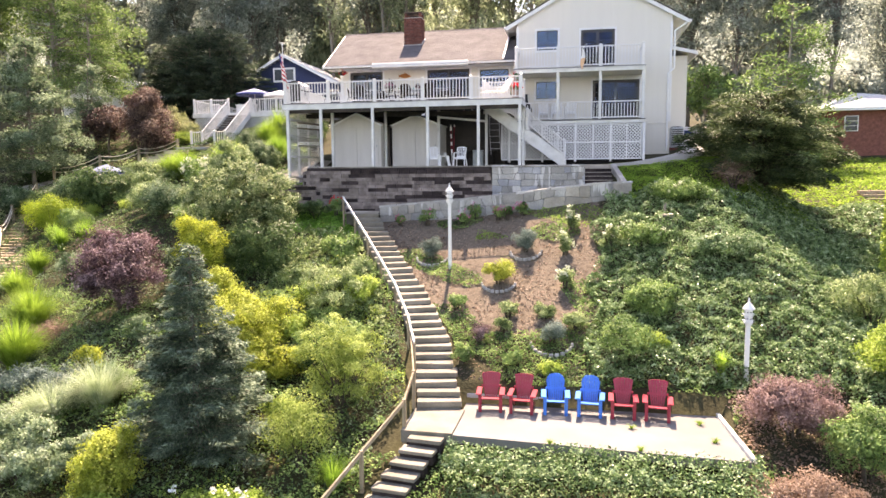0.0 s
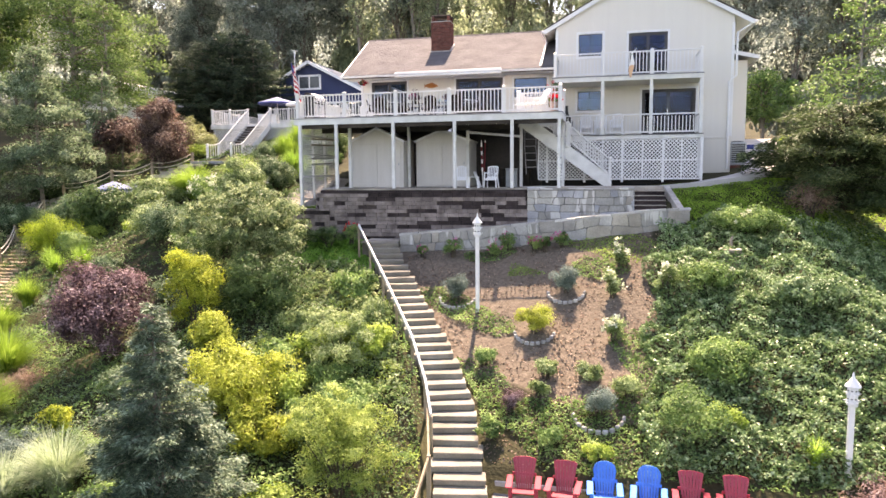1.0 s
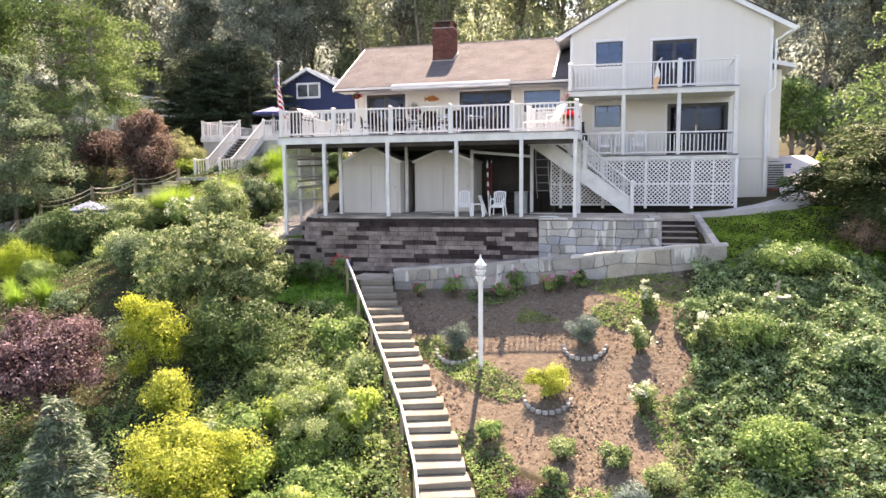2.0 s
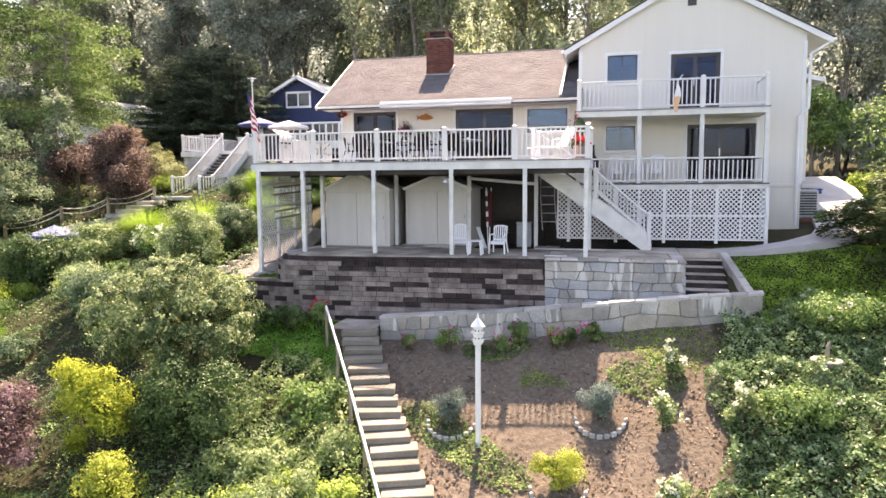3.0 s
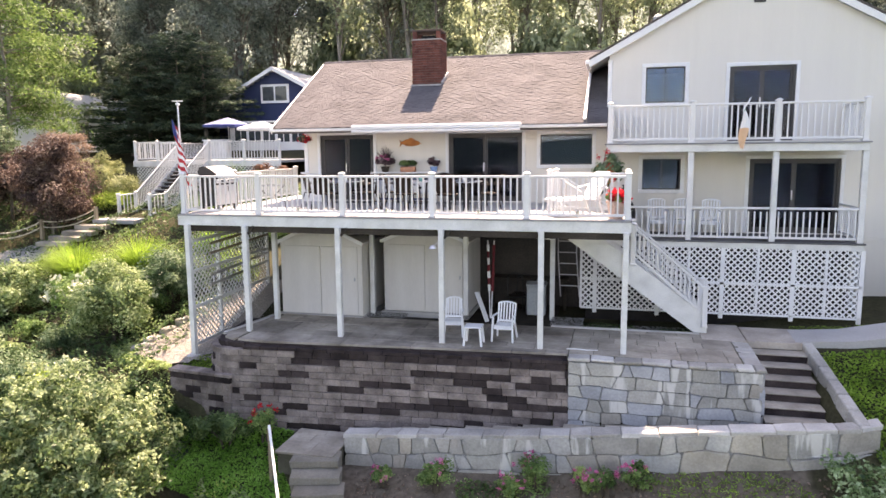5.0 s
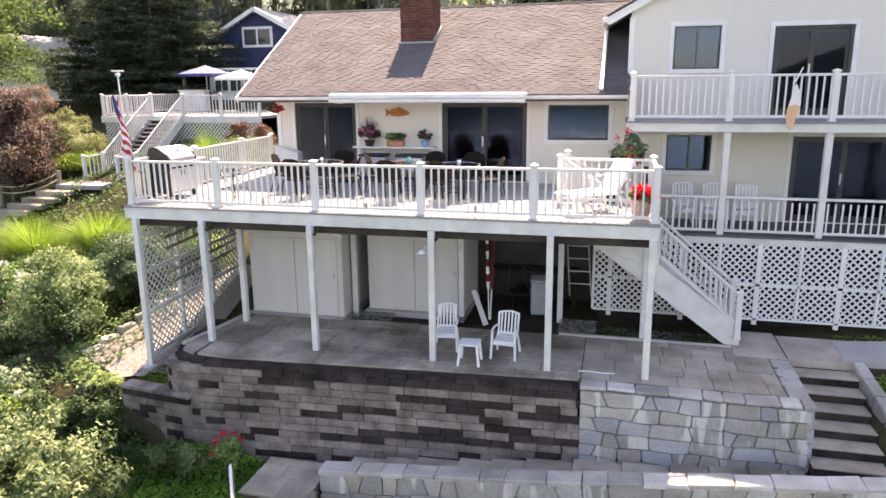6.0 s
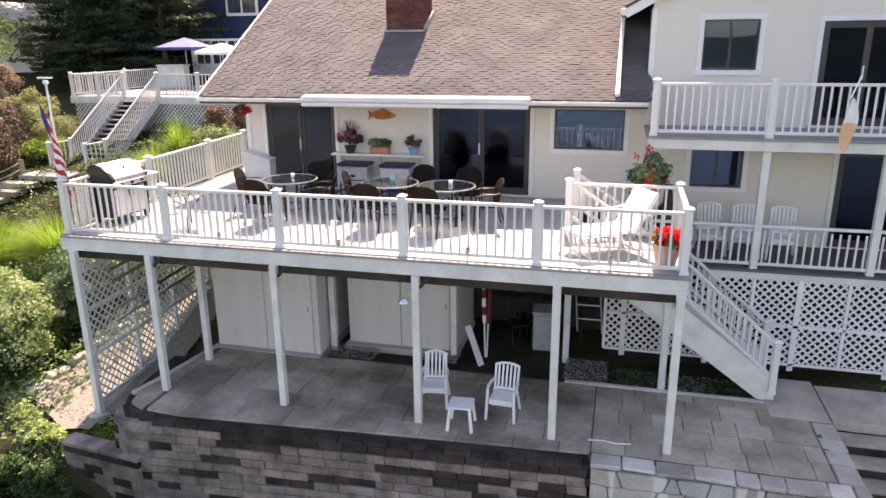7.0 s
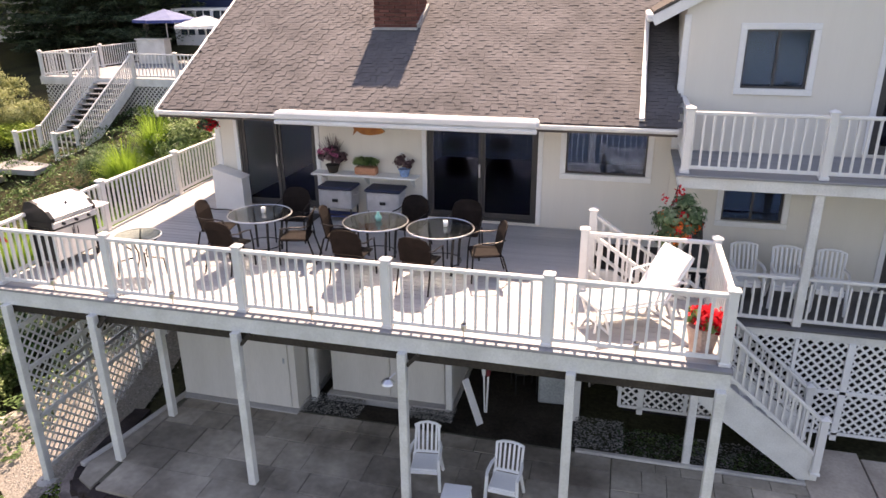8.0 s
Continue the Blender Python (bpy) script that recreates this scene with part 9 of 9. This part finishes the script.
for y in (-0.31, 0.31):
    part("frame", Shape().tube([(-0.82, y, 0.10), (-0.80, y, 0.36), (0.20, y, 0.38), (0.54, y, 0.92)], 0.018, 6), RESIN, lounger, local=True)
    part("armrest", Shape().tube([(0.05, y * 1.05, 0.38), (0.08, y * 1.08, 0.62), (0.34, y * 1.08, 0.66), (0.48, y * 1.02, 0.62)], 0.02, 6), RESIN, lounger, local=True)
for x in (-0.7, 0.25):
    for y in (-0.3, 0.3):
        part("leg", Shape().tube([(x, y, 0.37), (x + 0.12, y, 0.02)], 0.018, 6), RESIN, lounger, local=True)
    part("stretcher", Shape().tube([(x + 0.12, -0.3, 0.03), (x + 0.12, 0.3, 0.03)], 0.018, 6), RESIN, lounger, local=True)


def potted(name, at, pot_r, pot_h, pot_mat, size, n, leaf, leaf_m, label, flowers=None, spikes=0):
    """A pot with soil, foliage and flowers."""
    p = thing(name, at, 0, label, "potted plant")
    part("pot", Shape().lathe([(pot_r * 0.68, 0), (pot_r, pot_h * 0.88), (pot_r * 1.1, pot_h * 0.88), (pot_r * 1.1, pot_h), (pot_r * 0.95, pot_h), (pot_r * 0.92, pot_h * 0.9)], 18), pot_mat, p, local=True, smooth=False)
    q, d = crown_points(n, size, 14, min(size) * 0.5)
    q[:, 2] += pot_h * 0.9
    piece("foliage", leaf_data("foliage", q, d, leaf[0], leaf[1], leaf_m), p, Matrix())
    if flowers:
        k, fs, fm = flowers
        c, d = crown_points(k * 3, size, 14, min(size) * 0.55)
        c = c[np.argsort(-(c[:, 2] - c[:, 1] * 0.6))[:k]]
        c[:, 2] += pot_h * 0.9
        q = np.repeat(c, 12, 0) + rng.normal(size=(k * 12, 3)) * fs * 0.36
        piece("blossom", leaf_data("blossom", q, rng.normal(size=q.shape) + [0, -0.5, 0.6], fs * 0.6, fs * 0.5, fm), p, Matrix())
    if spikes:
        s = Shape()
        for i in range(spikes):
            a, b = rng.random() * 6.283, rng.uniform(0.1, 0.8)
            tip = Vector((math.cos(a) * b * 0.35, math.sin(a) * b * 0.35, pot_h + 0.66 - 0.3 * b))
            s.tube([(0, 0, pot_h), tip * 0.5 + Vector((0, 0, pot_h * 0.5 + 0.06)), tip], [0.008, 0.007, 0.001], 4)
        part("spike", s, leaf_m, p, local=True, kind="stuff")
    return p


potted("geranium_pot", (-1.45, 30.60, DECK), 0.20, 0.38, PALE_TERRA, (0.32, 0.27, 0.12), 900, (0.09, 0.07), GREEN, "terracotta pot of bright red geraniums on the deck", (42, 0.14, RED_PETAL))
shelf = thing("wall_shelf", (-7.45, 34.9, 3.8), 0, "narrow white serving shelf on the house wall", "shelf")
part("board", Shape().block(-8.52, -6.36, 34.68, 35.015, 3.80, 3.84, 0.008), WHITE, shelf)
for x in (-8.35, -7.45, -6.5):
    part("bracket", Shape().prism([(x, 35.015, 3.79), (x, 34.75, 3.79), (x, 35.015, 3.58)], (0.04, 0, 0)), WHITE, shelf)
potted("shelf_planter", (-8.10, 34.84, 3.84), 0.13, 0.16, DARK_WOOD, (0.33, 0.17, 0.20), 900, (0.08, 0.05), MAPLE, "planter of purple foliage, pink flowers and spiky grass", (26, 0.05, PINK_PETAL), 40)
planter = thing("shelf_planter", (-7.40, 34.84, 3.84), 0, "terracotta trough of bushy green herbs on the shelf", "potted plant")
part("trough", Shape().block(-0.22, 0.22, -0.09, 0.09, 0, 0.15, 0.02), TERRA, planter, local=True)
q, d = crown_points(1300, (0.33, 0.14, 0.12), 22, 0.08)
piece("foliage", leaf_data("foliage", q + [0, 0, 0.13], d, 0.055, 0.025, DARK_GREEN), planter, Matrix())
potted("shelf_planter", (-6.62, 34.84, 3.84), 0.11, 0.15, BLUE_POT, (0.22, 0.15, 0.17), 500, (0.07, 0.045), MAPLE, "blue glazed pot of dark red foliage and white flowers", (9, 0.06, WHITE_PETAL))


COOLER_STEEL = mat("cooler_steel", (0.40, 0.41, 0.43), (0.56, 0.57, 0.59), 0.35, 5, 60, 0.06, metal=0.35, speck=0.12)
NAVY_LID = mat("navy_lid", (0.012, 0.018, 0.045), (0.02, 0.028, 0.065), 0.4, 3, 30, 0.05)


def cooler(x0, x1, label):
    c = thing("patio_cooler", ((x0 + x1) / 2, 34.55, DECK), 0, label, "cooler", "steel coolers under the shelf")
    part("body", Shape().block(x0, x1, 34.36, 34.76, 3.24, 3.62, 0.02), COOLER_STEEL, c)
    part("lid", Shape().block(x0 - 0.03, x1 + 0.03, 34.32, 34.80, 3.62, 3.68, 0.025), NAVY_LID, c)
    part("opener", Shape().block((x0 + x1) / 2 - 0.06, (x0 + x1) / 2 + 0.06, 34.33, 34.36, 3.38, 3.44, 0.01), BLACK_METAL, c)
    part("shelf", Shape().block(x0 + 0.03, x1 - 0.03, 34.40, 34.74, 3.06, 3.08, 0.005), CLOTH_BLUE, c)
    for x in (x0 + 0.03, x1 - 0.03):
        for y in (34.39, 34.73):
            part("leg", Shape().tube([(x, y, DECK), (x, y, 3.62)], 0.020, 6), BLACK_METAL, c)
    part("handle", Shape().tube([(x1 + 0.01, 34.45, 3.52), (x1 + 0.05, 34.48, 3.52), (x1 + 0.05, 34.64, 3.52), (x1 + 0.01, 34.67, 3.52)], 0.01, 6), STEEL, c)


cooler(-8.22, -7.55, "stainless steel patio cooler with a dark blue lid")
cooler(-7.25, -6.58, "stainless steel patio cooler with a dark blue lid")
fish = thing("fish_plaque", (-7.4, 34.99, 4.65), 0, "orange-brown carved wooden fish on the wall", "wall plaque")
part("body", Shape().prism([(-7.70 + x * 0.66, 34.975, 4.56 + z * 0.225) for x, z in ((0.0, 0.95), (0.12, 0.68), (0.3, 0.98), (0.6, 1.0), (0.86, 0.75), (1.0, 0.42), (0.85, 0.22), (0.55, 0.08), (0.3, 0.14), (0.14, 0.42), (0.0, 0.05), (0.05, 0.5))], (0, 0.03, 0)), ORANGE_WOOD, fish)
part("fin", Shape().prism([(-7.45, 34.97, 4.77), (-7.22, 34.97, 4.775), (-7.36, 34.97, 4.83)], (0, 0.02, 0)), ORANGE_WOOD, fish)
cabinet = thing("deck_box", (-10.45, 34.85, DECK), 0, "white resin storage box against the wall", "storage box")
part("body", Shape().prism([(-10.70, 34.66, DECK), (-10.04, 34.66, DECK), (-10.04, 34.66, 3.62), (-10.70, 34.66, 3.80)], (0, 0.30, 0)), VINYL, cabinet)
part("lid", Shape().beam((-10.72, 34.80, 3.825), (-10.02, 34.80, 3.635), 0.36, 0.035, 0.006), VINYL, cabinet)
solo("door_mat", Shape().block(-9.2, -8.35, 34.2, 34.75, DECK + 0.002, DECK + 0.016, 0.004), BLACK_METAL, "dark door mat by the sliding door", "mat", at=(-8.8, 34.5, DECK))
for i, x in enumerate((-10.74, -8.69, -6.52, -4.39, -2.24)):
    lt = thing("solar_light", (x, 30.26, DECK), 0, "small solar light on the deck's edge", "lamp", "solar lights")
    part("stem", Shape().tube([(0, -0.02, -0.02), (0, -0.02, 0.13)], 0.010, 6), STEEL, lt, local=True)
    part("shade", Shape().lathe([(0.028, 0.12), (0.040, 0.16), (0.045, 0.19), (0.03, 0.205)], 10, (0, -0.02, 0)), STEEL, lt, local=True)
    part("panel", Shape().lathe([(0.033, 0.205), (0.03, 0.212)], 10, (0, -0.02, 0)), BLACK_METAL, lt, local=True)


def hanging(at, size, n, label, blossoms, hang):
    h = thing("hanging_basket", at, 0, label, "hanging basket")
    part("basket", Shape().lathe([(0.05, -0.16), (0.13, -0.10), (0.17, 0.0), (0.15, 0.0), (0.11, -0.07)], 14), DARK_WOOD, h, local=True)
    for i in range(3):
        a = 2.1 * i
        part("chain", Shape().tube([(0.15 * math.cos(a), 0.15 * math.sin(a), 0), (0, 0, hang)], 0.006, 4), BLACK_METAL, h, local=True)
    q, d = crown_points(n, size, 22, min(size) * 0.42)
    q[:, 2] -= size[2] * 1.25
    piece("foliage", leaf_data("foliage", q, d, 0.085, 0.055, DARK_SHRUB), h, Matrix())
    for k, m in blossoms:
        c, d = crown_points(k * 2, size, 22, min(size) * 0.46)
        c = c[np.argsort(c[:, 1])[:k]]
        c[:, 2] -= size[2] * 1.25
        q = np.repeat(c, 8, 0) + rng.normal(size=(k * 8, 3)) * 0.03
        piece("blossom", leaf_data("blossom", q, rng.normal(size=q.shape) + [0, -0.8, 0.4], 0.05, 0.045, m), h, Matrix())


hanging((-1.74, 33.0, 4.0), (0.44, 0.36, 0.62), 3400, "large hanging basket of orange and red flowers", ((30, ORANGE_PETAL), (30, RED_PETAL)), 0.45)
hanging((-10.35, 34.2, 4.86), (0.22, 0.20, 0.13), 500, "hanging basket of red petunias under the eave", ((30, RED_PETAL),), 0.2)
chiminea = thing("chiminea", (-1.25, 34.2, 2.215), 0, "dark metal chiminea on the porch", "stove")
part("body", Shape().lathe([(0.14, 0.25), (0.27, 0.42), (0.29, 0.60), (0.20, 0.82), (0.10, 0.95), (0.07, 1.25), (0.10, 1.30)], 16), BLACK_METAL, chiminea, local=True, smooth=True)
for i in range(3):
    part("leg", Shape().tube([(0.13 * math.cos(2.1 * i), 0.13 * math.sin(2.1 * i), 0.28), (0.24 * math.cos(2.1 * i), 0.24 * math.sin(2.1 * i), 0)], 0.016, 6), BLACK_METAL, chiminea, local=True)


# ---- flags ----
def cloth(u0, u1, v0, v1, fall):
    """A strip of hanging cloth: u along the pole, v along the fly, fall maps (u, v) to a place."""
    s = Shape()
    n, m = 2, 14
    for i in range(n + 1):
        for j in range(m + 1):
            s.v.append(fall(u0 + (u1 - u0) * i / n, v0 + (v1 - v0) * j / m))
    s.f += [(a, a + 1, a + m + 2, a + m + 1) for i in range(n) for j in range(m) for a in (i * (m + 1) + j,)]
    return s


flag = thing("flag_on_pole", (-11.86, 30.42, 3.9), 0, "striped red and white flag with a blue corner", "flag")
part("pole", Shape().tube([(-11.86, 30.44, 2.97), (-11.90, 30.46, 5.58)], 0.018, 8), WHITE, flag)
part("finial", Shape().lathe([(0.02, 0), (0.05, 0.03), (0.05, 0.06), (0.02, 0.09)], 10, (-11.90, 30.46, 5.58)), WHITE, flag)
part("crossbar", Shape().tube([(-12.02, 30.42, 5.70), (-11.78, 30.50, 5.70)], 0.014, 6), WHITE, flag)


def us_fall(u, v):
    # u: across the limp folds; v: down from the top of the hoist
    return (-12.0 + 0.20 * v + 0.26 * (u - 0.3) * (0.6 + 0.6 * v), 30.39 - 0.05 * math.sin(u * 7 + v * 9.0) * (0.3 + 0.7 * v), 5.28 - 1.40 * v - 0.26 * u + 0.03 * math.sin(u * 9 + v * 4))


for i in range(13):
    for u0, u1 in ((0.0, 0.5), (0.5, 1.0)):
        if i > 3 or u0 > 0.4:
            part("red_stripe" if i % 2 == 0 else "white_stripe", cloth(u0, u1, i / 13, (i + 1) / 13, us_fall), CLOTH_RED if i % 2 == 0 else CLOTH_WHITE, flag)
part("blue_canton", cloth(0, 0.5, 0, 4 / 13, us_fall), CLOTH_BLUE, flag)
ban = thing("flag_on_pole", (1.38, 33.1, 4.9), 0, "drooping green, white and orange flag on a balcony pole", "flag")
part("pole", Shape().tube([(1.55, 33.28, 5.62), (1.32, 32.85, 5.30)], 0.013, 6), WHITE, ban)


def tri_fall(u, v):
    w = 0.012 + 0.085 * math.sin(math.pi * min(1, v * 0.98 + 0.02))
    return (1.36 + (u - 0.5) * 2 * w + 0.03 * math.sin(v * 6), 32.86 + 0.05 * math.sin(u * 9 + v * 3) + 0.03 * v, 5.34 - v * 0.95 - 0.05 * abs(u - 0.5))


part("green_band", cloth(0, 1, 0.0, 0.04, tri_fall), mat("green_cloth", (0.03, 0.22, 0.10), (0.05, 0.28, 0.13), 0.85, 3, 90, 0.2), ban)
part("white_band", cloth(0, 1, 0.04, 0.45, tri_fall), CLOTH_WHITE, ban)
part("orange_band", cloth(0, 1, 0.45, 0.95, tri_fall), CLOTH_ORANGE, ban)

# ---- store under the deck ----
LADDER_METAL = mat("dull_aluminium", (0.36, 0.36, 0.37), (0.46, 0.46, 0.47), 0.45, 3, 60, 0.05, metal=0.5)
ladder = thing("ladder", (-2.62, 33.3, 0.66), 0, "old aluminium boat ladder hung under the deck", "ladder")
for a, b in ((-2.90, -2.82), (-2.43, -2.34)):
    part("stile", Shape().tube([(a, 33.34, 2.86), (a, 33.32, 1.75), (b, 33.28, 0.66)], 0.017, 6), LADDER_METAL, ladder)
for i in range(6):
    z = 0.95 + i * 0.29
    k = min(1.0, (z - 0.66) / 1.1)
    part("rung", Shape().tube([(-2.82 - 0.08 * k, 33.29 + 0.03 * k, z - 0.05), (-2.80 - 0.08 * k, 33.25 + 0.03 * k, z), (-2.37 - 0.08 * k, 33.25 + 0.03 * k, z), (-2.35 - 0.08 * k, 33.29 + 0.03 * k, z - 0.05)], 0.013, 6), LADDER_METAL, ladder)
bin_ = thing("storage_bin", (-3.5, 33.75, 0.05), 4, "pale grey storage bin under the deck", "bin")
part("body", Shape().block(-0.25, 0.25, -0.25, 0.25, 0, 0.80, 0.03), GREY_METAL, bin_, local=True)
part("lid", Shape().block(-0.27, 0.27, -0.27, 0.27, 0.80, 0.86, 0.02), GREY_METAL, bin_, local=True)
plank = thing("white_plank", (-4.85, 32.75, 0.05), 0, "white board leaning against the shed", "board")
part("board", Shape().beam((-4.62, 32.55, 0.06), (-4.95, 32.80, 0.78), 0.14, 0.03, 0.005), WHITE, plank)
gut = thing("white_gutter_pipe", (-4.1, 32.8, 2.3), 0, "length of white gutter stored under the deck", "pipe")
part("pipe", Shape().beam((-5.15, 32.70, 2.42), (-3.05, 33.02, 2.22), 0.10, 0.10, 0.02), WHITE, gut)
CLOTH_DARK_RED = mat("dark_red_cloth", (0.12, 0.015, 0.02), (0.17, 0.025, 0.03), 0.9, 3, 90, 0.2, speck=0.1)
for i, (x, a) in enumerate(((-4.72, 0.10), (-4.55, -0.04))):
    um = thing("furled_parasol", (x, 33.0, 0.05), 0, "furled striped parasol leaning in the store", "parasol", "furled parasols")
    part("pole", Shape().tube([(x + a, 32.95, 0.06), (x, 33.15, 2.1)], 0.018, 6), WHITE, um)
    for j in range(7):
        u, w = 0.35 + j * 0.085, 0.35 + (j + 1) * 0.085
        p, q = Vector((x + a, 32.95, 0.06)), Vector((x, 33.15, 2.1))
        part("canopy_fold", Shape().tube([p.lerp(q, u), p.lerp(q, w)], [0.035 + 0.010 * math.sin(j), 0.040], 7), (CLOTH_WHITE if i == 0 else CLOTH_DARK_RED, CLOTH_DARK_RED)[(j + i) % 2], um)
for x, y, turn in ((-4.05, 33.9, 20), (-3.95, 34.3, -160)):
    cf = thing("stacked_chair", (x, y, 0.05), turn, "dark metal chair stored under the deck", "chair", "stored chairs")
    part("seat", Shape().block(-0.22, 0.22, -0.22, 0.22, 0.42, 0.45, 0.01), BLACK_METAL, cf, local=True)
    part("backrest", Shape().tube([(-0.22, 0.2, 0.45), (-0.2, 0.28, 0.95), (0, 0.3, 1.05), (0.2, 0.28, 0.95), (0.22, 0.2, 0.45)], 0.014, 6), BLACK_METAL, cf, local=True)
    for px in (-0.2, 0.2):
        for py in (-0.2, 0.2):
            part("leg", Shape().tube([(px, py, 0), (px, py, 0.43)], 0.013, 6), BLACK_METAL, cf, local=True)
bench = thing("work_bench", (-4.0, 34.5, 0.05), 0, "dark work bench at the back of the store", "bench")
part("top", Shape().block(-4.9, -2.7, 34.3, 34.9, 0.85, 0.9, 0.008), DARK_WOOD, bench)
for x in (-4.8, -3.7, -2.8):
    part("leg", Shape().block(x - 0.04, x + 0.04, 34.4, 34.48, 0.02, 0.85, 0.006), DARK_WOOD, bench)
for z, x in ((1.25, -11.42), (2.05, -11.40)):
    st = thing("stored_ladder", (x, 32.3, z), 0, "ladder stored along the lattice screen", "ladder", "stored ladders")
    for dz in (-0.12, 0.12):
        part("stile", Shape().beam((x, 30.7, z + dz), (x - 0.15, 34.0, z + 0.1 + dz), 0.03, 0.06), OLD_WOOD if z > 2 else STEEL, st)
    for i in range(11):
        y = 30.85 + i * 0.3
        part("rung", Shape().tube([(x - 0.045 * (y - 30.7) / 1, y, z - 0.12 + 0.03 * (y - 30.7)), (x - 0.045 * (y - 30.7), y, z + 0.12 + 0.03 * (y - 30.7))], 0.013, 5), STEEL, st)
spot = thing("flood_light", (-5.28, 30.02, 2.35), 0, "small metal flood light on a deck post", "lamp")
part("arm", Shape().tube([(-5.28, 30.08, 2.42), (-5.36, 29.98, 2.36)], 0.012, 6), STEEL, spot)
part("head", Shape().lathe([(0.03, 0.05), (0.09, 0.0), (0.10, -0.02)], 12, (-5.36, 29.98, 2.33)), STEEL, spot)

for name, reg in (("shed_apron", (-7.9, -6.75, 32.1, 32.75)), ("shed_apron", (-5.9, -5.1, 32.35, 32.8)), ("gravel_strip", (-3.0, -2.2, 32.2, 33.1))):
    n = 900
    ap = thing(name, ((reg[0] + reg[1]) / 2, (reg[2] + reg[3]) / 2, 0.14), 0, "bed of loose pebbles on the patio's edge", "pebbles")
    s = Shape()
    for i in range(n):
        x, y, r = rng.uniform(reg[0], reg[1]), rng.uniform(reg[2], reg[3]), rng.uniform(0.009, 0.022)
        s.add([(x - r, y, 0.145), (x, y - r * 0.8, 0.145), (x + r, y, 0.145), (x, y + r * 0.8, 0.145), (x, y, 0.145 + r * 0.8)], [(0, 1, 4), (1, 2, 4), (2, 3, 4), (3, 0, 4)])
    part("pebble_layer", s, PEBBLE, ap, kind="stuff", smooth=True)

solo("garden_hose", Shape().tube([(-2.42, 30.18, 0.152), (-2.2, 30.21, 0.153), (-2.0, 30.17, 0.153), (-1.76, 30.20, 0.152)], 0.012, 6), WHITE, "short length of white hose lying on the patio", "hose", at=(-2.1, 30.19, 0.15))
weedy = thing("gravel_strip", (-0.9, 32.6, 0.0), 0, "gravel bed with weeds under the deck stairs", "pebbles")
s = Shape()
for i in range(1500):
    x, y, r = rng.uniform(-2.25, 0.45), rng.uniform(32.18, 33.1), rng.uniform(0.010, 0.026)
    z = gz(x, y) + 0.01
    s.add([(x - r, y, z), (x, y - r * 0.8, z), (x + r, y, z), (x, y + r * 0.8, z), (x, y, z + r * 0.8)], [(0, 1, 4), (1, 2, 4), (2, 3, 4), (3, 0, 4)])
part("pebble_layer", s, PEBBLE, weedy, kind="stuff", smooth=True)

# ---- beside the house ----
tank = thing("condenser_unit", (5.95, 36.3, 0.85), 0, "grey air-conditioning unit on a brick plinth", "air conditioner")
part("plinth", Shape().block(5.5, 6.35, 35.8, 36.8, 0.5, 0.95, 0.02), BRICK, tank)
part("body", Shape().block(5.6, 6.25, 35.95, 36.6, 0.95, 1.95, 0.06), GREY_METAL, tank)
for i in range(9):
    part("louvre", Shape().box(5.66, 6.19, 35.935, 35.95, 1.08 + i * 0.09, 1.12 + i * 0.09), BLACK_METAL, tank)
part("fan_grille", Shape().lathe([(0.26, 0), (0.26, 0.02), (0.2, 0.04)], 18, (5.92, 36.28, 1.95)), BLACK_METAL, tank)
tub = thing("recycling_bin", (6.75, 39.0, 1.0), 5, "dark blue recycling bin by the wall", "bin")
part("body", Shape().block(-0.28, 0.28, -0.25, 0.25, 0, 0.85, 0.03), CLOTH_BLUE, tub, local=True)
part("lid", Shape().block(-0.30, 0.30, -0.27, 0.27, 0.85, 0.92, 0.02), CLOTH_BLUE, tub, local=True)
meter = thing("electric_meter", (5.42, 36.9, 2.6), 0, "small grey electric meter on the side wall", "meter")
part("box", Shape().block(5.38, 5.50, 36.8, 37.05, 2.5, 2.9, 0.015), GREY_METAL, meter)

# ---- roof shingles ----
TABS = (0.10, 0.13, 0.17, 0.21)
ROW = 0.098
shingle_data = [Shape().block(-w / 2 + 0.003, w / 2 - 0.003, 0, 0.17, 0, 0.007, 0.002).mesh("shingle", SHINGLE) for w in TABS]
tilt = math.degrees(math.atan(SL))
run = math.hypot(RIDGE_Y - EAVE_Y, RIDGE_Z - EAVE_Z)
rest = Shape()
made = 0
rows = int(run / ROW)
for r in range(rows):
    d = -0.02 + r * ROW
    y, z = EAVE_Y + d * math.cos(math.radians(tilt)), EAVE_Z + d * math.sin(math.radians(tilt))
    x, up = -11.27 - (y - EAVE_Y) * 0.08 + random.uniform(0, 0.12), r % 2 == 0
    while x < -1.82:
        k = random.choice((0, 0, 1)) if up else random.choice((2, 3, 3))
        w = TABS[k]
        lift = 0.010 if up else 0.0
        up = not up if random.random() < 0.9 else up
        m = pose(x + w / 2, y, z + lift, tilt - 1.7, 0, 0)
        if made < 300 and r < 12:
            piece("shingle", shingle_data[k], house, home @ m)
            made += 1
        else:
            rest.box(-w / 2 + 0.003, w / 2 - 0.003, 0, 0.17, 0, 0.007, m)
        x += w
part("shingles", rest, SHINGLE, house, kind="stuff")
